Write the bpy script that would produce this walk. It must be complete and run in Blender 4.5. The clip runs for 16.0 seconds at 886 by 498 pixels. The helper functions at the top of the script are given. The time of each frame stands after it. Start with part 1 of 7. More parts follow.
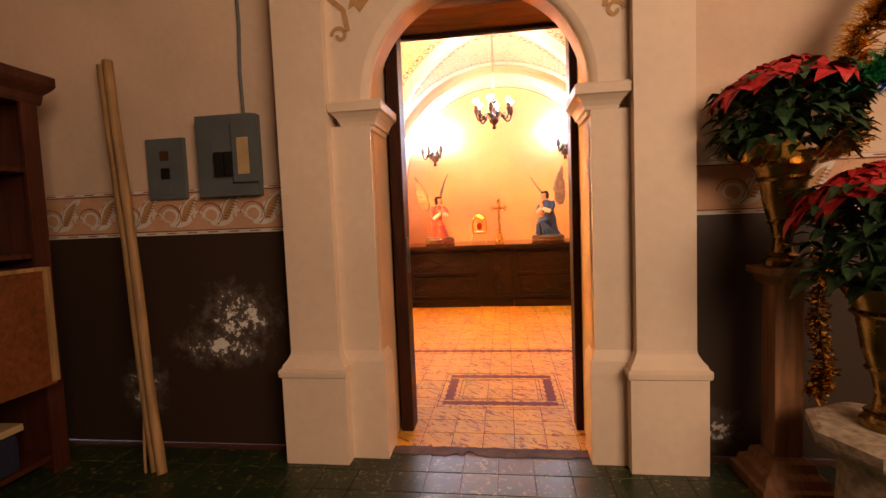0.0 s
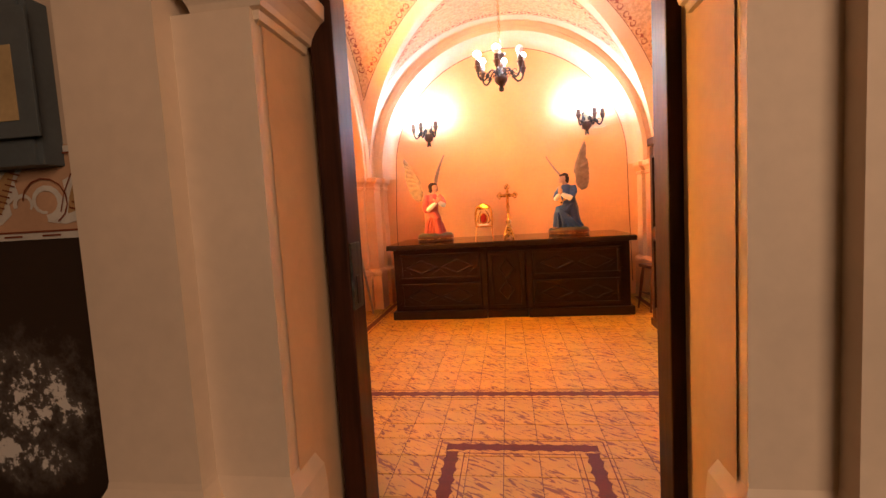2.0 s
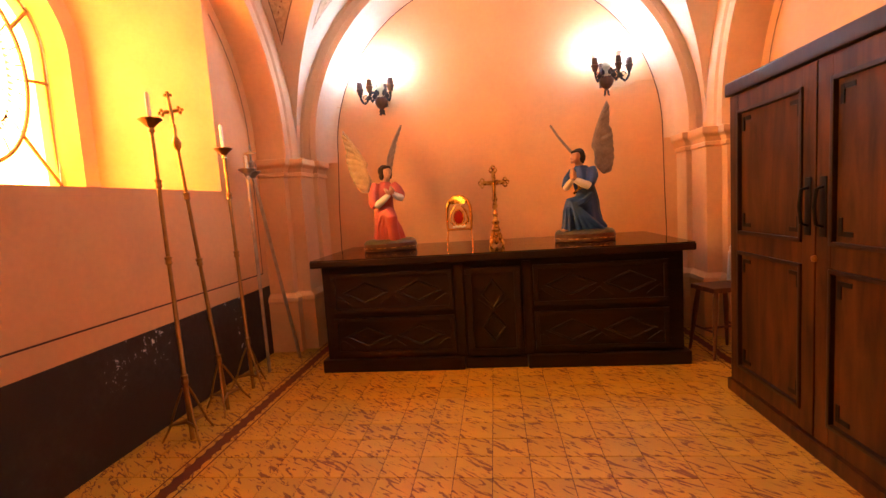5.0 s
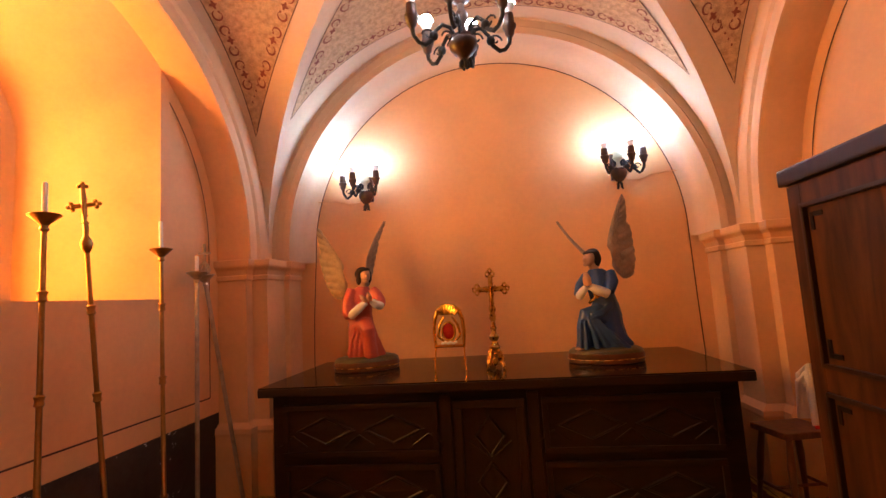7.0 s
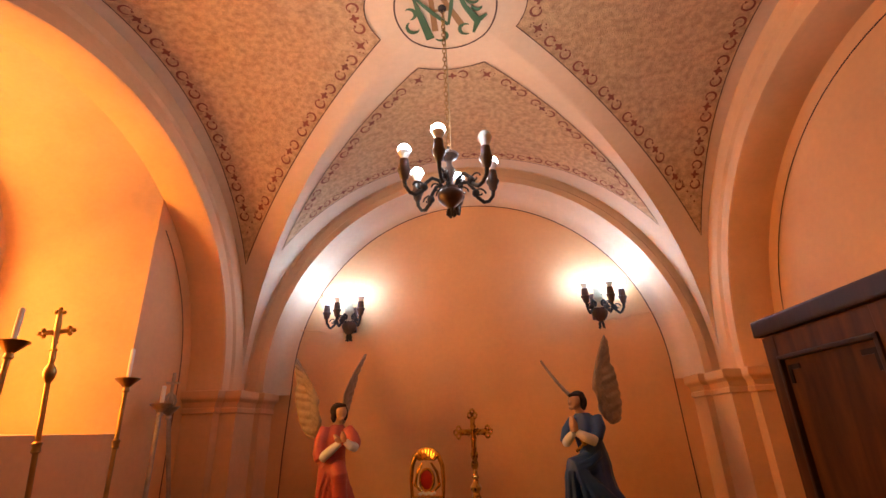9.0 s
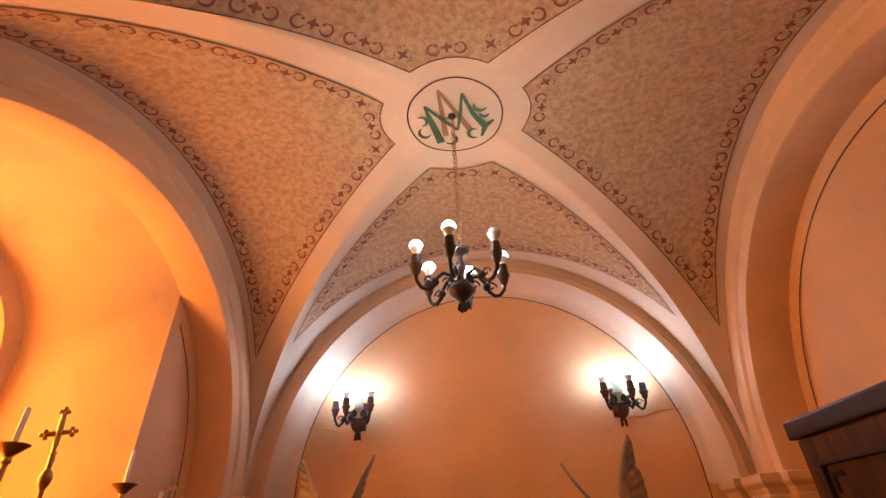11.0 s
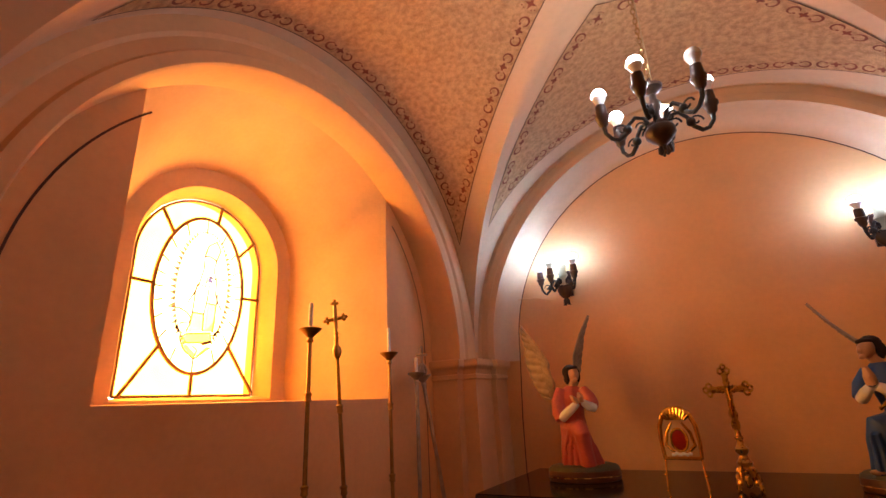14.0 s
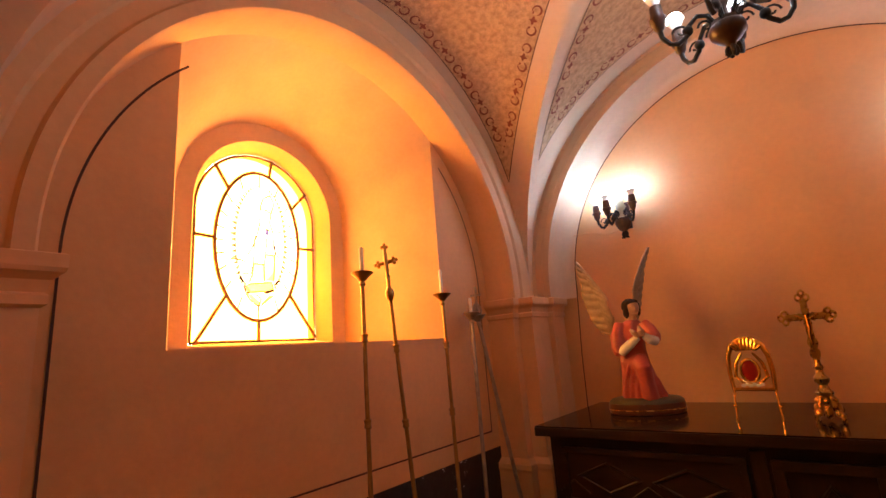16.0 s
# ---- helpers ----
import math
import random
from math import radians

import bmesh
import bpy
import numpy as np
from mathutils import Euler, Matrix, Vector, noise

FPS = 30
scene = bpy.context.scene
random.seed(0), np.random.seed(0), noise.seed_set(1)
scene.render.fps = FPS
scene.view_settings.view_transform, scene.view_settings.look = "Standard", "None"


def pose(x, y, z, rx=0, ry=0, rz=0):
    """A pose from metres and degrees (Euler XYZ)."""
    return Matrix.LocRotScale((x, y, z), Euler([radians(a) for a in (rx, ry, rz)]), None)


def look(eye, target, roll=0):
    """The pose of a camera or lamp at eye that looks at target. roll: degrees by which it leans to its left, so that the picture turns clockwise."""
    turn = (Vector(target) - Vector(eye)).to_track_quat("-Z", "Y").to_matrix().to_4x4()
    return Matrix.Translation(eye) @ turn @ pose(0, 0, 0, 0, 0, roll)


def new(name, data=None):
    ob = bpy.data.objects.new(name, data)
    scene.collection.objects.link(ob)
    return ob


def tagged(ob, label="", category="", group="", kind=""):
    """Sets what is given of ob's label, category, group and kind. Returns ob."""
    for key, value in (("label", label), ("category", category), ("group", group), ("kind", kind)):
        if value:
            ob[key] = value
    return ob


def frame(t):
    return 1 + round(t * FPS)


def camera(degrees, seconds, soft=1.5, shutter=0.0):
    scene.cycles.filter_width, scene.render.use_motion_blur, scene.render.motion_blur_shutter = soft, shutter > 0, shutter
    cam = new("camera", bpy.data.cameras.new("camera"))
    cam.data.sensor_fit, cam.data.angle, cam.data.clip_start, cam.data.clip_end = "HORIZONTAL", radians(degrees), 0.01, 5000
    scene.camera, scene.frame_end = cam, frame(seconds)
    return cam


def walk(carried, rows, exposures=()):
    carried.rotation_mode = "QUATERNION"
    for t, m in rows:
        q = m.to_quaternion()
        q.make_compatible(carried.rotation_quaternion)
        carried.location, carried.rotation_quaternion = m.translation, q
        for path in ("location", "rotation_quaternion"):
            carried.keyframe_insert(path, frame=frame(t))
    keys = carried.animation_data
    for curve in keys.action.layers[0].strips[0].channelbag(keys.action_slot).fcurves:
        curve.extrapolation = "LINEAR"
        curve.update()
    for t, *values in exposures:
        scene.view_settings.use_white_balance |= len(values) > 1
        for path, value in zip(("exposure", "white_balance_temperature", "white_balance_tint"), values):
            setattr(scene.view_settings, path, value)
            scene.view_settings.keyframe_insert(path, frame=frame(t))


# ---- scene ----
cam = camera(87.1, 16.0)
PATH = [
    (0, (0.081, -0.017, 1.441), (-0.185, 1.961, 1.308), -2.3),
    (0.5, (0.047, 0.299, 1.428), (-0.24, 2.273, 1.281), -2.2),
    (1, (-0.02, 0.684, 1.451), (-0.284, 2.662, 1.313), -2.9),
    (1.5, (0.0, 1.065, 1.42), (-0.251, 3.044, 1.277), -3.4),
    (2, (-0.016, 1.435, 1.419), (-0.297, 3.408, 1.253), -3.3),
    (2.5, (-0.049, 1.869, 1.438), (-0.328, 3.841, 1.259), -3.3),
    (3, (-0.013, 2.237, 1.409), (-0.251, 4.214, 1.222), -3.2),
    (5.3, (-0.023, 3.756, 1.405), (-0.243, 5.734, 1.213), -3.9),
    (5.5, (-0.043, 3.898, 1.419), (-0.248, 5.879, 1.246), -4.0),
    (6, (0.006, 4.128, 1.456), (-0.179, 6.118, 1.363), -4.5),
    (6.5, (0.088, 4.267, 1.5), (-0.132, 6.254, 1.534), -4.4),
    (7, (0.091, 4.31, 1.523), (-0.157, 6.284, 1.731), -3.5),
    (7.5, (0.087, 4.312, 1.546), (-0.147, 6.265, 1.91), -2.7),
    (8, (0.084, 4.308, 1.56), (-0.117, 6.231, 2.069), -2.3),
    (8.5, (0.081, 4.297, 1.56), (-0.093, 6.191, 2.178), -2.1),
    (9, (0.101, 4.272, 1.586), (-0.044, 6.13, 2.31), -2.1),
    (9.2, (0.097, 4.262, 1.587), (-0.029, 6.1, 2.364), -2.1),
    (11.3, (0.111, 4.238, 1.615), (-0.088, 5.918, 2.682), -2.0),
    (11.5, (0.107, 4.231, 1.612), (-0.136, 5.911, 2.668), -1.5),
    (12, (0.12, 4.248, 1.607), (-0.26, 5.929, 2.622), -1.3),
    (12.5, (0.1, 4.252, 1.585), (-0.44, 5.925, 2.54), -1.6),
    (13, (0.082, 4.23, 1.583), (-0.629, 5.89, 2.442), -1.8),
    (13.5, (0.057, 4.243, 1.573), (-0.785, 5.896, 2.322), -2.6),
    (14, (0.035, 4.253, 1.561), (-0.916, 5.894, 2.197), -3.1),
    (14.5, (0.028, 4.26, 1.546), (-1.012, 5.871, 2.113), -3.7),
    (15, (0.03, 4.264, 1.547), (-1.082, 5.85, 2.044), -3.7),
    (15.5, (0.032, 4.267, 1.544), (-1.129, 5.831, 1.999), -4.1),
    (16, (0.039, 4.349, 1.527), (-1.155, 5.895, 1.958), -4.5),
]
EXPOSURES = [(0, 2.38), (1, 2.08), (2, 1.86), (3, 1.74), (5.5, 0.88), (6.5, 0.58), (7.5, 0.2), (9, -0.06), (11.5, -0.24), (12.5, -0.40), (14, -0.30), (15, -0.12), (16, -0.02)]
walk(cam, [(t, look(eye, target, roll)) for t, eye, target, roll in PATH], EXPOSURES)
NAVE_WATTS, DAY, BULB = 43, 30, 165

# ---- light ----
world = bpy.data.worlds.new("world")
scene.world = world
world.use_nodes = True
wn = world.node_tree
sky = wn.nodes.new("ShaderNodeTexSky")
sky.sky_type, sky.sun_disc, sky.sun_elevation, sky.sun_rotation = "NISHITA", False, radians(48), radians(250)
wn.links.new(sky.outputs["Color"], wn.nodes["Background"].inputs["Color"])
wn.nodes["Background"].inputs["Strength"].default_value = 0.1

sun = new("sun", bpy.data.lights.new("sun", "SUN"))
sun.data.energy, sun.data.angle, sun.data.color = 3.0, radians(0.5), (1.0, 0.95, 0.88)
sun.matrix_world = look((-8, 2, 12), (-2, 6, 0))


def bulb_light(name, x, y, z, watts, radius=0.03, color=(1.0, 0.93, 0.9)):
    ob = new(name, bpy.data.lights.new(name, "POINT"))
    ob.data.energy, ob.data.shadow_soft_size, ob.data.color = watts, radius, color
    ob.location = (x, y, z)
    return ob


# unseen area lamp added behind the walker to light the nave wall
nave_fill = new("nave_window_light", bpy.data.lights.new("nave_window_light", "AREA"))
nave_fill.data.shape, nave_fill.data.size, nave_fill.data.size_y = "RECTANGLE", 2.8, 2.6
nave_fill.data.energy, nave_fill.data.color = NAVE_WATTS, (1.0, 0.64, 0.42)
nave_fill.matrix_world = look((2.9, -2.3, 3.2), (1.6, 2.8, 1.1))

# ---- materials ----
def mat(name, color, rough=0.6, metal=0.0, vary=0.12, scale=6.0, fine=60.0, bump=0.15, dist=0.004, spec=0.5, tint=None, coat=0.0):
    """A surface with broad staining, fine grain and relief."""
    m = bpy.data.materials.new(name)
    m.use_nodes = True
    n, l = m.node_tree.nodes, m.node_tree.links
    b = n["Principled BSDF"]
    b.inputs["Metallic"].default_value = metal
    b.inputs["Specular IOR Level"].default_value = spec
    b.inputs["Coat Weight"].default_value = coat
    co = n.new("ShaderNodeTexCoord")
    big, small = n.new("ShaderNodeTexNoise"), n.new("ShaderNodeTexNoise")
    big.inputs["Scale"].default_value, big.inputs["Detail"].default_value = scale, 5
    small.inputs["Scale"].default_value, small.inputs["Detail"].default_value = fine, 3
    for t in (big, small):
        l.new(co.outputs["Object"], t.inputs["Vector"])
    mix = n.new("ShaderNodeMix")
    mix.data_type = "RGBA"
    dark = tint or tuple(c * (1 - 2 * vary) for c in color)
    mix.inputs["A"].default_value = (*dark, 1)
    mix.inputs["B"].default_value = (*color, 1)
    ramp = n.new("ShaderNodeMapRange")
    ramp.inputs["From Min"].default_value, ramp.inputs["From Max"].default_value = 0.32, 0.62
    l.new(big.outputs["Fac"], ramp.inputs["Value"])
    l.new(ramp.outputs["Result"], mix.inputs["Factor"])
    hsv = n.new("ShaderNodeHueSaturation")
    val = n.new("ShaderNodeMapRange")
    val.inputs["To Min"].default_value, val.inputs["To Max"].default_value = 1 - vary, 1 + vary
    l.new(small.outputs["Fac"], val.inputs["Value"])
    l.new(val.outputs["Result"], hsv.inputs["Value"])
    l.new(mix.outputs["Result"], hsv.inputs["Color"])
    l.new(hsv.outputs["Color"], b.inputs["Base Color"])
    rr = n.new("ShaderNodeMapRange")
    rr.inputs["To Min"].default_value, rr.inputs["To Max"].default_value = max(0.02, rough - 0.12), min(1, rough + 0.12)
    l.new(big.outputs["Fac"], rr.inputs["Value"])
    l.new(rr.outputs["Result"], b.inputs["Roughness"])
    bp = n.new("ShaderNodeBump")
    bp.inputs["Strength"].default_value, bp.inputs["Distance"].default_value = bump, dist
    l.new(small.outputs["Fac"], bp.inputs["Height"])
    l.new(bp.outputs["Normal"], b.inputs["Normal"])
    return m


def glow(name, color, strength):
    m = bpy.data.materials.new(name)
    m.use_nodes = True
    b = m.node_tree.nodes["Principled BSDF"]
    b.inputs["Base Color"].default_value = (0.9, 0.9, 0.9, 1)
    b.inputs["Emission Color"].default_value = (*color, 1)
    b.inputs["Emission Strength"].default_value = strength
    return m


def stained(name, color, cloud=0.15):
    """Thin coloured glass that lets light through in its own colour."""
    m = bpy.data.materials.new(name)
    m.use_nodes = True
    n, l = m.node_tree.nodes, m.node_tree.links
    n.remove(n["Principled BSDF"])
    tr, gl, mx = n.new("ShaderNodeBsdfTransparent"), n.new("ShaderNodeBsdfGlossy"), n.new("ShaderNodeMixShader")
    co, no, hs, mr = n.new("ShaderNodeTexCoord"), n.new("ShaderNodeTexNoise"), n.new("ShaderNodeHueSaturation"), n.new("ShaderNodeMapRange")
    no.inputs["Scale"].default_value = 9
    l.new(co.outputs["Object"], no.inputs["Vector"])
    mr.inputs["To Min"].default_value, mr.inputs["To Max"].default_value = 1 - cloud, 1 + cloud
    l.new(no.outputs["Fac"], mr.inputs["Value"])
    l.new(mr.outputs["Result"], hs.inputs["Value"])
    hs.inputs["Color"].default_value = (*color, 1)
    l.new(hs.outputs["Color"], tr.inputs["Color"])
    gl.inputs["Roughness"].default_value = 0.15
    mx.inputs["Fac"].default_value = 0.05
    l.new(tr.outputs["BSDF"], mx.inputs[1])
    l.new(gl.outputs["BSDF"], mx.inputs[2])
    l.new(mx.outputs["Shader"], n["Material Output"].inputs["Surface"])
    return m


def dado(name, upper, lower, level, rough_up=0.75, rough_low=0.5, peel=0.5, chips=(0.75, 0.72, 0.68), spots=()):
    """Plaster painted in two colours, the lower one flaking to white plaster."""
    m = mat(name, upper, rough_up, vary=0.07, scale=1.6, fine=26, bump=0.22, dist=0.006)
    n, l = m.node_tree.nodes, m.node_tree.links
    b = n["Principled BSDF"]
    old = b.inputs["Base Color"].links[0].from_socket
    geo = n.new("ShaderNodeNewGeometry")
    sep = n.new("ShaderNodeSeparateXYZ")
    l.new(geo.outputs["Position"], sep.inputs["Vector"])
    less = n.new("ShaderNodeMath")
    less.operation = "LESS_THAN"
    less.inputs[1].default_value = level
    l.new(sep.outputs["Z"], less.inputs[0])
    flake, patch = n.new("ShaderNodeTexNoise"), n.new("ShaderNodeTexNoise")
    flake.inputs["Scale"].default_value, flake.inputs["Detail"].default_value, flake.inputs["Roughness"].default_value = 16, 8, 0.7
    patch.inputs["Scale"].default_value, patch.inputs["Detail"].default_value = 1.5, 2
    for t in (flake, patch):
        l.new(geo.outputs["Position"], t.inputs["Vector"])
    prod = n.new("ShaderNodeMath")
    prod.operation = "MULTIPLY"
    l.new(flake.outputs["Fac"], prod.inputs[0])
    l.new(patch.outputs["Fac"], prod.inputs[1])
    if spots:
        # damp patches of the wall, each a soft-edged oval, where the paint has come off
        total = None
        for sx, sz, rx, rz in spots:
            mp = n.new("ShaderNodeMapping")
            mp.inputs["Location"].default_value = (-sx / rx, 0, -sz / rz)
            mp.inputs["Scale"].default_value = (1 / rx, 0, 1 / rz)
            l.new(geo.outputs["Position"], mp.inputs["Vector"])
            gr = n.new("ShaderNodeTexGradient")
            gr.gradient_type = "SPHERICAL"
            l.new(mp.outputs["Vector"], gr.inputs["Vector"])
            if total is None:
                total = gr.outputs["Fac"]
            else:
                mxm = n.new("ShaderNodeMath")
                mxm.operation = "MAXIMUM"
                l.new(total, mxm.inputs[0])
                l.new(gr.outputs["Fac"], mxm.inputs[1])
                total = mxm.outputs["Value"]
        root = n.new("ShaderNodeMath")
        root.operation = "POWER"
        root.inputs[1].default_value = 0.45
        l.new(total, root.inputs[0])
        l.new(root.outputs["Value"], prod.inputs[1])
    step = n.new("ShaderNodeMapRange")
    step.inputs["From Min"].default_value, step.inputs["From Max"].default_value = peel, peel + 0.03
    l.new(prod.outputs["Value"], step.inputs["Value"])
    low = n.new("ShaderNodeMix")
    low.data_type = "RGBA"
    low.inputs["A"].default_value, low.inputs["B"].default_value = (*lower, 1), (*chips, 1)
    # rubbed paint round the chips
    rub, scuff = n.new("ShaderNodeMapRange"), n.new("ShaderNodeMix")
    rub.inputs["From Min"].default_value, rub.inputs["From Max"].default_value = peel - 0.17, peel + 0.02
    rub.inputs["To Max"].default_value = 0.13 if spots else 0.02
    l.new(prod.outputs["Value"], rub.inputs["Value"])
    scuff.data_type = "RGBA"
    scuff.inputs["A"].default_value, scuff.inputs["B"].default_value = (*lower, 1), (*chips, 1)
    l.new(rub.outputs["Result"], scuff.inputs["Factor"])
    l.new(scuff.outputs["Result"], low.inputs["A"])
    l.new(step.outputs["Result"], low.inputs["Factor"])
    both = n.new("ShaderNodeMix")
    both.data_type = "RGBA"
    l.new(less.outputs["Value"], both.inputs["Factor"])
    l.new(old, both.inputs["A"])
    l.new(low.outputs["Result"], both.inputs["B"])
    l.new(both.outputs["Result"], b.inputs["Base Color"])
    ro = n.new("ShaderNodeMix")
    l.new(less.outputs["Value"], ro.inputs["Factor"])
    ro.inputs["A"].default_value, ro.inputs["B"].default_value = rough_up, rough_low
    l.new(ro.outputs["Result"], b.inputs["Roughness"])
    return m


def wood(name, color, rough=0.4, stretch=(1, 1, 0.08), scale=30.0, contrast=0.35, coat=0.0):
    """Wood with its grain drawn out along one axis of the thing."""
    m = mat(name, color, rough, vary=0.1, scale=4, fine=40, bump=0.1, coat=coat)
    n, l = m.node_tree.nodes, m.node_tree.links
    b = n["Principled BSDF"]
    old = b.inputs["Base Color"].links[0].from_socket
    co, mp, gr = n.new("ShaderNodeTexCoord"), n.new("ShaderNodeMapping"), n.new("ShaderNodeTexNoise")
    mp.inputs["Scale"].default_value = stretch
    l.new(co.outputs["Object"], mp.inputs["Vector"])
    l.new(mp.outputs["Vector"], gr.inputs["Vector"])
    gr.inputs["Scale"].default_value, gr.inputs["Detail"].default_value, gr.inputs["Distortion"].default_value = scale, 6, 0.6
    mr = n.new("ShaderNodeMapRange")
    mr.inputs["From Min"].default_value, mr.inputs["From Max"].default_value = 0.3, 0.7
    mr.inputs["To Min"].default_value, mr.inputs["To Max"].default_value = 1 - contrast, 1 + contrast
    l.new(gr.outputs["Fac"], mr.inputs["Value"])
    hs = n.new("ShaderNodeHueSaturation")
    l.new(old, hs.inputs["Color"])
    l.new(mr.outputs["Result"], hs.inputs["Value"])
    l.new(hs.outputs["Color"], b.inputs["Base Color"])
    return m


PEACH = (0.75, 0.395, 0.165)
M_wall = mat("peach_plaster", PEACH, 0.8, vary=0.06, scale=1.4, fine=24, bump=0.2, dist=0.006)
M_pier = mat("pale_peach_plaster", (0.73, 0.42, 0.205), 0.75, vary=0.07, scale=1.8, fine=24, bump=0.2, dist=0.006)
M_wall_left = dado("peach_plaster_dado", PEACH, (0.030, 0.016, 0.008), 0.69, rough_low=0.68, peel=0.385)
M_white = mat("cream_limewash", (0.67, 0.44, 0.265), 0.8, vary=0.06, scale=1.5, fine=24, bump=0.2, dist=0.006)
M_niche = mat("yellowed_plaster", (0.68, 0.44, 0.24), 0.8, vary=0.07, scale=2.5, fine=30, bump=0.25, dist=0.006)
M_panel = mat("tan_stucco", (0.60, 0.36, 0.175), 0.85, vary=0.34, scale=26, fine=120, bump=1.0, dist=0.012, tint=(0.40, 0.22, 0.10))
M_stencil = mat("red_brown_stencil", (0.25, 0.06, 0.025), 0.7, vary=0.15)
M_line = mat("dark_painted_line", (0.085, 0.030, 0.016), 0.75)
M_nave = dado("nave_plaster", (0.68, 0.53, 0.40), (0.036, 0.021, 0.013), 1.40, peel=0.46,
              spots=((-1.66, 0.86, 0.46, 0.34), (-1.80, 0.66, 0.50, 0.22), (-2.36, 0.38, 0.24, 0.36), (1.26, 0.16, 0.22, 0.20)))
M_pil = mat("cream_painted_stone", (0.78, 0.64, 0.50), 0.6, vary=0.07, scale=1.2, fine=18, bump=0.15, dist=0.006)
M_reveal = mat("tan_reveal_plaster", (0.70, 0.49, 0.31), 0.7, vary=0.07, scale=1.4, fine=20, bump=0.18, dist=0.006)
M_darkwood = wood("dark_varnished_wood", (0.025, 0.0098, 0.0048), 0.42)
M_darkwood_h = wood("dark_varnished_wood_flat", (0.025, 0.0098, 0.0046), 0.42, stretch=(0.08, 1, 1))
M_brownwood = wood("brown_oak", (0.066, 0.023, 0.0065), 0.42, scale=14.0, stretch=(1, 1, 0.14), contrast=0.6)
M_doorwood = wood("old_door_wood", (0.040, 0.012, 0.005), 0.48, contrast=0.5)
for m, k in ((M_darkwood, 0.32), (M_darkwood_h, 0.32), (M_brownwood, 0.22), (M_doorwood, 0.22)):
    m.node_tree.nodes["Principled BSDF"].inputs["Specular IOR Level"].default_value = k
M_brass = mat("brass", (0.42, 0.24, 0.08), 0.36, 1.0, vary=0.12, scale=12, bump=0.02)
M_gilt = mat("worn_gilt_brass", (0.54, 0.28, 0.06), 0.28, 0.9, vary=0.2, scale=25, bump=0.05)
M_iron = mat("bronze_iron", (0.022, 0.018, 0.016), 0.55, 0.2, vary=0.2, bump=0.03)

M_gold = mat("polished_gold", (0.80, 0.45, 0.10), 0.2, 1.0, vary=0.1, scale=20, bump=0.02)
M_silver = mat("tarnished_silver", (0.50, 0.41, 0.31), 0.42, 0.75, vary=0.15, scale=12, bump=0.02)
M_candle = mat("white_wax", (0.82, 0.78, 0.70), 0.5, vary=0.05)
M_baluster = mat("cream_turned_wood", (0.42, 0.34, 0.19), 0.5)
M_turned = wood("brown_turned_wood", (0.062, 0.028, 0.017), 0.4)
M_bulb = glow("lit_bulb", (0.80, 0.89, 1.0), BULB)
M_bulb_wall = glow("lit_wall_bulb", (0.40, 0.62, 1.0), BULB * 1.5)
M_bulb_dim = mat("unlit_bulb", (0.80, 0.80, 0.80), 0.2, vary=0.02)
M_robe_pink = mat("pink_painted_plaster", (0.48, 0.085, 0.062), 0.42, vary=0.12, scale=9)
M_robe_blue = mat("blue_painted_plaster", (0.020, 0.066, 0.22), 0.42, vary=0.12, scale=9)
M_skin = mat("flesh_painted_plaster", (0.48, 0.26, 0.15), 0.4, vary=0.06)
M_hair = mat("dark_painted_plaster", (0.028, 0.013, 0.008), 0.75, spec=0.25)
M_wing = mat("cream_feather_plaster", (0.30, 0.205, 0.13), 0.5, vary=0.16, scale=14, bump=0.4, dist=0.006)
M_base_green = mat("olive_and_gold_paint", (0.075, 0.058, 0.016), 0.4, vary=0.25, scale=9)
M_base_brown = mat("red_brown_base_paint", (0.13, 0.042, 0.016), 0.35, vary=0.25, scale=7)
M_red = mat("red_enamel", (0.30, 0.015, 0.012), 0.15)
M_cloth = mat("white_cloth", (0.78, 0.74, 0.68), 0.9, vary=0.05)
M_red_cloth = mat("red_cloth", (0.5, 0.03, 0.03), 0.9)
M_stool = wood("reddish_stool_wood", (0.15, 0.055, 0.025), 0.35)
M_iron_black = mat("black_iron", (0.012, 0.011, 0.010), 0.5, 0.7)
M_steel_blue = mat("grey_blue_enamel", (0.10, 0.12, 0.13), 0.5, vary=0.1)
M_lockmetal = mat("tarnished_lock_metal", (0.10, 0.115, 0.10), 0.38, 0.7, vary=0.25, scale=30)
M_black = mat("black_plastic", (0.01, 0.01, 0.01), 0.4)
M_paper = mat("yellowed_paper", (0.50, 0.36, 0.18), 0.9)
M_pole = wood("bare_pole_wood", (0.34, 0.20, 0.08), 0.6)
M_shelfwood = wood("red_brown_shelf_wood", (0.070, 0.019, 0.009), 0.4)
M_boxwood = wood("orange_box_wood", (0.17, 0.055, 0.016), 0.4, stretch=(0.1, 1, 1))
M_lintel = wood("worn_red_lintel_wood", (0.26, 0.10, 0.04), 0.5, stretch=(0.1, 1, 1))
M_pedestal = wood("stained_pedestal_wood", (0.26, 0.125, 0.055), 0.5)
M_urn = mat("old_brass_urn", (0.42, 0.28, 0.09), 0.25, 1.0, vary=0.25, scale=14)
M_leaf = mat("poinsettia_leaf", (0.03, 0.075, 0.025), 0.5, vary=0.25, scale=20)
M_bract = mat("poinsettia_bract", (0.55, 0.02, 0.025), 0.55, vary=0.15, scale=20)
M_foil = mat("gold_foil", (0.70, 0.45, 0.12), 0.25, 1.0, vary=0.2, scale=30)
M_tinsel = mat("gold_tinsel", (0.90, 0.60, 0.12), 0.15, 1.0, vary=0.2, scale=60)
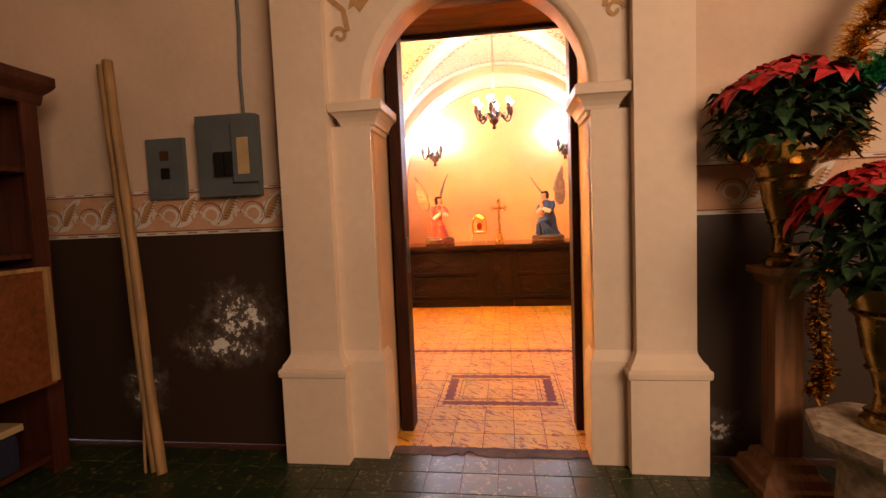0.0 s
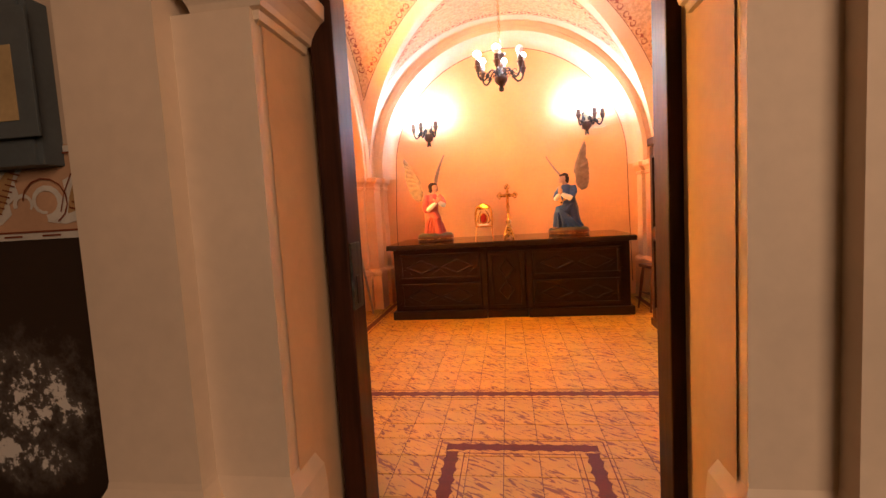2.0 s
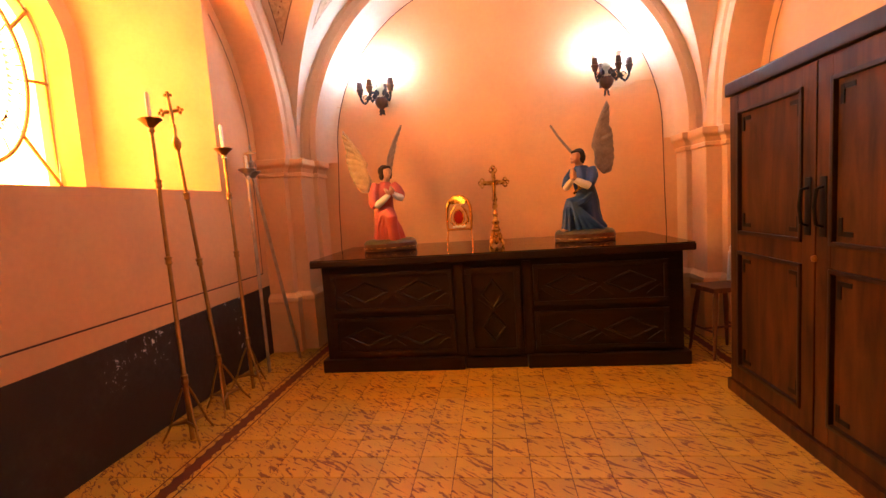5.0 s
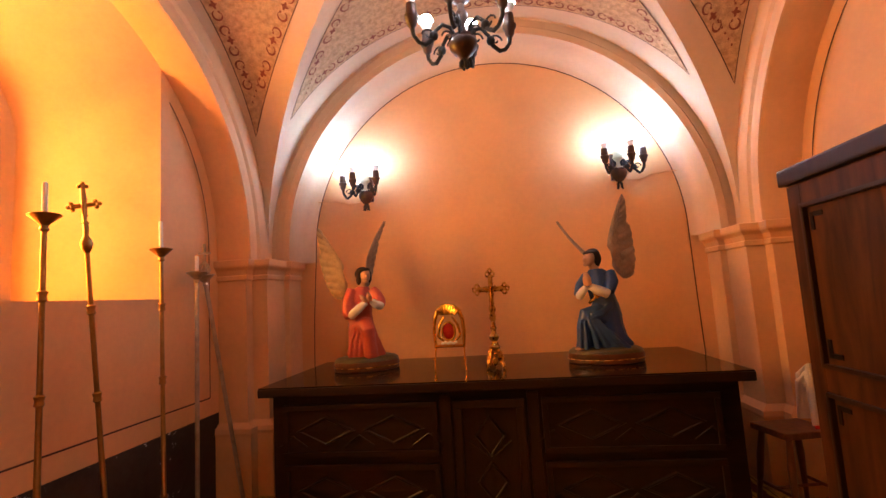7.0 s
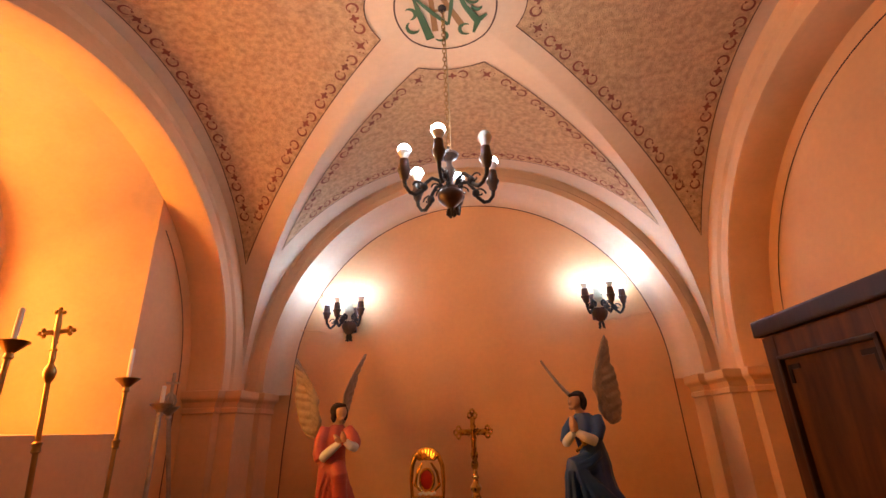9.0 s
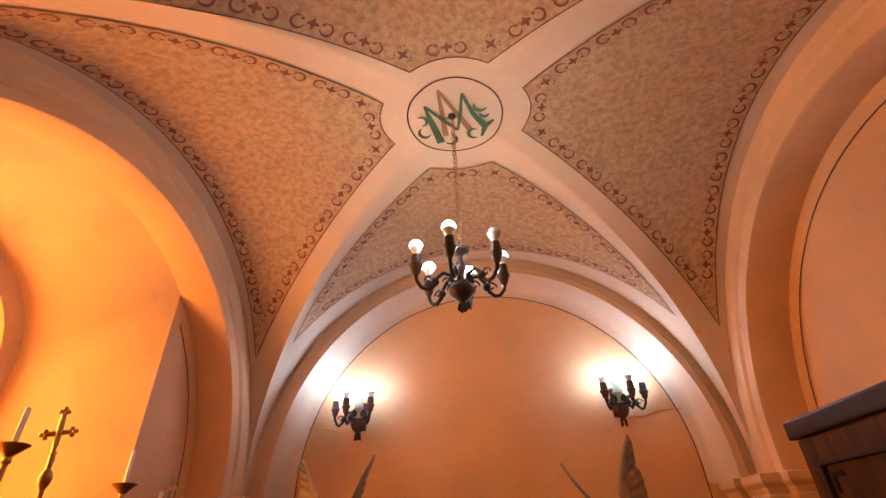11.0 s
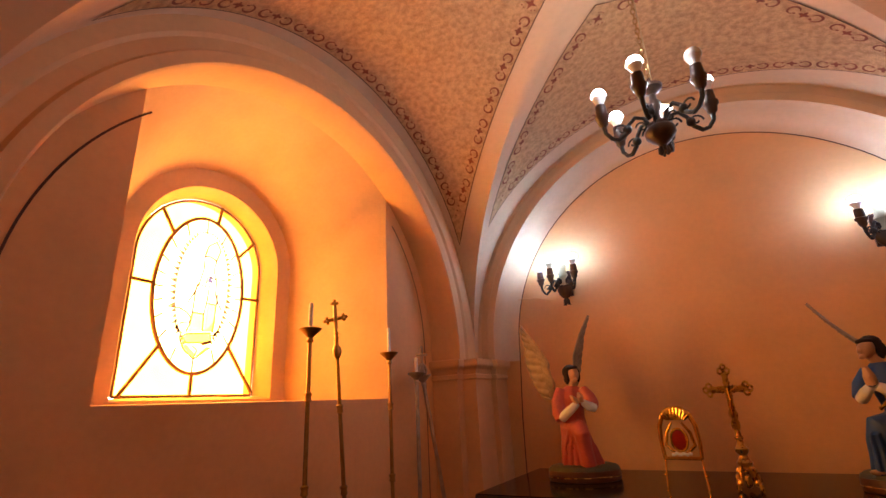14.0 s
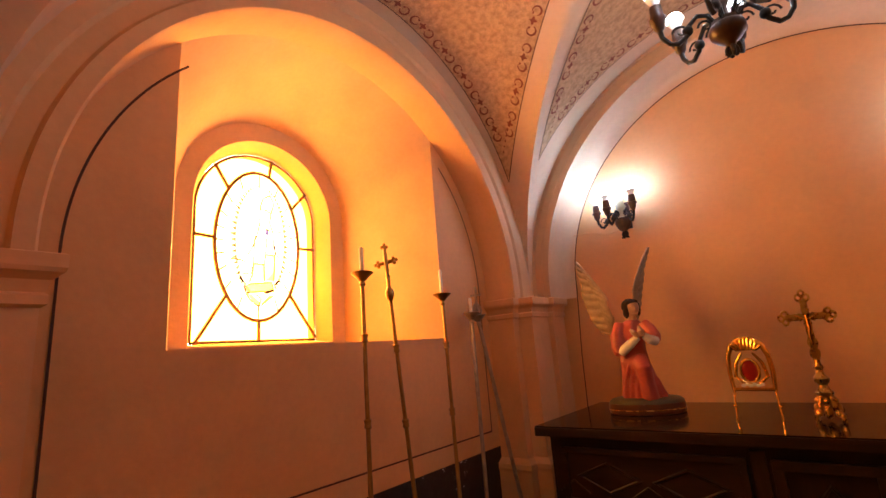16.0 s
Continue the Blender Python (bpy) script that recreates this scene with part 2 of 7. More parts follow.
M_tinsel_green = mat("green_tinsel", (0.03, 0.42, 0.14), 0.25, 0.6, vary=0.2, scale=60)
M_tinsel_blue = mat("blue_tinsel", (0.03, 0.13, 0.75), 0.25, 0.6, vary=0.2, scale=60)
M_stone = mat("pale_carved_stone", (0.46, 0.38, 0.28), 0.85, vary=0.25, scale=18, fine=50, bump=0.8, dist=0.01)
M_stencil_tan = mat("ochre_stencil", (0.50, 0.30, 0.13), 0.7)
M_band = mat("salmon_band_paint", (0.60, 0.36, 0.22), 0.7, vary=0.08)
M_white_paint = mat("white_stencil_paint", (0.70, 0.65, 0.58), 0.7, vary=0.1)
M_green_paint = mat("green_letter_paint", (0.05, 0.10, 0.03), 0.6)
M_brown_paint = mat("brown_letter_paint", (0.30, 0.13, 0.03), 0.6)
M_maroon = mat("maroon_tile_inlay", (0.14, 0.032, 0.014), 0.65, vary=0.15, scale=12, spec=0.3)
M_concrete = mat("worn_cement", (0.13, 0.09, 0.07), 0.8, vary=0.25, scale=12)
M_glass_top = mat("dark_glass_sheet", (0.016, 0.008, 0.005), 0.07, vary=0.02, bump=0.0, spec=0.2)
M_lead = mat("leading", (0.28, 0.14, 0.03), 0.6)
M_lead_thin = mat("grey_leading", (0.24, 0.19, 0.18), 0.5)
G_yellow = stained("yellow_glass", (1.0, 0.41, 0.045))
G_edge = stained("deep_yellow_glass", (1.0, 0.60, 0.005))
G_white = stained("white_glass", (1.0, 0.54, 0.18))
G_pale = stained("pale_yellow_glass", (1.0, 0.48, 0.12))
G_dark = stained("brown_glass", (0.016, 0.008, 0.0027))
G_fringe = stained("tan_ray_glass", (0.045, 0.055, 0.070), 0.3)
G_cream = stained("cream_glass", (1.0, 0.95, 0.17), 0.1)
G_violet = stained("violet_glass", (0.030, 0.030, 0.110))
G_sky = stained("light_blue_glass", (0.018, 0.055, 0.130))
G_blue = stained("pale_blue_glass", (0.92, 0.62, 0.26))
G_door = stained("door_glass", (0.35, 0.33, 0.30))


def tile_mat(name, base, vein, rough, scale, streak, lo, hi, fleck=None):
    """Cement tile: each piece has its own run of veins."""
    m = mat(name, base, rough, vary=0.08, scale=3, fine=90, bump=0.05)
    n, l = m.node_tree.nodes, m.node_tree.links
    b = n["Principled BSDF"]
    old = b.inputs["Base Color"].links[0].from_socket
    geo, inf, add, cmb, vm = n.new("ShaderNodeNewGeometry"), n.new("ShaderNodeObjectInfo"), n.new("ShaderNodeMath"), n.new("ShaderNodeCombineXYZ"), n.new("ShaderNodeVectorMath")
    l.new(geo.outputs["Random Per Island"], add.inputs[0])
    l.new(inf.outputs["Random"], add.inputs[1])
    mul = n.new("ShaderNodeMath")
    mul.operation = "MULTIPLY"
    mul.inputs[1].default_value = 37.0
    l.new(add.outputs["Value"], mul.inputs[0])
    l.new(mul.outputs["Value"], cmb.inputs["X"])
    l.new(mul.outputs["Value"], cmb.inputs["Z"])
    mp = n.new("ShaderNodeMapping")
    mp.vector_type = "TEXTURE"
    mp.inputs["Rotation"].default_value = (0, 0, radians(-38))
    mp.inputs["Scale"].default_value = [1 / k for k in streak]
    l.new(geo.outputs["Position"], mp.inputs["Vector"])
    l.new(mp.outputs["Vector"], vm.inputs[0])
    l.new(cmb.outputs["Vector"], vm.inputs[1])
    no = n.new("ShaderNodeTexNoise")
    no.inputs["Scale"].default_value, no.inputs["Detail"].default_value, no.inputs["Distortion"].default_value = scale, 3, 1.8
    l.new(vm.outputs["Vector"], no.inputs["Vector"])
    mr = n.new("ShaderNodeMapRange")
    mr.inputs["From Min"].default_value, mr.inputs["From Max"].default_value = lo, hi
    l.new(no.outputs["Fac"], mr.inputs["Value"])
    mx = n.new("ShaderNodeMix")
    mx.data_type = "RGBA"
    mx.inputs["B"].default_value = (*vein, 1)
    l.new(mr.outputs["Result"], mx.inputs["Factor"])
    l.new(old, mx.inputs["A"])
    hs, tone = n.new("ShaderNodeHueSaturation"), n.new("ShaderNodeMapRange")
    tone.inputs["From Max"].default_value = 2.0
    tone.inputs["To Min"].default_value, tone.inputs["To Max"].default_value = 0.86, 1.12
    l.new(add.outputs["Value"], tone.inputs["Value"])
    l.new(tone.outputs["Result"], hs.inputs["Value"])
    l.new(mx.outputs["Result"], hs.inputs["Color"])
    l.new(hs.outputs["Color"], b.inputs["Base Color"])
    return m


M_tile = tile_mat("veined_yellow_tile", (0.61, 0.352, 0.030), (0.21, 0.078, 0.010), 0.52, 13.0, (0.55, 2.1, 1), 0.55, 0.61)
M_tile_nave = tile_mat("green_flecked_tile", (0.015, 0.032, 0.013), (0.18, 0.14, 0.055), 0.36, 22.0, (1, 1, 1), 0.60, 0.66)

# ---- building helpers ----
def part(name, bm, material, parent=None, label="", smooth=False, kind="", recalc=True):
    """One mesh object out of a bmesh, under a thing when one is given."""
    if recalc:
        bmesh.ops.recalc_face_normals(bm, faces=bm.faces)
    me = bpy.data.meshes.new(name)
    bm.to_mesh(me)
    bm.free()
    me.materials.append(material)
    if smooth:
        for p in me.polygons:
            p.use_smooth = True
        me.set_sharp_from_angle(angle=radians(40))
    ob = new(name, me)
    if parent is not None:
        ob.parent = parent
    return tagged(ob, label, "", "", kind)


def thing(name, label, category, group="", m=None, kind=""):
    ob = new(name)
    ob.empty_display_size = 0.1
    if m is not None:
        ob.matrix_world = m
    return tagged(ob, label, category, group, kind)


def box(bm, x0, x1, y0, y1, z0, z1, bevel=0.0):
    m = Matrix.Translation(((x0 + x1) / 2, (y0 + y1) / 2, (z0 + z1) / 2)) @ Matrix.Diagonal((abs(x1 - x0), abs(y1 - y0), abs(z1 - z0), 1))
    vs = bmesh.ops.create_cube(bm, size=1, matrix=m)["verts"]
    if bevel:
        es = list({e for v in vs for e in v.link_edges})
        bmesh.ops.bevel(bm, geom=es, offset=bevel, segments=2, affect="EDGES", profile=0.7)
    return bm


def boxes(*rows, bevel=0.0):
    bm = bmesh.new()
    for r in rows:
        box(bm, *r, bevel=bevel)
    return bm


def quad(bm, *pts):
    return bm.faces.new([bm.verts.new(p) for p in pts])


def lathe(bm, rows, at=(0, 0, 0), seg=20, m=None):
    """A turned shape: rows of (radius, height) round the z axis."""
    rings = []
    for r, z in rows:
        ring = []
        for i in range(seg):
            a = 2 * math.pi * i / seg
            p = Vector((r * math.cos(a), r * math.sin(a), z))
            p = (m @ p) if m is not None else p
            ring.append(bm.verts.new(p + Vector(at)))
        rings.append(ring)
    for a, b in zip(rings, rings[1:]):
        for i in range(seg):
            bm.faces.new((a[i], a[(i + 1) % seg], b[(i + 1) % seg], b[i]))
    bm.faces.new(rings[0][::-1])
    bm.faces.new(rings[-1])
    return bm


def tube(bm, pts, radius, seg=8):
    """A round bar along points; radius is one number or one for each point."""
    pts = [Vector(p) for p in pts]
    rad = radius if isinstance(radius, (list, tuple)) else [radius] * len(pts)
    rings, up = [], None
    for i, p in enumerate(pts):
        d = (pts[min(i + 1, len(pts) - 1)] - pts[max(i - 1, 0)]).normalized()
        if up is None:
            up = d.orthogonal().normalized()
        up = (up - d * up.dot(d)).normalized()
        side = d.cross(up)
        rings.append([bm.verts.new(p + (up * math.cos(2 * math.pi * k / seg) + side * math.sin(2 * math.pi * k / seg)) * rad[i]) for k in range(seg)])
    for a, b in zip(rings, rings[1:]):
        for k in range(seg):
            bm.faces.new((a[k], a[(k + 1) % seg], b[(k + 1) % seg], b[k]))
    bm.faces.new(rings[0][::-1])
    bm.faces.new(rings[-1])
    return bm


def stack(bm, x0, x1, y0, y1, rows):
    """A pier on a rectangle whose outline swells by rows of (height, overhang)."""
    rings = [[bm.verts.new(p) for p in ((x0 - o, y0 - o, z), (x1 + o, y0 - o, z), (x1 + o, y1 + o, z), (x0 - o, y1 + o, z))] for z, o in rows]
    for a, b in zip(rings, rings[1:]):
        for k in range(4):
            bm.faces.new((a[k], a[(k + 1) % 4], b[(k + 1) % 4], b[k]))
    bm.faces.new(rings[0][::-1])
    bm.faces.new(rings[-1])
    return bm


def arc_pts(cx, cz, r, a0=0.0, a1=180.0, n=48):
    return [(cx + r * math.cos(radians(a0 + (a1 - a0) * i / n)), cz + r * math.sin(radians(a0 + (a1 - a0) * i / n))) for i in range(n + 1)]


# ---- the sacristy: plan in metres ----
XW, YB, YS = 2.34, 8.70, 4.10          # side walls, back wall, door-side wall
AX, AY, CY = 2.04, 2.00, 6.42          # vault: half spans and centre
ZS, ZC = 2.03, 4.08                    # springing and crown
SILL, N0, N1 = 1.635, 5.275, 7.357     # window niche
NICHE_R, NICHE_C = 1.65, 6.38


def vault_z(x, y):
    u, v = min(1.0, abs(x) / AX), min(1.0, abs(y - CY) / AY)
    side = u ** 2.5
    along = (ZC - ZS) * math.sqrt(1 - u * u)
    across = (ZC - ZS - 0.11 * side) * math.sqrt(max(0.0, 1 - (v * (1 + 0.035 * side)) ** 2))
    return ZS + max(along, across)


def spaced(a, b, n):
    return [a + (b - a) * i / n for i in range(n + 1)]


def structure(name, bm, material, label, category, smooth=False):
    return tagged(part(name, bm, material, None, "", smooth, "structure"), label, category)


# side wall with the window niche
def niche_top(y):
    return ZS + math.sqrt(max(0.0, NICHE_R ** 2 - (y - NICHE_C) ** 2))


WX = -3.16                             # back face of the niche
WC, WR, W_SP = 6.30, 0.50, 2.70        # window: middle, half width, springing
bm = bmesh.new()
quad(bm, (-XW, YS, 0), (-XW, N0, 0), (-XW, N0, 4.5), (-XW, YS, 4.5))
quad(bm, (-XW, N1, 0), (-XW, YB, 0), (-XW, YB, 4.5), (-XW, N1, 4.5))
ys = spaced(N0, N1, 40)
for a, b in zip(ys, ys[1:]):
    quad(bm, (-XW, a, 0), (-XW, b, 0), (-XW, b, SILL), (-XW, a, SILL))
    quad(bm, (-XW, a, niche_top(a)), (-XW, b, niche_top(b)), (-XW, b, 4.5), (-XW, a, 4.5))
bmesh.ops.remove_doubles(bm, verts=bm.verts, dist=0.0005)
structure("wall_left", bm, M_wall_left, "peach plastered wall with flaking dark brown dado", "wall")


def outline(c, r, sp, z0, n=40, legs=8):
    """Points of a round-headed opening, foot to foot, as (y, z)."""
    pts = [(c - r, z0 + (sp - z0) * i / legs) for i in range(legs)]
    pts += [(c - r * math.cos(math.pi * i / n), sp + r * math.sin(math.pi * i / n)) for i in range(n + 1)]
    return pts + [(c + r, sp + (z0 - sp) * (i + 1) / legs) for i in range(legs)]


front = [(N0, SILL + (niche_top(N0) - SILL) * i / 8) for i in range(8)]
front += [(y, niche_top(y)) for y in spaced(N0, N1, 40)]
front += [(N1, niche_top(N1) + (SILL - niche_top(N1)) * (i + 1) / 8) for i in range(8)]
back = outline(6.31, 0.71, 2.72, SILL + 0.03)
mouth = outline(6.305, 0.585, 2.70, SILL + 0.05)
glass = outline(WC, WR + 0.02, W_SP, SILL + 0.07)
bm = bmesh.new()
loops = []
for x, o in ((-XW, front), (WX, back), (WX - 0.004, mouth), (WX - 0.13, glass), (WX - 0.25, glass)):
    loops.append([bm.verts.new((x, y, z)) for y, z in o])
mid = [bm.verts.new(((-XW + WX) / 2, (a.co.y + b.co.y) / 2 + 0.0, (a.co.z + b.co.z) / 2 + 0.05 * math.sin(math.pi * i / (len(front) - 1)))) for i, (a, b) in enumerate(zip(loops[0], loops[1]))]
loops.insert(1, mid)
for p, q in zip(loops, loops[1:]):
    for i in range(len(p) - 1):
        bm.faces.new((p[i], p[i + 1], q[i + 1], q[i]))
    bm.faces.new((p[0], q[0], q[-1], p[-1]))
niche_ob = structure("trim_niche", bm, M_niche, "deep splayed plaster window niche lit yellow", "window niche", True)

# window head wall outside and the bright day behind it
bm = boxes((WX - 0.24, WX - 0.02, 4.0, 5.70, 0, 4.5), (WX - 0.24, WX - 0.02, 6.92, 8.9, 0, 4.5), (WX - 0.24, WX - 0.02, 5.7, 6.92, 0, SILL), (WX - 0.24, WX - 0.02, 5.7, 6.92, 3.45, 4.5))
structure("wall_outer", bm, M_wall, "thick outer masonry round the window", "wall")
bm = bmesh.new()
quad(bm, (WX - 0.5, 5.3, 1.2), (WX - 0.5, 7.3, 1.2), (WX - 0.5, 7.3, 3.7), (WX - 0.5, 5.3, 3.7))
structure("backdrop", bm, glow("bright_day", (1.0, 0.97, 0.92), DAY), "bright daylight outside the window", "sky")

bm = boxes((XW, XW + 0.5, YS - 0.2, YB + 0.3, 0, 4.6))
structure("wall_right", bm, M_wall, "peach plastered wall under a blind arch", "wall")
bm = boxes((-XW - 0.9, XW, YB, YB + 0.3, 0, 4.6))
structure("wall_back", bm, M_wall, "peach plastered back wall under a round arch", "wall")
# unseen slab added above the vault to keep sky light out
bm = boxes((-4.2, 3.2, 3.7, 9.2, 4.6, 4.8))
structure("ceiling_roof", bm, M_wall, "plain roof over the vault", "roof")

# vault
def groin(u):
    """Where the cross vault meets the long vault, as a share of the half depth."""
    side = u ** 2.5
    k = (ZC - ZS) * math.sqrt(max(0.0, 1 - u * u)) / (ZC - ZS - 0.11 * side)
    return math.sqrt(max(0.0, 1 - min(1.0, k) ** 2)) / (1 + 0.035 * side)


bm = bmesh.new()
grid, crease = [], []
for i in range(129):
    u = math.sin(math.pi * (i / 128 - 0.5))
    g = groin(abs(u))
    vs = [-1 + (1 - g) * k / 16 for k in range(16)] + [-g + 2 * g * k / 48 for k in range(49)] + [g + (1 - g) * (k + 1) / 16 for k in range(16)]
    grid.append([bm.verts.new((AX * u, CY + AY * v, vault_z(AX * u, CY + AY * v))) for v in vs])
for p, q in zip(grid, grid[1:]):
    for j in range(80):
        bm.faces.new((p[j], q[j], q[j + 1], p[j + 1]))
    for j in (16, 64):
        bm.edges.get((p[j], q[j])).smooth = False
structure("ceiling", bm, M_white, "cream limewashed groin vault with painted panels", "ceiling", True)


def wall_arch(name, along_x, c, zc, r, wall, face, label):
    """A wall arch: soffit and moulded front, swept over half a circle from its caps."""
    sgn = 1 if wall > face else -1
    round_in = ((r - 0.138, wall - sgn * 0.002), (r - 0.10, wall - sgn * 0.010), (r - 0.06, wall - sgn * 0.030), (r - 0.028, wall - sgn * 0.075), (r - 0.008, wall - sgn * 0.14)) if along_x else ((r, wall),)
    rows = round_in + ((r + 0.006 * along_x, face + sgn * 0.02), (r + 0.012, face), (r + 0.075, face), (r + 0.09, face + sgn * 0.02), (r + 0.16, face + sgn * 0.025), (r + 0.18, face + sgn * 0.005), (r + 0.25, face + sgn * 0.0), (r + 0.62, face + sgn * 0.02))
    bm = bmesh.new()
    rings = []
    for i in range(-1, 74):
        a = math.pi * min(72, max(0, i)) / 72
        drop = 0.09 if i in (-1, 73) else 0.0
        ring = []
        for rr, d in rows:
            h, z = c - rr * math.cos(a), zc + rr * math.sin(a) - drop
            ring.append(bm.verts.new((h, d, z) if along_x else (d, h, z)))
        rings.append(ring)
    for a, b in zip(rings, rings[1:]):
        for k in range(len(rows) - 1):
            bm.faces.new((a[k], a[k + 1], b[k + 1], b[k]))
    return structure(name, bm, M_white if along_x else M_pier, label, "arch", True)


YA0, YA1 = CY - AY, CY + AY
wall_arch("trim_arch_back", True, 0.02, ZS, 1.88, YB, YA1, "moulded cream plaster arch against the back wall")
wall_arch("trim_arch_door", True, 0.0, ZS, 1.87, YS, YA0, "moulded cream plaster arch over the door side")
wall_arch("trim_arch_left", False, NICHE_C, ZS, NICHE_R, -XW, -AX, "moulded peach plaster arch over the window niche")
wall_arch("trim_arch_right", False, NICHE_C, ZS, NICHE_R, XW, AX, "moulded peach plaster blind arch")

# corner piers with cap and foot
PIER = [(0, 0.05), (0.50, 0.05), (0.525, 0.06), (0.56, 0.055), (0.60, 0.0), (1.77, 0.0), (1.78, 0.018), (1.81, 0.018), (1.82, 0.008), (1.86, 0.022), (1.885, 0.05), (1.90, 0.055), (1.945, 0.055), (1.95, 0.045)]


def pier(name, rects):
    bm = bmesh.new()
    for r in rects:
        stack(bm, *r, PIER)
    ob = structure(name, bm, M_pier, "peach plaster corner pier with moulded cap and plinth", "pillar")
    return ob


for k, sx in enumerate((-1, 1)):
    for j, far in enumerate((True, False)):
        ya, yb = (NICHE_C + NICHE_R, YA1 - 0.07) if far else (YA0 + 0.07, NICHE_C - NICHE_R)
        xa, xb = sorted((sx * 1.895, sx * (AX + 0.02)))
        xc, xd = sorted((sx * (AX + 0.04), sx * (XW + 0.1)))
        y2, y3 = (YA1 + 0.03, YB + 0.1) if far else (YS - 0.1, YA0 - 0.03)
        pier("trim_pier_%d" % (2 * k + j + 1), [(xa, xb, y2, y3), (xc, xd, ya, yb), (min(xa, xc) + 0.05 if sx > 0 else xc, xd if sx > 0 else xb - 0.05, min(ya, y2) + 0.1, max(yb, y3))])

# ---- door wall, passage and nave ----
DX, DR, DZ = -0.06, 0.62, 2.15         # nave arch: middle, half width, springing
WY0, WY1 = 2.78, YS
NX0, NX1, NY0, NH = -4.6, 4.6, -7.0, 6.0
bm = bmesh.new()


def passage(y):
    """Left and right faces of the passage at depth y."""
    k = min(1.0, max(0.0, (y - 3.24) / (WY1 - 3.24)))
    return DX - DR - 0.29 * k, DX + DR + 0.36 * k


def head(x, lo, hi):
    c, r = (lo + hi) / 2, (hi - lo) / 2
    return DZ + math.sqrt(max(0.0, r * r - (x - c) ** 2))


depths = [WY0 - 0.06, 3.12]
rings = []
for y in depths:
    lo, hi = passage(y)
    pts = [(lo, 0), (lo, DZ)] + [(x, head(x, lo, hi)) for x in [(lo + hi) / 2 - (hi - lo) / 2 * math.cos(math.pi * i / 40) for i in range(1, 40)]] + [(hi, DZ), (hi, 0)]
    rings.append([bm.verts.new((x, min(y, 2.87) if z > DZ else y, z)) for x, z in pts])
for a, b in zip(rings, rings[1:]):
    for i in range(len(a) - 1):
        bm.faces.new((a[i], a[i + 1], b[i + 1], b[i]))
structure("wall_reveal", bm, M_reveal, "tan plastered door reveal", "wall", True)
bm = bmesh.new()
rings = []
for y in (3.12, 3.24, WY1):
    lo, hi = passage(y)
    pts = [(lo, 0), (lo, DZ + 0.35)] + [(x, head(x, lo, hi) + 0.35) for x in [(lo + hi) / 2 - (hi - lo) / 2 * math.cos(math.pi * i / 40) for i in range(1, 40)]] + [(hi, DZ + 0.35), (hi, 0)]
    rings.append([bm.verts.new((x, y, z)) for x, z in pts])
for a, b in zip(rings, rings[1:]):
    for i in range(len(a) - 1):
        bm.faces.new((a[i], a[i + 1], b[i + 1], b[i]))
structure("wall_passage", bm, M_wall_left, "peach plastered door passage with dark dado", "wall", True)


def pierced(y, ring, x0, x1, top, name, material, label):
    """A wall face round the arched opening."""
    bm = bmesh.new()
    lo, hi = ring[0].x, ring[-1].x
    quad(bm, (x0, y, 0), (lo, y, 0), (lo, y, top), (x0, y, top))
    quad(bm, (hi, y, 0), (x1, y, 0), (x1, y, top), (hi, y, top))
    for a, b in zip(ring[1:-1], ring[2:-1]):
        quad(bm, (a.x, y, a.z), (b.x, y, b.z), (b.x, y, top), (a.x, y, top))
    bmesh.ops.remove_doubles(bm, verts=bm.verts, dist=0.0005)
    return structure(name, bm, material, label, "wall")


def ring_at(y):
    lo, hi = passage(y)
    up = 0.35 if y > 3 else 0.0
    pts = [(lo, 0), (lo, DZ + up)] + [(x, head(x, lo, hi) + up) for x in [(lo + hi) / 2 - (hi - lo) / 2 * math.cos(math.pi * i / 40) for i in range(1, 40)]] + [(hi, DZ + up), (hi, 0)]
    return [Vector((x, y, z)) for x, z in pts]


pierced(WY0, ring_at(WY0), NX0, NX1, NH, "wall_nave", M_nave, "cream nave wall with flaking dark brown dado")
pierced(WY1, ring_at(WY1), -XW - 0.2, XW + 0.2, 4.6, "wall_door_side", M_wall_left, "peach plastered wall round the door passage")
bm = boxes((NX0 - 0.3, NX0, NY0, WY0, 0, NH), (NX1, NX1 + 0.3, NY0, WY0, 0, NH), (NX0, NX1, NY0 - 0.3, NY0, 0, NH))
structure("wall_nave_far", bm, M_nave, "plain cream nave walls", "wall")
structure("ceiling_nave", boxes((NX0, NX1, NY0, WY0, NH, NH + 0.2)), M_pil, "plain cream nave ceiling", "ceiling")

# filler blocks added to close the void over the frame against stray sky light
structure("trim_door_head", boxes((-1.2, DX - DR - 0.001, 2.80, 3.24, DZ - 0.05, 2.95), (DX + DR + 0.001, 1.1, 2.80, 3.24, DZ - 0.05, 2.95), (-1.2, 1.1, 2.80, 3.24, 2.865, 3.1)), M_pil, "cream masonry over the door frame", "wall")

# floors
structure("floor", boxes((-3.0, 3.0, 2.76, 9.0, -0.2, -0.004)), M_line, "grout bed under the sacristy tiles", "floor")
structure("floor_nave", boxes((NX0, NX1, NY0, 2.76, -0.2, -0.004)), M_line, "grout bed under the nave tiles", "floor")

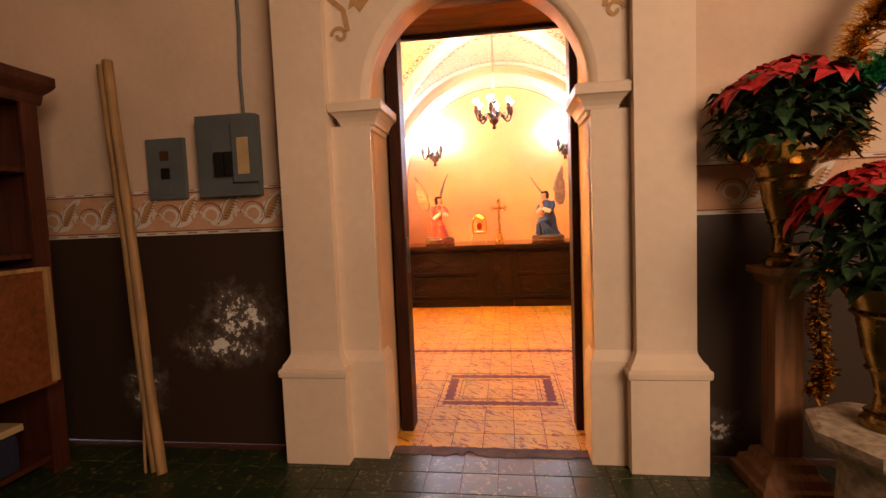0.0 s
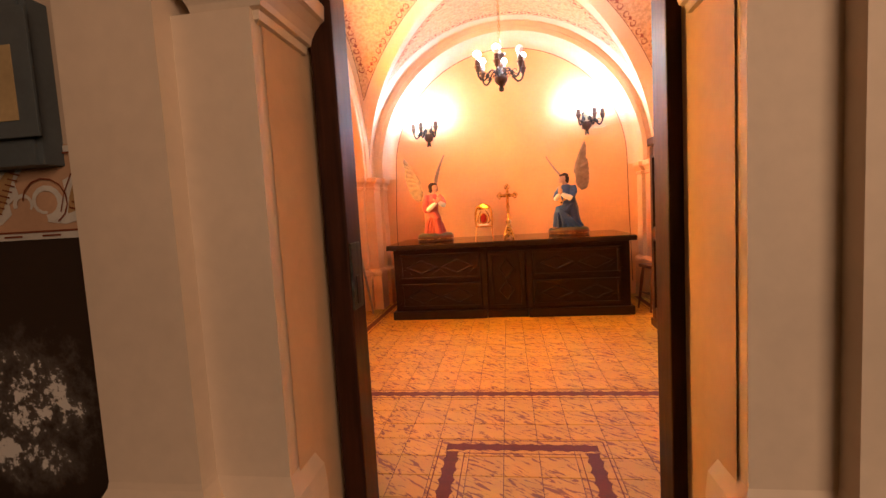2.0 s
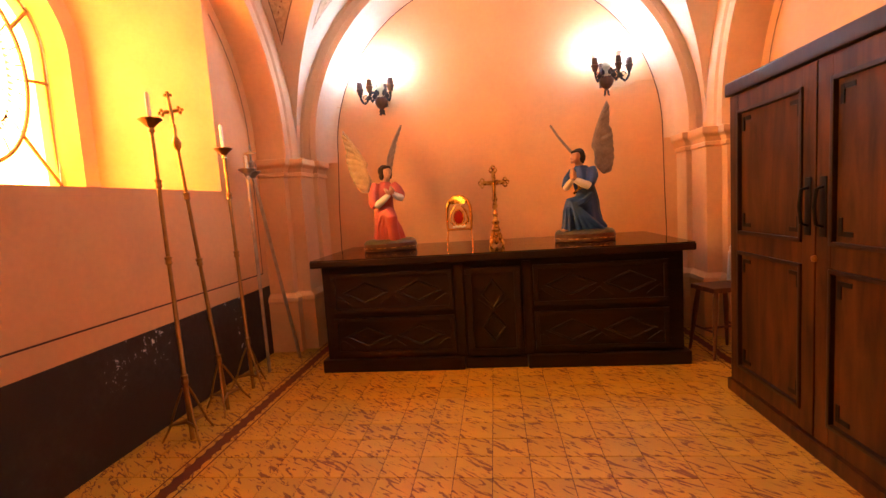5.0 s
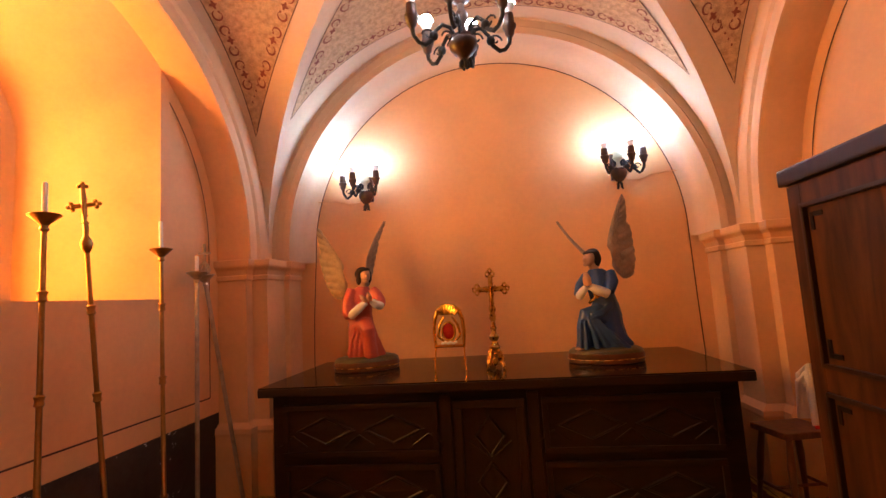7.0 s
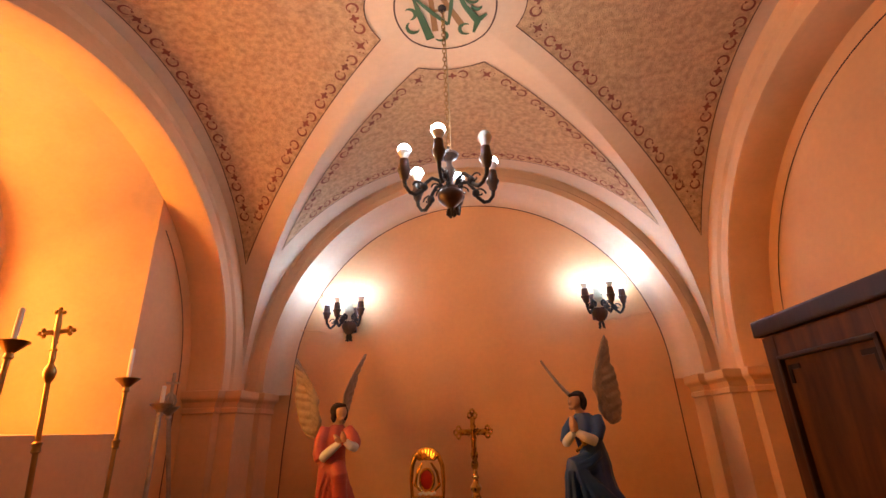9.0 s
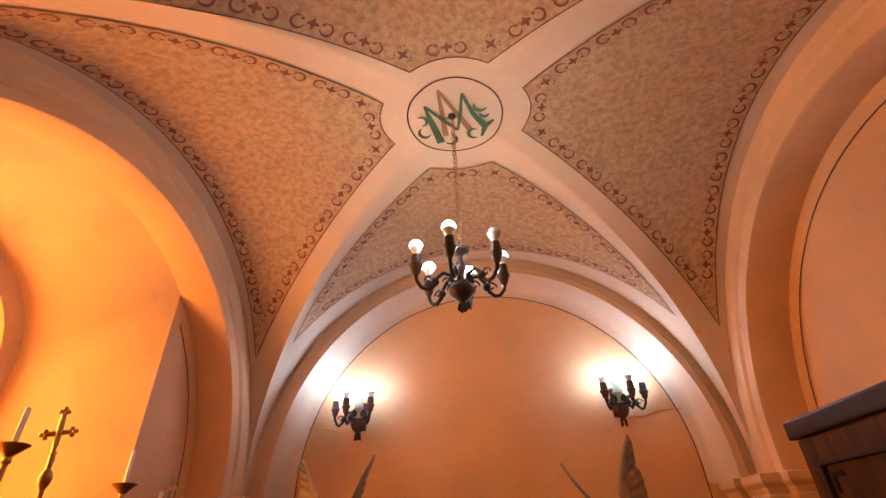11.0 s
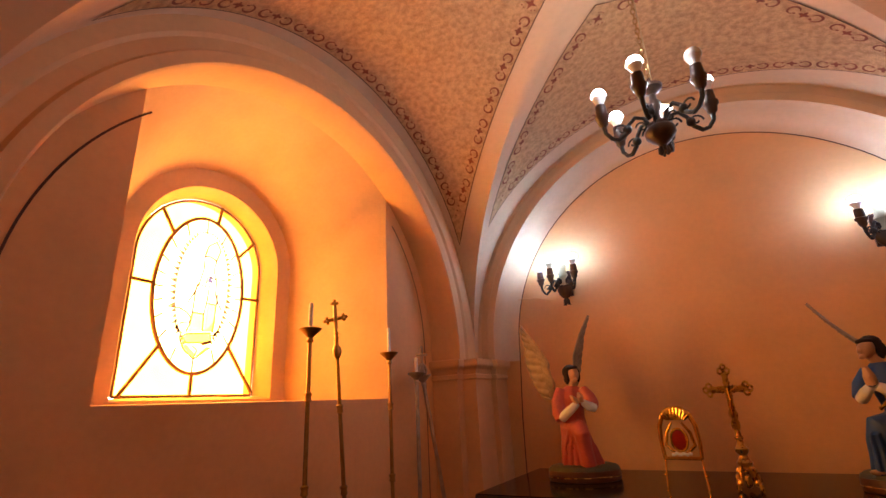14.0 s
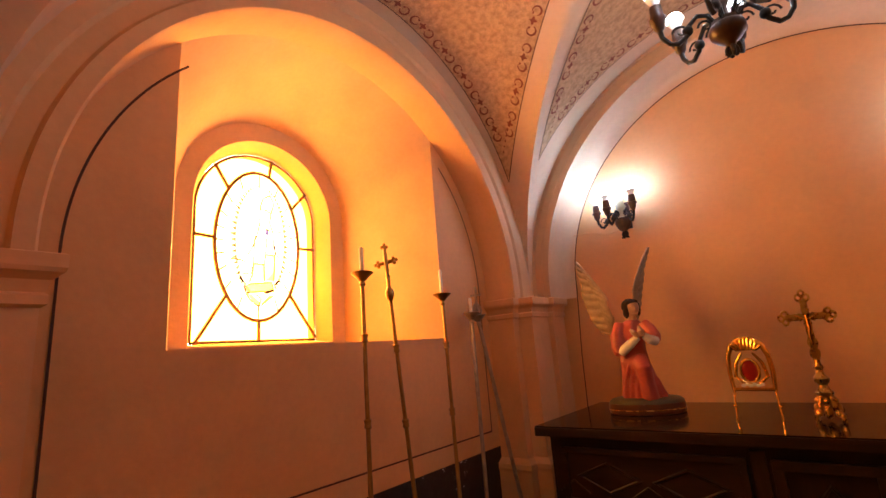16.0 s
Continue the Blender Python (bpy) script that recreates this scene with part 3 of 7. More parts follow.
# door surround on the nave side
def surround(sx, x_out, x_mid, x_in):
    bm = bmesh.new()
    a, b = sorted((x_out, x_mid))
    stack(bm, a, b, 2.60, WY0 + 0.05, [(0, 0.045), (0.525, 0.045), (0.532, 0.057), (0.560, 0.060), (0.575, 0.058), (0.582, 0.045), (0.60, 0.040), (0.625, 0.020), (0.655, 0.004), (0.675, 0.0), (4.4, 0.0)])
    a, b = sorted((x_mid, x_in))
    stack(bm, a, b, 2.67, WY0 + 0.05, [(0, 0.03), (0.53, 0.03), (0.60, 0.025), (0.66, 0.0), (2.0, 0.0)])
    c0, c1 = (a + 0.09, b) if sx < 0 else (a, b - 0.09)
    stack(bm, c0, c1, 2.705, WY0 + 0.2, [(1.965, 0.0), (1.972, 0.016), (1.995, 0.020), (2.002, 0.032), (2.02, 0.036), (2.045, 0.050), (2.07, 0.072), (2.078, 0.085), (2.125, 0.088), (2.138, 0.075), (2.15, 0.03)])
    return bm


structure("trim_door_pier_1", surround(-1, -1.22, -0.92, -0.685), M_pil, "cream painted door pier with plinth and cap", "pillar")
structure("trim_door_pier_2", surround(1, 1.085, 0.775, 0.565), M_pil, "cream painted door pier with plinth and cap", "pillar")
bm = bmesh.new()
rows = ((DR, WY0 - 0.06), (DR, 2.70), (DR + 0.008, 2.685), (DR + 0.03, 2.675), (DR + 0.05, 2.67))
rings = []
for i in range(49):
    a = math.pi * i / 48
    rings.append([bm.verts.new((DX - r * math.cos(a), y, DZ + r * math.sin(a))) for r, y in rows])
for a, b in zip(rings, rings[1:]):
    for k in range(len(rows) - 1):
        bm.faces.new((a[k], a[k + 1], b[k + 1], b[k]))
structure("trim_door_arch", bm, M_pil, "cream rounded arch edge over the door", "arch", True)
bm = bmesh.new()
XA, XB, RO = -0.925, 0.78, DR + 0.05
quad(bm, (XA, 2.67, DZ - 0.02), (DX - RO, 2.67, DZ - 0.02), (DX - RO, 2.67, 4.4), (XA, 2.67, 4.4))
quad(bm, (DX + RO, 2.67, DZ - 0.02), (XB, 2.67, DZ - 0.02), (XB, 2.67, 4.4), (DX + RO, 2.67, 4.4))
xs = [DX - RO * math.cos(math.pi * i / 48) for i in range(49)]
for a, b in zip(xs, xs[1:]):
    za, zb = (DZ + math.sqrt(max(0.0, RO * RO - (x - DX) ** 2)) for x in (a, b))
    quad(bm, (a, 2.67, za), (b, 2.67, zb), (b, 2.67, 4.4), (a, 2.67, 4.4))
bmesh.ops.remove_doubles(bm, verts=bm.verts, dist=0.0005)
structure("trim_door_spandrel", bm, M_pil, "cream painted wall field over the door arch", "wall")

# ---- painted work of walls and vault ----
def strip(bm, pts, width, put, closed=False):
    """A flat painted line of some width along points of a surface (a, b); put lifts them to the room."""
    n = len(pts)
    L, R = [], []
    for i in range(n):
        a = pts[(i - 1) % n] if closed else pts[max(i - 1, 0)]
        b = pts[(i + 1) % n] if closed else pts[min(i + 1, n - 1)]
        dx, dy = b[0] - a[0], b[1] - a[1]
        d = math.hypot(dx, dy) or 1
        w = width[i] if isinstance(width, (list, tuple)) else width
        ox, oy = -dy / d * w / 2, dx / d * w / 2
        L.append(bm.verts.new(put(pts[i][0] + ox, pts[i][1] + oy)))
        R.append(bm.verts.new(put(pts[i][0] - ox, pts[i][1] - oy)))
    for i in range(n if closed else n - 1):
        j = (i + 1) % n
        bm.faces.new((L[i], L[j], R[j], R[i]))


def blot(bm, pts, put):
    bm.faces.new([bm.verts.new(put(*p)) for p in pts])


def painted(name, bm, material, label, host=None):
    ob = part(name, bm, material, host, label, recalc=False, kind="" if host else "structure")
    if not host:
        tagged(ob, category="painted decoration")
    return ob


wall_back_put = lambda a, b: (a, YB - 0.007, b)
bm = bmesh.new()
line = [(-1.79, 0.2), (-1.76, 1.4), (-1.72, 2.03)] + [(0.02 - 1.74 * math.cos(math.pi * i / 60), ZS + 1.74 * math.sin(math.pi * i / 60)) for i in range(1, 60)] + [(1.76, 2.03), (1.77, 1.4), (1.80, 0.2)]
strip(bm, line, 0.009, wall_back_put)
painted("trim_line_back", bm, M_line, "thin dark painted arch line on plaster")
for nm, sx in (("left", -1), ("right", 1)):
    bm = bmesh.new()
    put = lambda a, b: (sx * (XW - 0.004), a, b)
    for s0, s1 in ((0, 46 if sx < 0 else 90), (134 if sx < 0 else 90, 180)):
        strip(bm, [(NICHE_C - 1.53 * math.cos(radians(s0 + (s1 - s0) * i / 24)), ZS + 1.53 * math.sin(radians(s0 + (s1 - s0) * i / 24))) for i in range(25)], 0.011, put)
    for y in (NICHE_C - 1.53, NICHE_C + 1.53):
        strip(bm, [(y, 0.83), (y, ZS)], 0.011, put)
    strip(bm, [(NICHE_C - 1.53, 0.83), (NICHE_C + 1.53, 0.83)], 0.011, put)
    painted("trim_line_" + nm, bm, M_line, "thin dark painted border line on plaster")

MED = 6.48


def web_left(sx):
    def f(r, q):
        x = 0.455 + 0.06 * (1 - q * q) * (1 - r) + r * (1.53 - 0.05 * (1 - q * q))
        return sx * x, MED - 0.01 + q * (0.18 + 1.42 * r)
    return f


def web_front(sy, top):
    def f(r, q):
        return q * (0.24 + 1.445 * r), MED + sy * (top + 0.06 * (1 - q * q) * (1 - r) + r * (1.175 + 0.12 * (1 - q * q)))
    return f


def dot(bm, x, y, r, put):
    blot(bm, [(x + r * math.cos(k), y + r * math.sin(k)) for k in (0, 1.05, 2.1, 3.14, 4.2, 5.25)], put)


def motif(bm, put):
    """Two C scrolls that open towards a trefoil leaf between them."""
    for s in (-1, 1):
        c = [(s * (0.078 + 0.036 * math.cos(radians(a))), 0.040 + 0.031 * math.sin(radians(a))) for a in range(105, -166, -18)]
        c = [(s * 0.066, 0.058), (s * 0.058, 0.064)][::-1] + c
        strip(bm, c, [0.011, 0.007, 0.005] + [0.006 + 0.009 * math.sin(math.pi * i / (len(c) - 4)) for i in range(len(c) - 3)], put)
        dot(bm, s * 0.056, 0.060, 0.008, put)
    blot(bm, [(0.0, 0.078), (0.010, 0.060), (0.034, 0.052), (0.030, 0.040), (0.012, 0.040), (0.006, 0.020), (-0.006, 0.020), (-0.012, 0.040), (-0.030, 0.040), (-0.034, 0.052), (-0.010, 0.060)], put)


def star(bm, put):
    blot(bm, [(0.046 * math.cos(radians(45 * k)) * (1 if k % 2 == 0 else 0.36), 0.03 + 0.046 * math.sin(radians(45 * k)) * (1 if k % 2 == 0 else 0.36)) for k in range(8)], put)
    for x, y in ((-0.03, -0.012), (0.03, -0.012), (-0.05, 0.0), (0.05, 0.0), (0.0, 0.088), (-0.016, 0.082), (0.016, 0.082)):
        dot(bm, x, y, 0.006, put)


def lift(p, off):
    return Vector((p[0], p[1], vault_z(p[0], p[1]) - off))


def web(name, f):
    bm = bmesh.new()
    N, Q = 44, 40
    g = [[bm.verts.new(lift(f(i / N, -1 + 2 * j / Q), 0.005)) for j in range(Q + 1)] for i in range(N + 1)]
    for i in range(N):
        for j in range(Q):
            bm.faces.new((g[i][j], g[i + 1][j], g[i + 1][j + 1], g[i][j + 1]))
    host = tagged(part(name, bm, M_panel, None, "", True, "structure"), "tan stucco vault panel with stencilled border", "ceiling panel")
    edge = [f(i / 60, -1) for i in range(61)] + [f(1, -1 + i / 30) for i in range(1, 61)] + [f(1 - i / 60, 1) for i in range(1, 61)] + [f(0, 1 - i / 10) for i in range(1, 20)]
    bm = bmesh.new()
    strip(bm, edge, 0.0065, lambda a, b: lift((a, b), 0.009), True)
    painted("outline", bm, M_line, "thin dark painted outline", host)
    # stencil along the four sides
    mid = Vector(f(0.55, 0))
    bm = bmesh.new()
    sides = [([f(0.02 + 0.98 * i / 80, -1) for i in range(81)], True), ([f(1, -1 + 2 * i / 80) for i in range(81)], False), ([f(0.02 + 0.98 * i / 80, 1) for i in range(81)], True), ([f(0, -1 + 2 * i / 30) for i in range(31)], None)]
    for pts, tip in sides:
        P = [lift(p, 0.009) for p in pts]
        L = [0.0]
        for a, b in zip(P, P[1:]):
            L.append(L[-1] + (b - a).length)
        step = 0.262
        first = 0.15 if tip else 0.38
        last = L[-1] - 0.38
        where = [L[-1] / 2] if tip is None else []
        if tip is not None:
            m = max(1, int((last - first) / step))
            where = [first + (last - first) * (i + 0.5) / m for i in range(m)]
        for s in where:
            i = max(j for j in range(len(L)) if L[j] <= s)
            i = min(i, len(P) - 2)
            t = (s - L[i]) / (L[i + 1] - L[i])
            c = P[i].lerp(P[i + 1], t)
            e = (P[i + 1] - P[i]).normalized()
            inward = Vector((mid.x - c.x, mid.y - c.y, 0))
            nrm = e.cross(Vector((0, 0, 1))).normalized()
            if nrm.dot(inward) < 0:
                nrm = -nrm
            q = lift((c.x + nrm.x * 0.02, c.y + nrm.y * 0.02), 0.009)
            v = (q - c).normalized()
            put = lambda a, b, c=c, e=e, v=v: lift((c + e * a + v * (b * 1.12 + 0.018))[:2], 0.009)
            motif(bm, put)
        if tip:
            for d in range(6):
                p = f(0.86 + 0.02 * d, pts is sides[0][0] and -0.93 or 0.93)
                blot(bm, [(p[0] + 0.007 * math.cos(k), p[1] + 0.007 * math.sin(k)) for k in (0, 1.05, 2.1, 3.14, 4.2, 5.25)], lambda a, b: lift((a, b), 0.009))
    for q in (-0.72, 0.72):
        c = Vector(f(0.045, q))
        o = Vector(f(0.3, q)) - c
        o.normalize()
        e = Vector((-o.y, o.x))
        star(bm, lambda a, b: lift((c.x + e.x * a + o.x * (0.09 - b), c.y + e.y * a + o.y * (0.09 - b)), 0.009))
    painted("stencil_border", bm, M_stencil, "red-brown stencilled scrolls", host)


web("ceiling_panel_1", web_left(-1))
web("ceiling_panel_2", web_left(1))
web("ceiling_panel_3", web_front(1, 0.465))
web("ceiling_panel_4", web_front(-1, 0.41))

# medallion with its monogram
med_put = lambda a, b: lift((a, MED - b), 0.006)
bm = bmesh.new()
strip(bm, [(0.325 * math.cos(2 * math.pi * i / 64), 0.325 * math.sin(2 * math.pi * i / 64)) for i in range(64)], 0.011, med_put, True)
medal = painted("trim_medallion", bm, M_line, "dark ring of the painted ceiling medallion with monogram")
K = 0.325
bm = bmesh.new()


def stroke(bm, pts, w):
    strip(bm, [(x * K, y * K) for x, y in pts], [k * K for k in w] if isinstance(w, (list, tuple)) else w * K, med_put)


stroke(bm, [(-0.28, 0.74), (-0.26, 0.2), (-0.25, -0.5)], [0.05, 0.10, 0.13])
stroke(bm, [(-0.28, 0.74), (0.02, 0.15), (0.30, -0.40)], [0.05, 0.10, 0.14])
stroke(bm, [(-0.26, 0.0), (0.12, 0.0)], 0.06)
painted("letter", bm, M_brown_paint, "brown painted letter", medal)
med_put = lambda a, b: lift((a, MED - b), 0.009)
bm = bmesh.new()
stroke(bm, [(-0.60, 0.38), (-0.50, -0.10), (-0.37, -0.68)], [0.04, 0.14, 0.18])
stroke(bm, [(-0.60, 0.38), (-0.25, -0.05), (0.03, -0.36)], [0.05, 0.09, 0.07])
stroke(bm, [(0.03, -0.36), (0.12, 0.1), (0.19, 0.6)], [0.05, 0.08, 0.04])
stroke(bm, [(0.19, 0.6), (0.38, 0.05), (0.62, -0.30)], [0.06, 0.10, 0.16])
stroke(bm, [(0.53, -0.6), (0.62, -0.30), (0.81, -0.17)], [0.05, 0.14, 0.05])
for cx, cy, r, a0, a1 in ((-0.72, -0.02, 0.12, -90, 120), (-0.68, -0.32, 0.13, 120, 330), (-0.15, -0.62, 0.13, -150, 80), (0.38, -0.5, 0.13, 60, 300), (0.55, 0.25, 0.14, 150, 330), (0.62, 0.05, 0.10, 180, 340)):
    stroke(bm, [(cx + r * math.cos(radians(a0 + (a1 - a0) * i / 12)), cy + r * math.sin(radians(a0 + (a1 - a0) * i / 12))) for i in range(13)], [0.02 + 0.06 * math.sin(math.pi * i / 12) for i in range(13)])
painted("letter", bm, M_green_paint, "green painted letter with scrolls", medal)

# ---- nave wall paint ----
nave_put = lambda a, b: (a, WY0 - 0.004, b)
for nm, x0, x1 in (("1", -3.6, -1.27), ("2", 1.13, 3.6)):
    bm = bmesh.new()
    quad(bm, (x0, WY0 - 0.003, 1.40), (x1, WY0 - 0.003, 1.40), (x1, WY0 - 0.003, 1.70), (x0, WY0 - 0.003, 1.70))
    host = painted("trim_band_" + nm, bm, M_band, "salmon painted frieze with white leaf scrolls")
    nave_put = lambda a, b: (a, WY0 - 0.006, b)
    bm = bmesh.new()
    for z, w in ((1.41, 0.022), (1.685, 0.020)):
        strip(bm, [(x0, z), (x1, z)], w, nave_put)
    n = int((x1 - x0) / 0.29)
    curl, lens, fine = bmesh.new(), bmesh.new(), bmesh.new()
    curl_put = lambda a, b: (a, WY0 - 0.0075, b)
    fine_put = lambda a, b: (a, WY0 - 0.0105, b)
    for i in range(n):
        c = x1 - 0.13 - i * 0.29
        # white leaf with ragged lobes, a tan heart in it and curling ends
        leaf = [(-0.11, 1.455), (-0.04, 1.445), (0.01, 1.455), (0.05, 1.485), (0.045, 1.52), (0.085, 1.55), (0.075, 1.59), (0.11, 1.63), (0.13, 1.665), (0.08, 1.66), (0.05, 1.645), (0.015, 1.635), (0.0, 1.60), (-0.035, 1.585), (-0.03, 1.545), (-0.06, 1.52), (-0.05, 1.485)]
        blot(bm, [(c + x, z) for x, z in leaf][::-1], nave_put)
        blot(lens, [(c + x, z) for x, z in ((-0.028, 1.478), (0.012, 1.488), (0.036, 1.53), (0.058, 1.575), (0.092, 1.642), (0.044, 1.622), (0.008, 1.585), (-0.016, 1.53))][::-1], curl_put)
        for k in range(8):
            z = 1.492 + 0.0175 * k
            x = c - 0.014 + 0.0122 * k
            strip(fine, [(x - 0.004, z + 0.006), (x + 0.032, z - 0.004)], 0.005, fine_put)
        strip(curl, [(c - 0.105 + 0.055 * math.cos(radians(a)) * (1 - a / 900), 1.52 + 0.05 * math.sin(radians(a)) * (1 - a / 900)) for a in range(-90, 281, 26)], [0.026 - 0.0012 * k for k in range(15)], curl_put)
        strip(curl, [(c + 0.10 + 0.032 * math.cos(radians(a)), 1.515 - 0.03 * math.sin(radians(a))) for a in range(-200, 60, 26)], [0.016 - 0.0008 * k for k in range(10)], curl_put)
        strip(fine, [(c - 0.105 + 0.083 * math.cos(radians(a)), 1.52 + 0.076 * math.sin(radians(a))) for a in range(-60, 200, 26)], 0.005, fine_put)
        strip(fine, [(c - 0.05, 1.485), (c - 0.03, 1.545), (c + 0.0, 1.60), (c + 0.05, 1.645)], 0.004, fine_put)
    painted("leaf_scroll", bm, M_white_paint, "white painted leaves and lines", host)
    painted("leaf_curl", curl, M_white_paint, "white painted curls", host)
    painted("leaf_heart", lens, M_stencil_tan, "tan painted leaf hearts", host)
    for z in (1.425, 1.672):
        strip(fine, [(x0, z), (x1, z)], 0.006, fine_put)
    for i in range(2 * n):
        x = x1 - 0.08 - 0.145 * i
        for z in (1.411, 1.686):
            strip(fine, [(x - 0.035, z), (x + 0.035, z)], 0.006, fine_put)
    painted("fine_line", fine, M_stencil, "thin brown painted detail", host)

# scrolls over the door arch
bm = bmesh.new()
door_put = lambda a, b: (a, 2.666, b)
for s, c in ((-1, -0.835), (1, 0.70)):
    strip(bm, [(c + s * 0.05 * math.cos(radians(a)) * (1 - a / 500), 2.52 + 0.05 * math.sin(radians(a)) * (1 - a / 500)) for a in range(0, 400, 25)], 0.022, door_put)
    strip(bm, [(c - s * 0.05 + s * 0.0, 2.54), (c - s * 0.03, 2.66), (c + s * 0.06, 2.74), (c + s * 0.12, 2.85)][::1], 0.03, door_put)
    blot(bm, [(c - s * 0.20, 2.72), (c - s * 0.13, 2.64), (c - s * 0.10, 2.68), (c - s * 0.06, 2.66), (c - s * 0.08, 2.74), (c - s * 0.12, 2.80)], door_put)
painted("trim_door_scroll", bm, M_stencil_tan, "ochre stencilled scrolls over the door arch")

# ---- sacristy furniture ----
def diamond(bm, cx, cz, w, h, y, t=0.014):
    """A raised lozenge moulding: outer bevel to a sunk middle."""
    o = [(cx - w, cz), (cx, cz - h), (cx + w, cz), (cx, cz + h)]
    rings = [[bm.verts.new((cx + (px - cx) * s, y - d, cz + (pz - cz) * s)) for px, pz in o] for s, d in ((1.0, 0.0), (0.93, t), (0.86, t), (0.78, 0.006), (0.05, 0.009))]
    for a, b in zip(rings, rings[1:]):
        for k in range(4):
            bm.faces.new((a[k], a[(k + 1) % 4], b[(k + 1) % 4], b[k]))
    bm.faces.new(rings[-1])


def framed(bm, x0, x1, z0, z1, y, w=0.04, t=0.025):
    """A moulded frame standing proud of a front at depth y."""
    for r in ((x0, x1, z1 - w, z1), (x0, x1, z0, z0 + w), (x0, x0 + w, z0 + w, z1 - w), (x1 - w, x1, z0 + w, z1 - w)):
        box(bm, r[0], r[1], y - t, y + 0.01, r[2], r[3], bevel=0.006)


def sideboard():
    ob = thing("vestment_cabinet", "very dark carved wooden vestment chest with glass-covered top", "cabinet")
    F = 7.40
    part("body", boxes((-1.53, 1.45, F, 8.52, 0.10, 0.925), bevel=0.006), M_darkwood_h, ob)
    for r in ((-1.57, -0.33, F - 0.05, 8.53, 0, 0.11), (0.20, 1.49, F - 0.05, 8.53, 0, 0.11), (-0.325, 0.195, F - 0.02, 8.5, 0, 0.095)):
        part("plinth", boxes(r, bevel=0.012), M_darkwood_h, ob)
    top = part("tabletop", boxes((-1.605, 1.525, 7.33, 8.58, 0.925, 0.982), bevel=0.01), M_darkwood_h, ob)
    part("glass_sheet", boxes((-1.60, 1.52, 7.335, 8.575, 0.982, 0.990), bevel=0.002), M_glass_top, top, "dark reflecting glass sheet")
    for x0, x1 in ((-1.45, -0.40), (0.27, 1.33)):
        for z0, z1 in ((0.145, 0.47), (0.52, 0.86)):
            bm = bmesh.new()
            framed(bm, x0, x1, z0, z1, F, 0.035, 0.03)
            box(bm, x0 + 0.035, x1 - 0.035, F - 0.012, F + 0.01, z0 + 0.035, z1 - 0.035)
            d = part("drawer", bm, M_darkwood_h, ob)
            w = (x1 - x0) / 4 - 0.03
            for k in (0, 1):
                bm = bmesh.new()
                diamond(bm, x0 + (x1 - x0) * (0.28 + 0.44 * k), (z0 + z1) / 2, w * 0.9, 0.095, F - 0.012)
                part("lozenge", bm, M_darkwood_h, d)
            # slanting bars between the lozenges
            for k in (0, 1, 2):
                cx = x0 + (x1 - x0) * (0.06 + 0.44 * k)
                for s in (-1, 1):
                    part("carved_bar", tube(bmesh.new(), [(cx - 0.10 * s, F - 0.018, (z0 + z1) / 2 - 0.10), (cx, F - 0.018, (z0 + z1) / 2 - 0.03)], 0.006, 6), M_darkwood_h, d)
    bm = bmesh.new()
    framed(bm, -0.29, 0.16, 0.12, 0.86, F, 0.05, 0.035)
    box(bm, -0.24, 0.11, F - 0.012, F + 0.01, 0.17, 0.81)
    d = part("door", bm, M_darkwood, ob)
    for k in (0, 1):
        bm = bmesh.new()
        diamond(bm, -0.065, 0.355 + 0.28 * k, 0.10, 0.13, F - 0.012)
        part("lozenge", bm, M_darkwood, d)
    for s in (-1, 1):
        part("carved_bar", tube(bmesh.new(), [(-0.065, F - 0.018, 0.50), (-0.065 + 0.13 * s, F - 0.018, 0.60)], 0.006, 6), M_darkwood, d)
    for x in (-0.345, 0.215):
        part("stile", boxes((x - 0.035, x + 0.035, F - 0.02, F + 0.01, 0.11, 0.90), bevel=0.005), M_darkwood, ob)


sideboard()


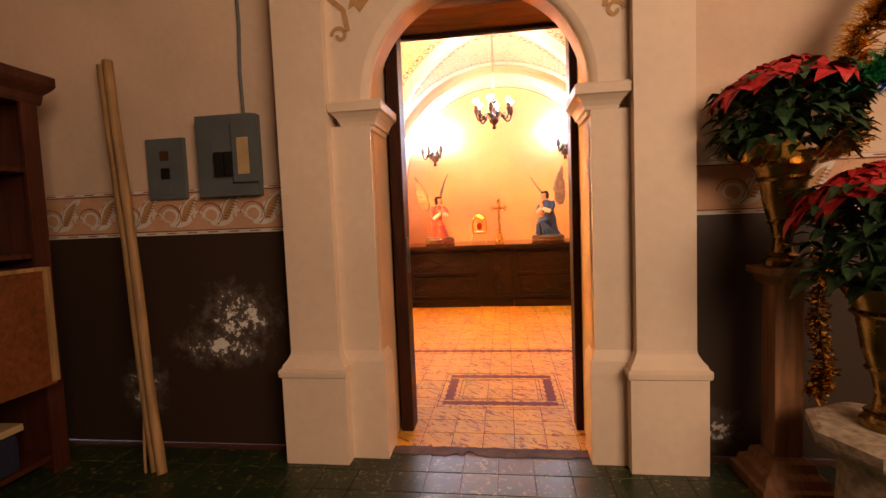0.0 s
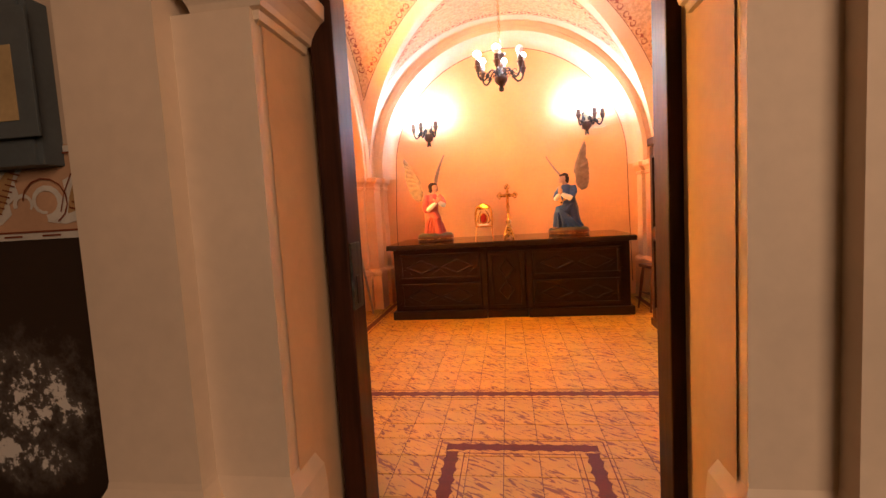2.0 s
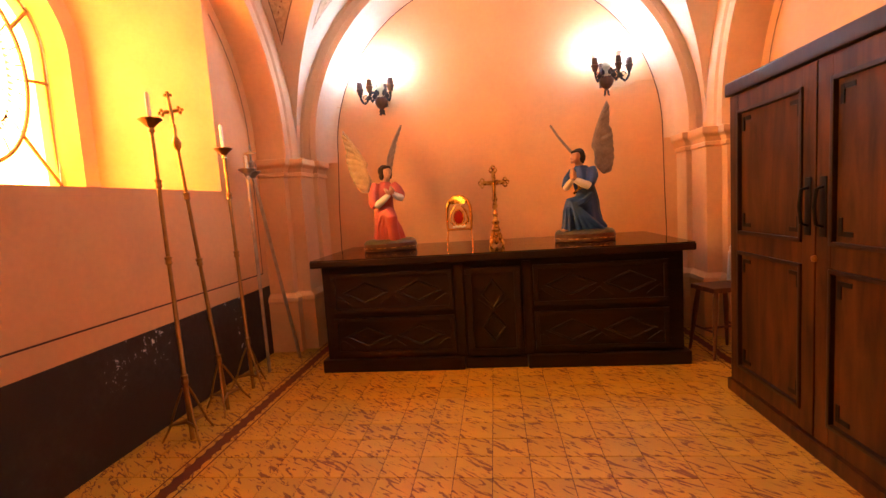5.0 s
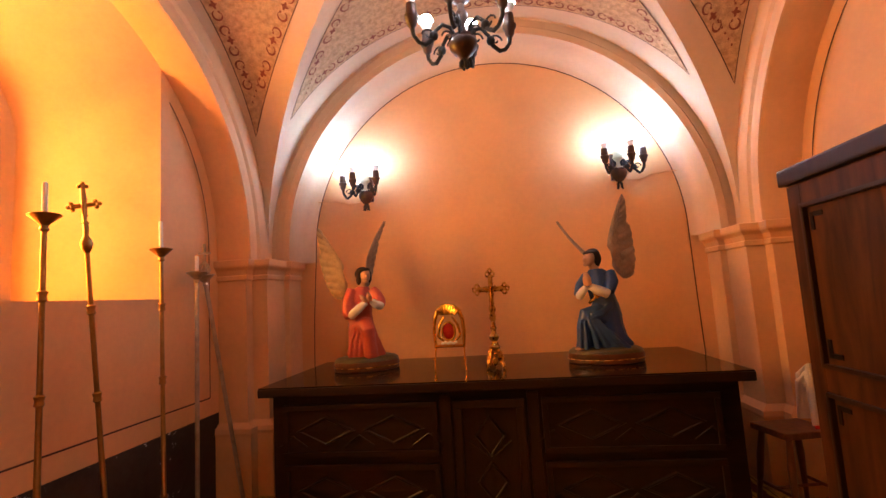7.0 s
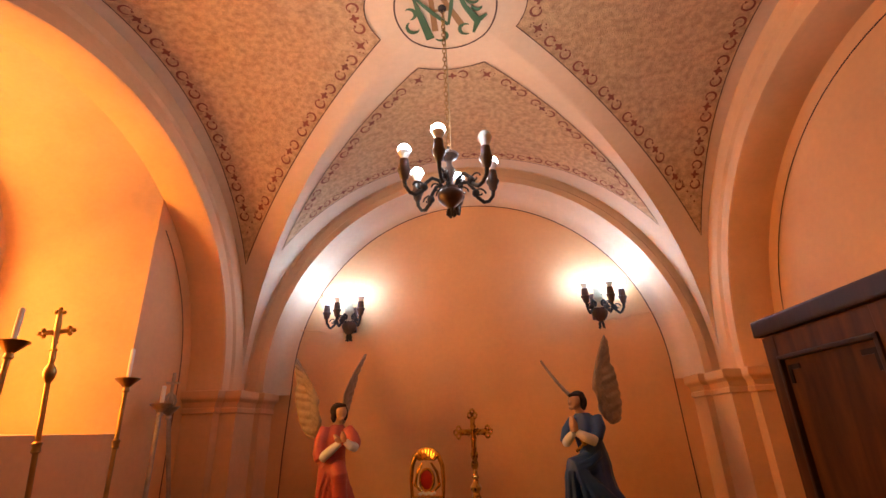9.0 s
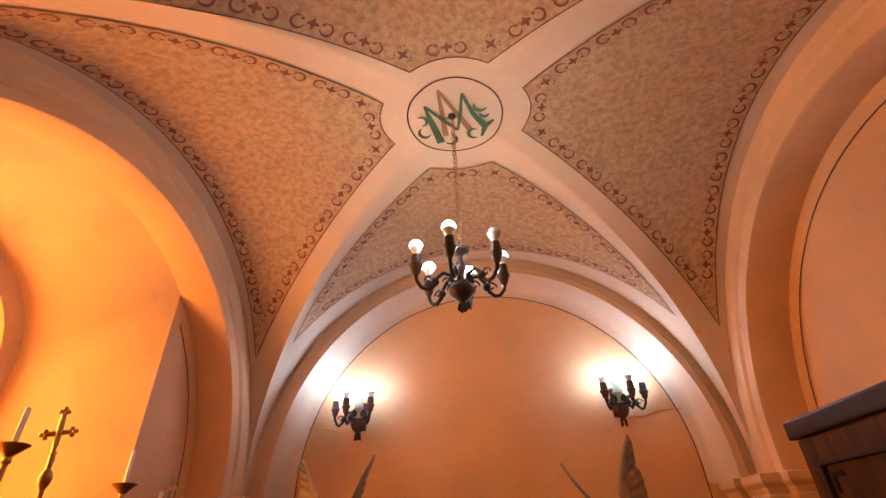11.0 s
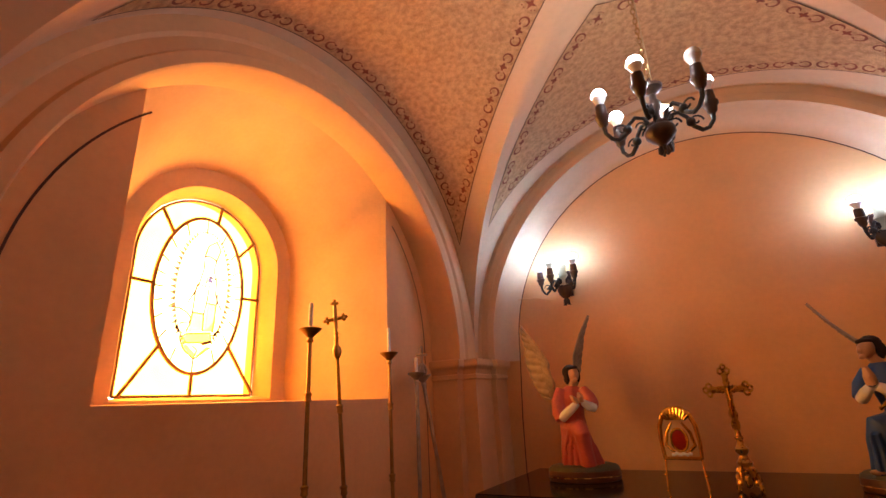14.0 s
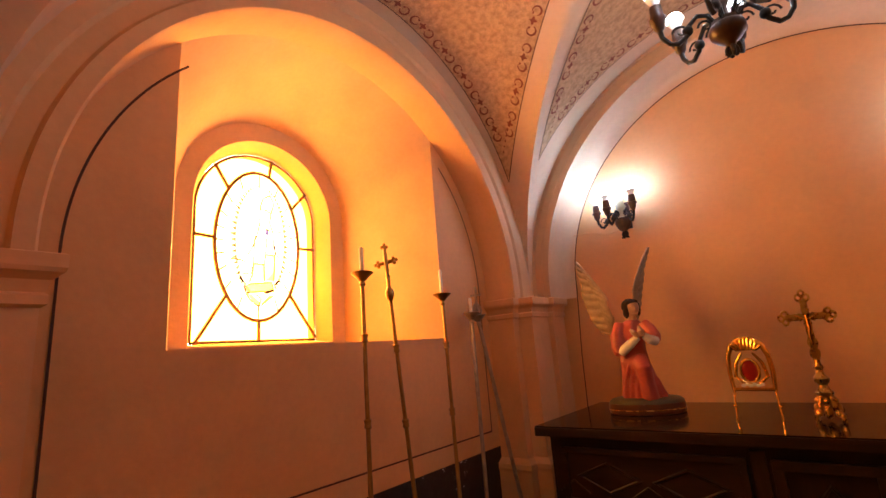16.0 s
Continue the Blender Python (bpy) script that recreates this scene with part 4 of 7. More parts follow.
def wardrobe():
    ob = thing("wardrobe", "tall brown stained wooden wardrobe with black iron corners", "wardrobe")
    X, Y0, Y1 = 1.565, 5.16, 6.86
    part("body", boxes((X, 2.30, Y0, Y1, 0.08, 1.98), bevel=0.004), M_brownwood, ob)
    part("plinth", boxes((X - 0.035, 2.31, Y0 - 0.01, Y1 + 0.012, 0, 0.085), bevel=0.012), M_brownwood, ob)
    part("cornice", boxes((X - 0.035, 2.32, Y0 - 0.03, Y1 + 0.03, 1.98, 2.065), bevel=0.012), M_darkwood, ob)
    for k, (a, b) in enumerate(((6.015, Y1 - 0.02), (Y0 + 0.02, 6.005))):
        x0 = X - 0.022
        door = part("door", boxes((X - 0.006, X + 0.008, a + 0.002, b - 0.002, 0.097, 1.968)), M_brownwood, ob)
        for z0, z1 in ((1.87, 1.965), (0.98, 1.09), (0.10, 0.20)):
            part("rail", boxes((x0, X + 0.01, a + 0.10, b - 0.10, z0, z1), bevel=0.004), M_brownwood, door)
        for y0, y1 in ((a, a + 0.10), (b - 0.10, b)):
            part("stile", boxes((x0 - 0.001, X + 0.01, y0, y1, 0.095, 1.97), bevel=0.004), M_brownwood, door)
        for z0, z1 in ((1.09, 1.87), (0.20, 0.98)):
            bm = bmesh.new()
            box(bm, X - 0.010, X + 0.01, a + 0.11, b - 0.11, z0 + 0.015, z1 - 0.015, bevel=0.004)
            part("panel", bm, M_brownwood, door)
            bm = bmesh.new()
            for r in ((a + 0.095, b - 0.095, z1 - 0.022, z1), (a + 0.095, b - 0.095, z0, z0 + 0.022), (a + 0.095, a + 0.117, z0, z1), (b - 0.117, b - 0.095, z0, z1)):
                box(bm, X - 0.034, X, r[0], r[1], r[2], r[3], bevel=0.006)
            part("moulding", bm, M_darkwood, door)
            for y, s in ((a + 0.135, 1), (b - 0.135, -1)):
                for z, u in ((z0 + 0.05, 1), (z1 - 0.05, -1)):
                    bm = boxes((X - 0.014, X - 0.002, *sorted((y, y + s * 0.085)), *sorted((z, z + u * 0.022))), (X - 0.015, X - 0.003, *sorted((y, y + s * 0.022)), *sorted((z, z + u * 0.085))))
                    part("corner_iron", bm, M_iron_black, door, "black iron corner bracket")
        y = a + 0.05 if k == 0 else b - 0.05
        bm = boxes((x0 - 0.006, x0 + 0.002, y - 0.022, y + 0.022, 1.13, 1.42), bevel=0.003)
        tube(bm, [(x0 - 0.004, y, 1.37), (x0 - 0.035, y, 1.36), (x0 - 0.045, y, 1.28), (x0 - 0.035, y, 1.19), (x0 - 0.004, y, 1.18)], 0.009, 8)
        part("handle", bm, M_iron_black, door, "black iron pull handle", True)
    bm = bmesh.new()
    lathe(bm, [(0.004, 0), (0.016, 0.004), (0.018, 0.014), (0.006, 0.02)], (X - 0.045, 6.0, 1.02), 10, pose(0, 0, 0, 0, 90, 0))
    part("lock", bm, M_brass, ob, "small brass lock", True)


wardrobe()


def stool(x, y):
    ob = thing("stool", "small reddish wooden stool with turned splayed legs", "stool", m=pose(x, y, 0, 0, 0, 12))
    part("seat", boxes((-0.17, 0.17, -0.15, 0.15, 0.545, 0.585), bevel=0.012), M_stool, ob)
    for sx in (-1, 1):
        for sy in (-1, 1):
            bm = bmesh.new()
            tube(bm, [(sx * 0.12, sy * 0.11, 0.55), (sx * 0.14, sy * 0.125, 0.38), (sx * 0.155, sy * 0.14, 0.2), (sx * 0.175, sy * 0.16, 0.0)], [0.017, 0.023, 0.017, 0.012], 10)
            part("leg", bm, M_stool, ob, "", True)
        part("stretcher", tube(bmesh.new(), [(sx * 0.155, -0.14, 0.22), (sx * 0.155, 0.14, 0.22)], 0.010, 8), M_stool, ob, "", True)
    part("stretcher", tube(bmesh.new(), [(-0.155, 0, 0.22), (0.155, 0, 0.22)], 0.010, 8), M_stool, ob, "", True)


stool(1.83, 7.62)
bm = bmesh.new()
for i in range(9):
    h = 0.30 + 0.06 * math.sin(i * 1.3)
    tube(bm, [(1.93 + 0.012 * i, 7.55 + 0.008 * (i % 3), 0.60), (1.935 + 0.012 * i, 7.56 + 0.01 * (i % 2), 0.60 + h * 0.5), (1.95 + 0.010 * i, 7.60, 0.60 + h), (1.95 + 0.010 * i, 7.70, 0.60 + h * 0.8), (1.95 + 0.010 * i, 7.74, 0.60)], [0.018, 0.022, 0.020, 0.022, 0.015], 8)
cl = thing("folded_cloth", "crumpled white cloth with red hem on the stool", "cloth")
part("cloth", bm, M_cloth, cl, "", True)
part("hem", tube(bmesh.new(), [(1.915, 7.53, 0.596), (1.95, 7.52, 0.60), (2.0, 7.52, 0.598), (2.04, 7.55, 0.596)], 0.011, 8), M_red_cloth, cl, "red hem", True)


# ---- statues: one mesh each ----
def tint_from(bm, start, index):
    bm.faces.ensure_lookup_table()
    for f in bm.faces[start:]:
        f.material_index = index


def loft(bm, rows, seg=28, fold=0.0, k=9, phase=0.0):
    """Ellipses stacked by rows of (x, y, z, rx, ry), with hanging folds."""
    rings = []
    for j, (x, y, z, rx, ry) in enumerate(rows):
        ring = []
        for i in range(seg):
            a = 2 * math.pi * i / seg
            w = 1 + fold * math.sin(k * a + phase + j * 0.35) * (1 - j / len(rows)) + fold * 0.5 * math.sin((k - 4) * a + 1.7 + j * 0.2)
            ring.append(bm.verts.new((x + rx * w * math.cos(a), y + ry * w * math.sin(a), z)))
        rings.append(ring)
    for a, b in zip(rings, rings[1:]):
        for i in range(seg):
            bm.faces.new((a[i], a[(i + 1) % seg], b[(i + 1) % seg], b[i]))
    bm.faces.new(rings[0][::-1])
    bm.faces.new(rings[-1])


def table(rows, t):
    """A value read off a short table of (t, value)."""
    for (t0, v0), (t1, v1) in zip(rows, rows[1:]):
        if t <= t1:
            return v0 + (v1 - v0) * (t - t0) / (t1 - t0)
    return rows[-1][1]


LEAD = ((0, -0.02), (0.06, -0.09), (0.14, -0.141), (0.22, -0.135), (0.31, -0.150), (0.36, -0.186), (0.45, -0.175), (0.58, -0.145), (0.70, -0.113), (0.85, -0.065), (0.95, -0.03), (1, -0.004))
TRAIL = ((0, 0.02), (0.03, 0.07), (0.077, 0.113), (0.15, 0.12), (0.217, 0.14), (0.35, 0.135), (0.49, 0.12), (0.60, 0.105), (0.645, 0.09), (0.674, 0.057), (0.75, 0.058), (0.85, 0.05), (0.93, 0.042), (1, 0.003))


def wing(bm, root, tip, out):
    """A carved wing: lens-thick, scalloped at the back edge, feathers in relief on both faces."""
    root, tip, out = Vector(root), Vector(tip), Vector(out)
    ax = tip - root
    L = ax.length
    ax.normalize()
    out = (out - ax * out.dot(ax)).normalized()
    nrm = ax.cross(out).normalized()
    NU, NV = 70, 22
    grids = {1: [], -1: []}
    for i in range(NU + 1):
        u = i / NU
        lo, hi = table(LEAD, u), table(TRAIL, u)
        hi += 0.012 * abs(math.sin(math.pi * u * 10)) * (1 if u < 0.64 else 0.4) * min(1, 12 * (1 - u))
        for face in (1, -1):
            row = []
            for j in range(NV + 1):
                w = j / NV
                v = lo + (hi - lo) * w
                thick = 0.020 * math.sqrt(max(0.0, 1 - (2 * w - 1) ** 4)) * (1.15 - 0.8 * u) * min(1.0, 8 * u + 0.3)
                cover = 0.42 - 0.12 * u
                if w > cover:
                    relief = 0.0085 * (abs(math.sin(math.pi * (u * 10 - 0.55 * (w - cover) * 3))) - 0.5)
                else:
                    relief = 0.004 * math.sin(u * 70 + 3 * w) * math.sin(w * 40) + 0.005
                edge = min(1.0, 10 * w, 10 * (1 - w))
                h = thick * 0.5 + relief * edge
                p = root + ax * (u * L) + out * (v * L) + nrm * (face * h * L / 0.57 + 0.05 * L * math.sin(u * 2.6))
                row.append(bm.verts.new(p))
            grids[face].append(row)
    for face in (1, -1):
        g = grids[face]
        for i in range(NU):
            for j in range(NV):
                bm.faces.new((g[i][j], g[i + 1][j], g[i + 1][j + 1], g[i][j + 1])[::face])
    f, k = grids[1], grids[-1]
    for j in (0, NV):
        for i in range(NU):
            bm.faces.new((f[i][j], f[i + 1][j], k[i + 1][j], k[i][j]))
    for i in (0, NU):
        for j in range(NV):
            bm.faces.new((f[i][j], f[i][j + 1], k[i][j + 1], k[i][j]))


def ball(bm, c, rx, ry, rz, seg=14):
    m = Matrix.Translation(c) @ Matrix.Diagonal((rx, ry, rz, 1))
    bmesh.ops.create_uvsphere(bm, u_segments=seg, v_segments=seg - 4, radius=1, matrix=m)


def fuse(bm, voxel=0.0075, rounds=3):
    """Run overlapping clay together into one skin."""
    me = bpy.data.meshes.new("clay")
    bm.to_mesh(me)
    bm.free()
    ob = bpy.data.objects.new("clay", me)
    scene.collection.objects.link(ob)
    r = ob.modifiers.new("skin", "REMESH")
    r.mode, r.voxel_size = "VOXEL", voxel
    w = ob.modifiers.new("rub", "SMOOTH")
    w.factor, w.iterations = 0.5, rounds
    out = bpy.data.meshes.new_from_object(ob.evaluated_get(bpy.context.evaluated_depsgraph_get()))
    bpy.data.objects.remove(ob)
    return out


def limbs(bm, rows, seg=14):
    for pts, rad in rows:
        tube(bm, pts, rad, seg)


def blobs(bm, rows):
    for c, r in rows:
        ball(bm, c, *r)


def angel(name, label, x, y, size, turn, lean, robe, bw, body, drape, sleeves, flesh, hair, gilt, wings):
    bm = bmesh.new()
    layers = []
    clay = bmesh.new()
    loft(clay, body, 44, 0.075, 9)
    limbs(clay, drape)
    layers.append((fuse(clay), 0))
    clay = bmesh.new()
    limbs(clay, sleeves)
    layers.append((fuse(clay, 0.006), 3))
    clay = bmesh.new()
    limbs(clay, flesh[0])
    blobs(clay, flesh[1])
    layers.append((fuse(clay, 0.0042, 2), 1))
    clay = bmesh.new()
    blobs(clay, hair)
    layers.append((fuse(clay, 0.005, 4), 2))
    for me, index in layers:
        s = len(bm.faces)
        bm.from_mesh(me)
        tint_from(bm, s, index)
    # base: red-brown flank with a gilt line, mossy top
    s = len(bm.faces)
    loft(bm, [(0, 0, 0, bw * 0.95, bw * 0.66), (0, 0, 0.006, bw * 0.985, bw * 0.685), (0, 0, 0.05, bw, bw * 0.69), (0, 0, 0.078, bw * 0.985, bw * 0.68)], 40, 0.012, 8)
    tint_from(bm, s, 7)
    s = len(bm.faces)
    loft(bm, [(0, 0, 0.030, bw * 0.99, bw * 0.685), (0, 0, 0.034, bw * 1.012, bw * 0.70), (0, 0, 0.039, bw * 0.99, bw * 0.685)], 40, 0.012, 8)
    limbs(bm, gilt, 8)
    tint_from(bm, s, 6)
    s = len(bm.faces)
    loft(bm, [(0, 0, 0.076, bw * 0.985, bw * 0.68), (0, 0, 0.095, bw * 0.955, bw * 0.655), (0, 0, 0.110, bw * 0.88, bw * 0.60), (0, 0, 0.119, bw * 0.74, bw * 0.50), (0, 0, 0.123, bw * 0.3, bw * 0.2)], 40, 0.018, 8)
    tint_from(bm, s, 4)
    for v in bm.verts:
        v.co.x += lean * max(0.0, v.co.z - 0.3)
    # wings stand square to the room, whatever way the figure turns
    s = len(bm.faces)
    back = Matrix.Rotation(-radians(turn), 3, "Z") * (1 / size)
    for root, tip, out in wings:
        wing(bm, back @ Vector(root), back @ Vector(tip), back @ Vector(out))
    tint_from(bm, s, 5)
    ob = part(name, bm, robe, None, label, True)
    for m in (M_skin, M_hair, M_cloth, M_base_green, M_wing, M_gilt, M_base_brown):
        ob.data.materials.append(m)
    tagged(ob, label, "statue")
    ob.matrix_world = pose(x, y, 0.990, 0, 0, turn) @ Matrix.Diagonal((size, size, size, 1))


pink_body = [(0.0, 0.02, 0.10, 0.165, 0.14), (-0.005, 0.02, 0.13, 0.158, 0.135), (-0.02, 0.02, 0.22, 0.132, 0.12), (-0.03, 0.02, 0.30, 0.118, 0.11), (-0.04, 0.02, 0.38, 0.105, 0.10), (-0.045, 0.02, 0.46, 0.098, 0.085), (-0.045, 0.01, 0.52, 0.098, 0.085), (-0.04, 0, 0.60, 0.10, 0.08), (-0.03, 0, 0.66, 0.088, 0.065), (-0.02, 0, 0.70, 0.045, 0.045)]
pink_drape = [([(-0.06, 0, 0.36), (0.0, -0.09, 0.365), (0.01, -0.13, 0.33), (0.02, -0.13, 0.22), (0.03, -0.12, 0.11)], [0.08, 0.076, 0.062, 0.052, 0.060]),
              ([(-0.11, -0.01, 0.675), (-0.145, -0.04, 0.58), (-0.15, -0.07, 0.49), (-0.135, -0.09, 0.445)], [0.046, 0.050, 0.050, 0.043]),
              ([(0.06, -0.02, 0.665), (0.10, -0.06, 0.61), (0.125, -0.08, 0.56), (0.122, -0.09, 0.525)], [0.044, 0.048, 0.046, 0.040])]
pink_drape += [([(0.02, -0.155, 0.37), (0.06 + 0.02 * k, -0.125 + 0.02 * k, 0.24), (0.075 + 0.032 * k, -0.115 + 0.02 * k, 0.10)], [0.010, 0.015, 0.021]) for k in range(3)]
pink_drape += [([(-0.02 - 0.035 * k, -0.13 + 0.02 * k, 0.36), (-0.05 - 0.04 * k, -0.115 + 0.015 * k, 0.23), (-0.055 - 0.042 * k, -0.115 + 0.018 * k, 0.10)], [0.010, 0.014, 0.020]) for k in range(3)]
angel("angel_statue", "kneeling plaster angel in pink robe on the chest", -1.045, 8.02, 0.95, 20, 0.02, M_robe_pink, 0.272, pink_body, pink_drape,
      [([(-0.13, -0.095, 0.455), (-0.06, -0.14, 0.515), (0.0, -0.15, 0.565)], [0.038, 0.035, 0.026]), ([(0.128, -0.10, 0.525), (0.08, -0.14, 0.54), (0.04, -0.15, 0.572)], [0.036, 0.034, 0.026])],
      ([([(-0.02, -0.01, 0.68), (-0.008, -0.022, 0.75)], [0.036, 0.030]), ([(0.03, -0.155, 0.57), (0.022, -0.165, 0.61), (0.012, -0.16, 0.645)], [0.022, 0.024, 0.010]), ([(0.0, -0.16, 0.565), (-0.03, -0.168, 0.60), (-0.05, -0.16, 0.625)], [0.020, 0.020, 0.008])],
       [((0.002, -0.035, 0.79), (0.045, 0.050, 0.060)), ((0.013, -0.084, 0.784), (0.009, 0.012, 0.016)), ((0.008, -0.068, 0.742), (0.022, 0.018, 0.016)), ((0.03, -0.13, 0.118), (0.028, 0.05, 0.016))]),
      [((-0.022, 0.008, 0.808), (0.064, 0.060, 0.062)), ((-0.050, -0.012, 0.770), (0.026, 0.048, 0.060)), ((0.040, -0.002, 0.780), (0.018, 0.042, 0.055)), ((-0.006, -0.034, 0.838), (0.050, 0.044, 0.022)), ((-0.022, 0.025, 0.755), (0.055, 0.03, 0.045))],
      [([(0.07, -0.128, 0.112), (0.10, -0.12, 0.113), (0.15, -0.08, 0.113)], 0.006)],
      (((-0.205, 0.07, 0.575), (-0.425, 0.15, 1.20), (-1, 0.25, -0.3)), ((-0.01, 0.09, 0.66), (0.175, 0.15, 1.21), (0.06, 1, -0.1))))

blue_body = [(0.01, 0.02, 0.10, 0.19, 0.145), (0.022, 0.02, 0.14, 0.168, 0.13), (0.035, 0.02, 0.2, 0.132, 0.115), (0.038, 0.02, 0.28, 0.112, 0.105), (0.032, 0.02, 0.36, 0.105, 0.10), (0.012, 0.02, 0.44, 0.098, 0.09), (-0.02, 0.01, 0.52, 0.095, 0.085), (-0.045, 0, 0.60, 0.10, 0.082), (-0.06, 0, 0.68, 0.096, 0.07), (-0.075, -0.01, 0.725, 0.050, 0.048)]
blue_drape = [([(0.02, 0, 0.34), (-0.07, -0.04, 0.372), (-0.132, -0.06, 0.370), (-0.150, -0.07, 0.28), (-0.155, -0.07, 0.19), (-0.162, -0.07, 0.11)], [0.09, 0.083, 0.066, 0.054, 0.056, 0.062]),
              ([(-0.14, -0.02, 0.68), (-0.185, -0.06, 0.60), (-0.20, -0.09, 0.525)], [0.042, 0.046, 0.040]),
              ([(0.02, -0.03, 0.69), (0.042, -0.07, 0.61), (0.022, -0.11, 0.535)], [0.050, 0.054, 0.044]),
              ([(0.08, 0.0, 0.2), (0.15, -0.01, 0.14), (0.205, -0.01, 0.115)], [0.07, 0.055, 0.025])]
blue_drape += [([(-0.125 + 0.02 * k, -0.115, 0.375 - 0.012 * k), (-0.085 + 0.045 * k, -0.128, 0.25 - 0.01 * k), (-0.06 + 0.075 * k, -0.122 + 0.01 * k, 0.10)], [0.014, 0.020, 0.026]) for k in range(4)]
blue_drape += [([(0.06, -0.07, 0.46 - 0.03 * k), (-0.02, -0.115, 0.40 - 0.03 * k), (-0.10, -0.125, 0.375 - 0.03 * k)], [0.012, 0.017, 0.012]) for k in range(2)]
blue_drape += [([(-0.175 + 0.03 * k, -0.125, 0.33), (-0.178 + 0.036 * k, -0.128, 0.22), (-0.188 + 0.045 * k, -0.130, 0.105)], [0.010, 0.013, 0.018]) for k in range(2)]
angel("angel_statue", "kneeling plaster angel in blue robe on the chest", 0.790, 7.90, 0.935, -6, 0.14, M_robe_blue, 0.285, blue_body, blue_drape,
      [([(-0.195, -0.10, 0.515), (-0.172, -0.14, 0.555), (-0.148, -0.155, 0.59)], [0.036, 0.034, 0.024]), ([(0.018, -0.12, 0.525), (-0.06, -0.15, 0.555), (-0.12, -0.16, 0.588)], [0.038, 0.036, 0.025])],
      ([([(-0.078, -0.01, 0.70), (-0.112, -0.022, 0.78)], [0.036, 0.030]), ([(-0.130, -0.165, 0.595), (-0.142, -0.168, 0.645), (-0.158, -0.165, 0.70)], [0.022, 0.024, 0.010]), ([(-0.148, -0.158, 0.595), (-0.158, -0.158, 0.645), (-0.168, -0.158, 0.70)], [0.020, 0.022, 0.009])],
       [((-0.135, -0.038, 0.808), (0.046, 0.048, 0.058)), ((-0.172, -0.072, 0.797), (0.012, 0.010, 0.015)), ((-0.158, -0.060, 0.762), (0.020, 0.018, 0.016)), ((-0.195, -0.12, 0.118), (0.038, 0.030, 0.016))]),
      [((-0.112, 0.004, 0.832), (0.064, 0.060, 0.060)), ((-0.070, -0.012, 0.795), (0.034, 0.046, 0.055)), ((-0.138, -0.034, 0.854), (0.048, 0.042, 0.020)), ((-0.092, 0.028, 0.780), (0.052, 0.03, 0.045))],
      [([(-0.09, -0.135, 0.55), (-0.075, -0.15, 0.51), (-0.10, -0.15, 0.48), (-0.12, -0.145, 0.46)], 0.011), ([(-0.085, -0.135, 0.54), (-0.06, -0.15, 0.50), (-0.045, -0.14, 0.515), (-0.06, -0.135, 0.545)], 0.009)],
      (((0.205, 0.07, 0.595), (0.270, 0.14, 1.255), (1, 0.25, 0)), ((0.03, 0.09, 0.70), (-0.240, 0.15, 1.085), (0.12, 1, 0.15))))


# ---- gilded things on the chest ----
def reliquary(x, y):
    ob = thing("reliquary", "small gilt oval reliquary frame on tall wire legs", "reliquary", m=pose(x, y, 0.99, 0, 0, -8))
    for s in (-1, 1):
        bm = bmesh.new()
        tube(bm, [(s * 0.118, -0.02, 0), (s * 0.112, -0.015, 0.10), (s * 0.108, 0, 0.18)], [0.007, 0.006, 0.008], 8)
        lathe(bm, [(0.002, 0), (0.012, 0.006), (0.010, 0.016), (0.004, 0.02)], (s * 0.117, -0.02, 0.07), 8)
        part("leg", bm, M_gold, ob, "", True)
        bm = bmesh.new()
        tube(bm, [(s * 0.108, 0, 0.17), (s * 0.115, 0, 0.28), (s * 0.108, 0, 0.37), (s * 0.085, 0, 0.43), (s * 0.04, 0, 0.47), (0, 0, 0.48)], [0.011, 0.013, 0.015, 0.016, 0.015, 0.012], 10)
        tube(bm, [(s * 0.03, 0, 0.20), (s * 0.085, -0.005, 0.25), (s * 0.07, -0.005, 0.33), (s * 0.03, -0.01, 0.39)], [0.008, 0.011, 0.010, 0.006], 8)
        part("frame_side", bm, M_gold, ob, "", True)
    bm = boxes((-0.11, 0.11, -0.012, 0.012, 0.165, 0.185), bevel=0.004)
    part("crossbar", bm, M_gold, ob)
    bm = bmesh.new()
    for k in range(-4, 5):
        tube(bm, [(0.012 * k, -0.006, 0.405), (0.020 * k, -0.012, 0.45 - 0.001 * k * k), (0.021 * k, -0.004, 0.488 - 0.0022 * k * k)], [0.008, 0.013, 0.006], 8)
    part("shell_crest", bm, M_gold, ob, "", True)
    m = pose(0, 0, 0, 90, 0, 0)
    bm = bmesh.new()
    tube(bm, [(0.048 * math.cos(2 * math.pi * i / 24), -0.012, 0.285 + 0.066 * math.sin(2 * math.pi * i / 24)) for i in range(25)], 0.009, 8)
    part("oval_rim", bm, M_gold, ob, "", True)
    bm = bmesh.new()
    ball(bm, (0, -0.010, 0.285), 0.044, 0.010, 0.062, 16)
    part("oval_stone", bm, M_red, ob, "dark red oval stone", True)
    bm = bmesh.new()
    for k in range(6):
        ball(bm, (-0.05 + 0.02 * k, -0.012, 0.197 + 0.006 * (k % 2)), 0.014, 0.010, 0.010, 8)
    part("white_scroll", bm, M_candle, ob, "", True)


reliquary(-0.34, 7.80)


def crucifix_arms(bm, h, w, z, d=0.012):
    box(bm, -0.012, 0.012, -d / 2, d / 2, z - h * 0.7, z + h * 0.45, bevel=0.003)
    box(bm, -w, w, -d / 2, d / 2, z - 0.012, z + 0.012, bevel=0.003)


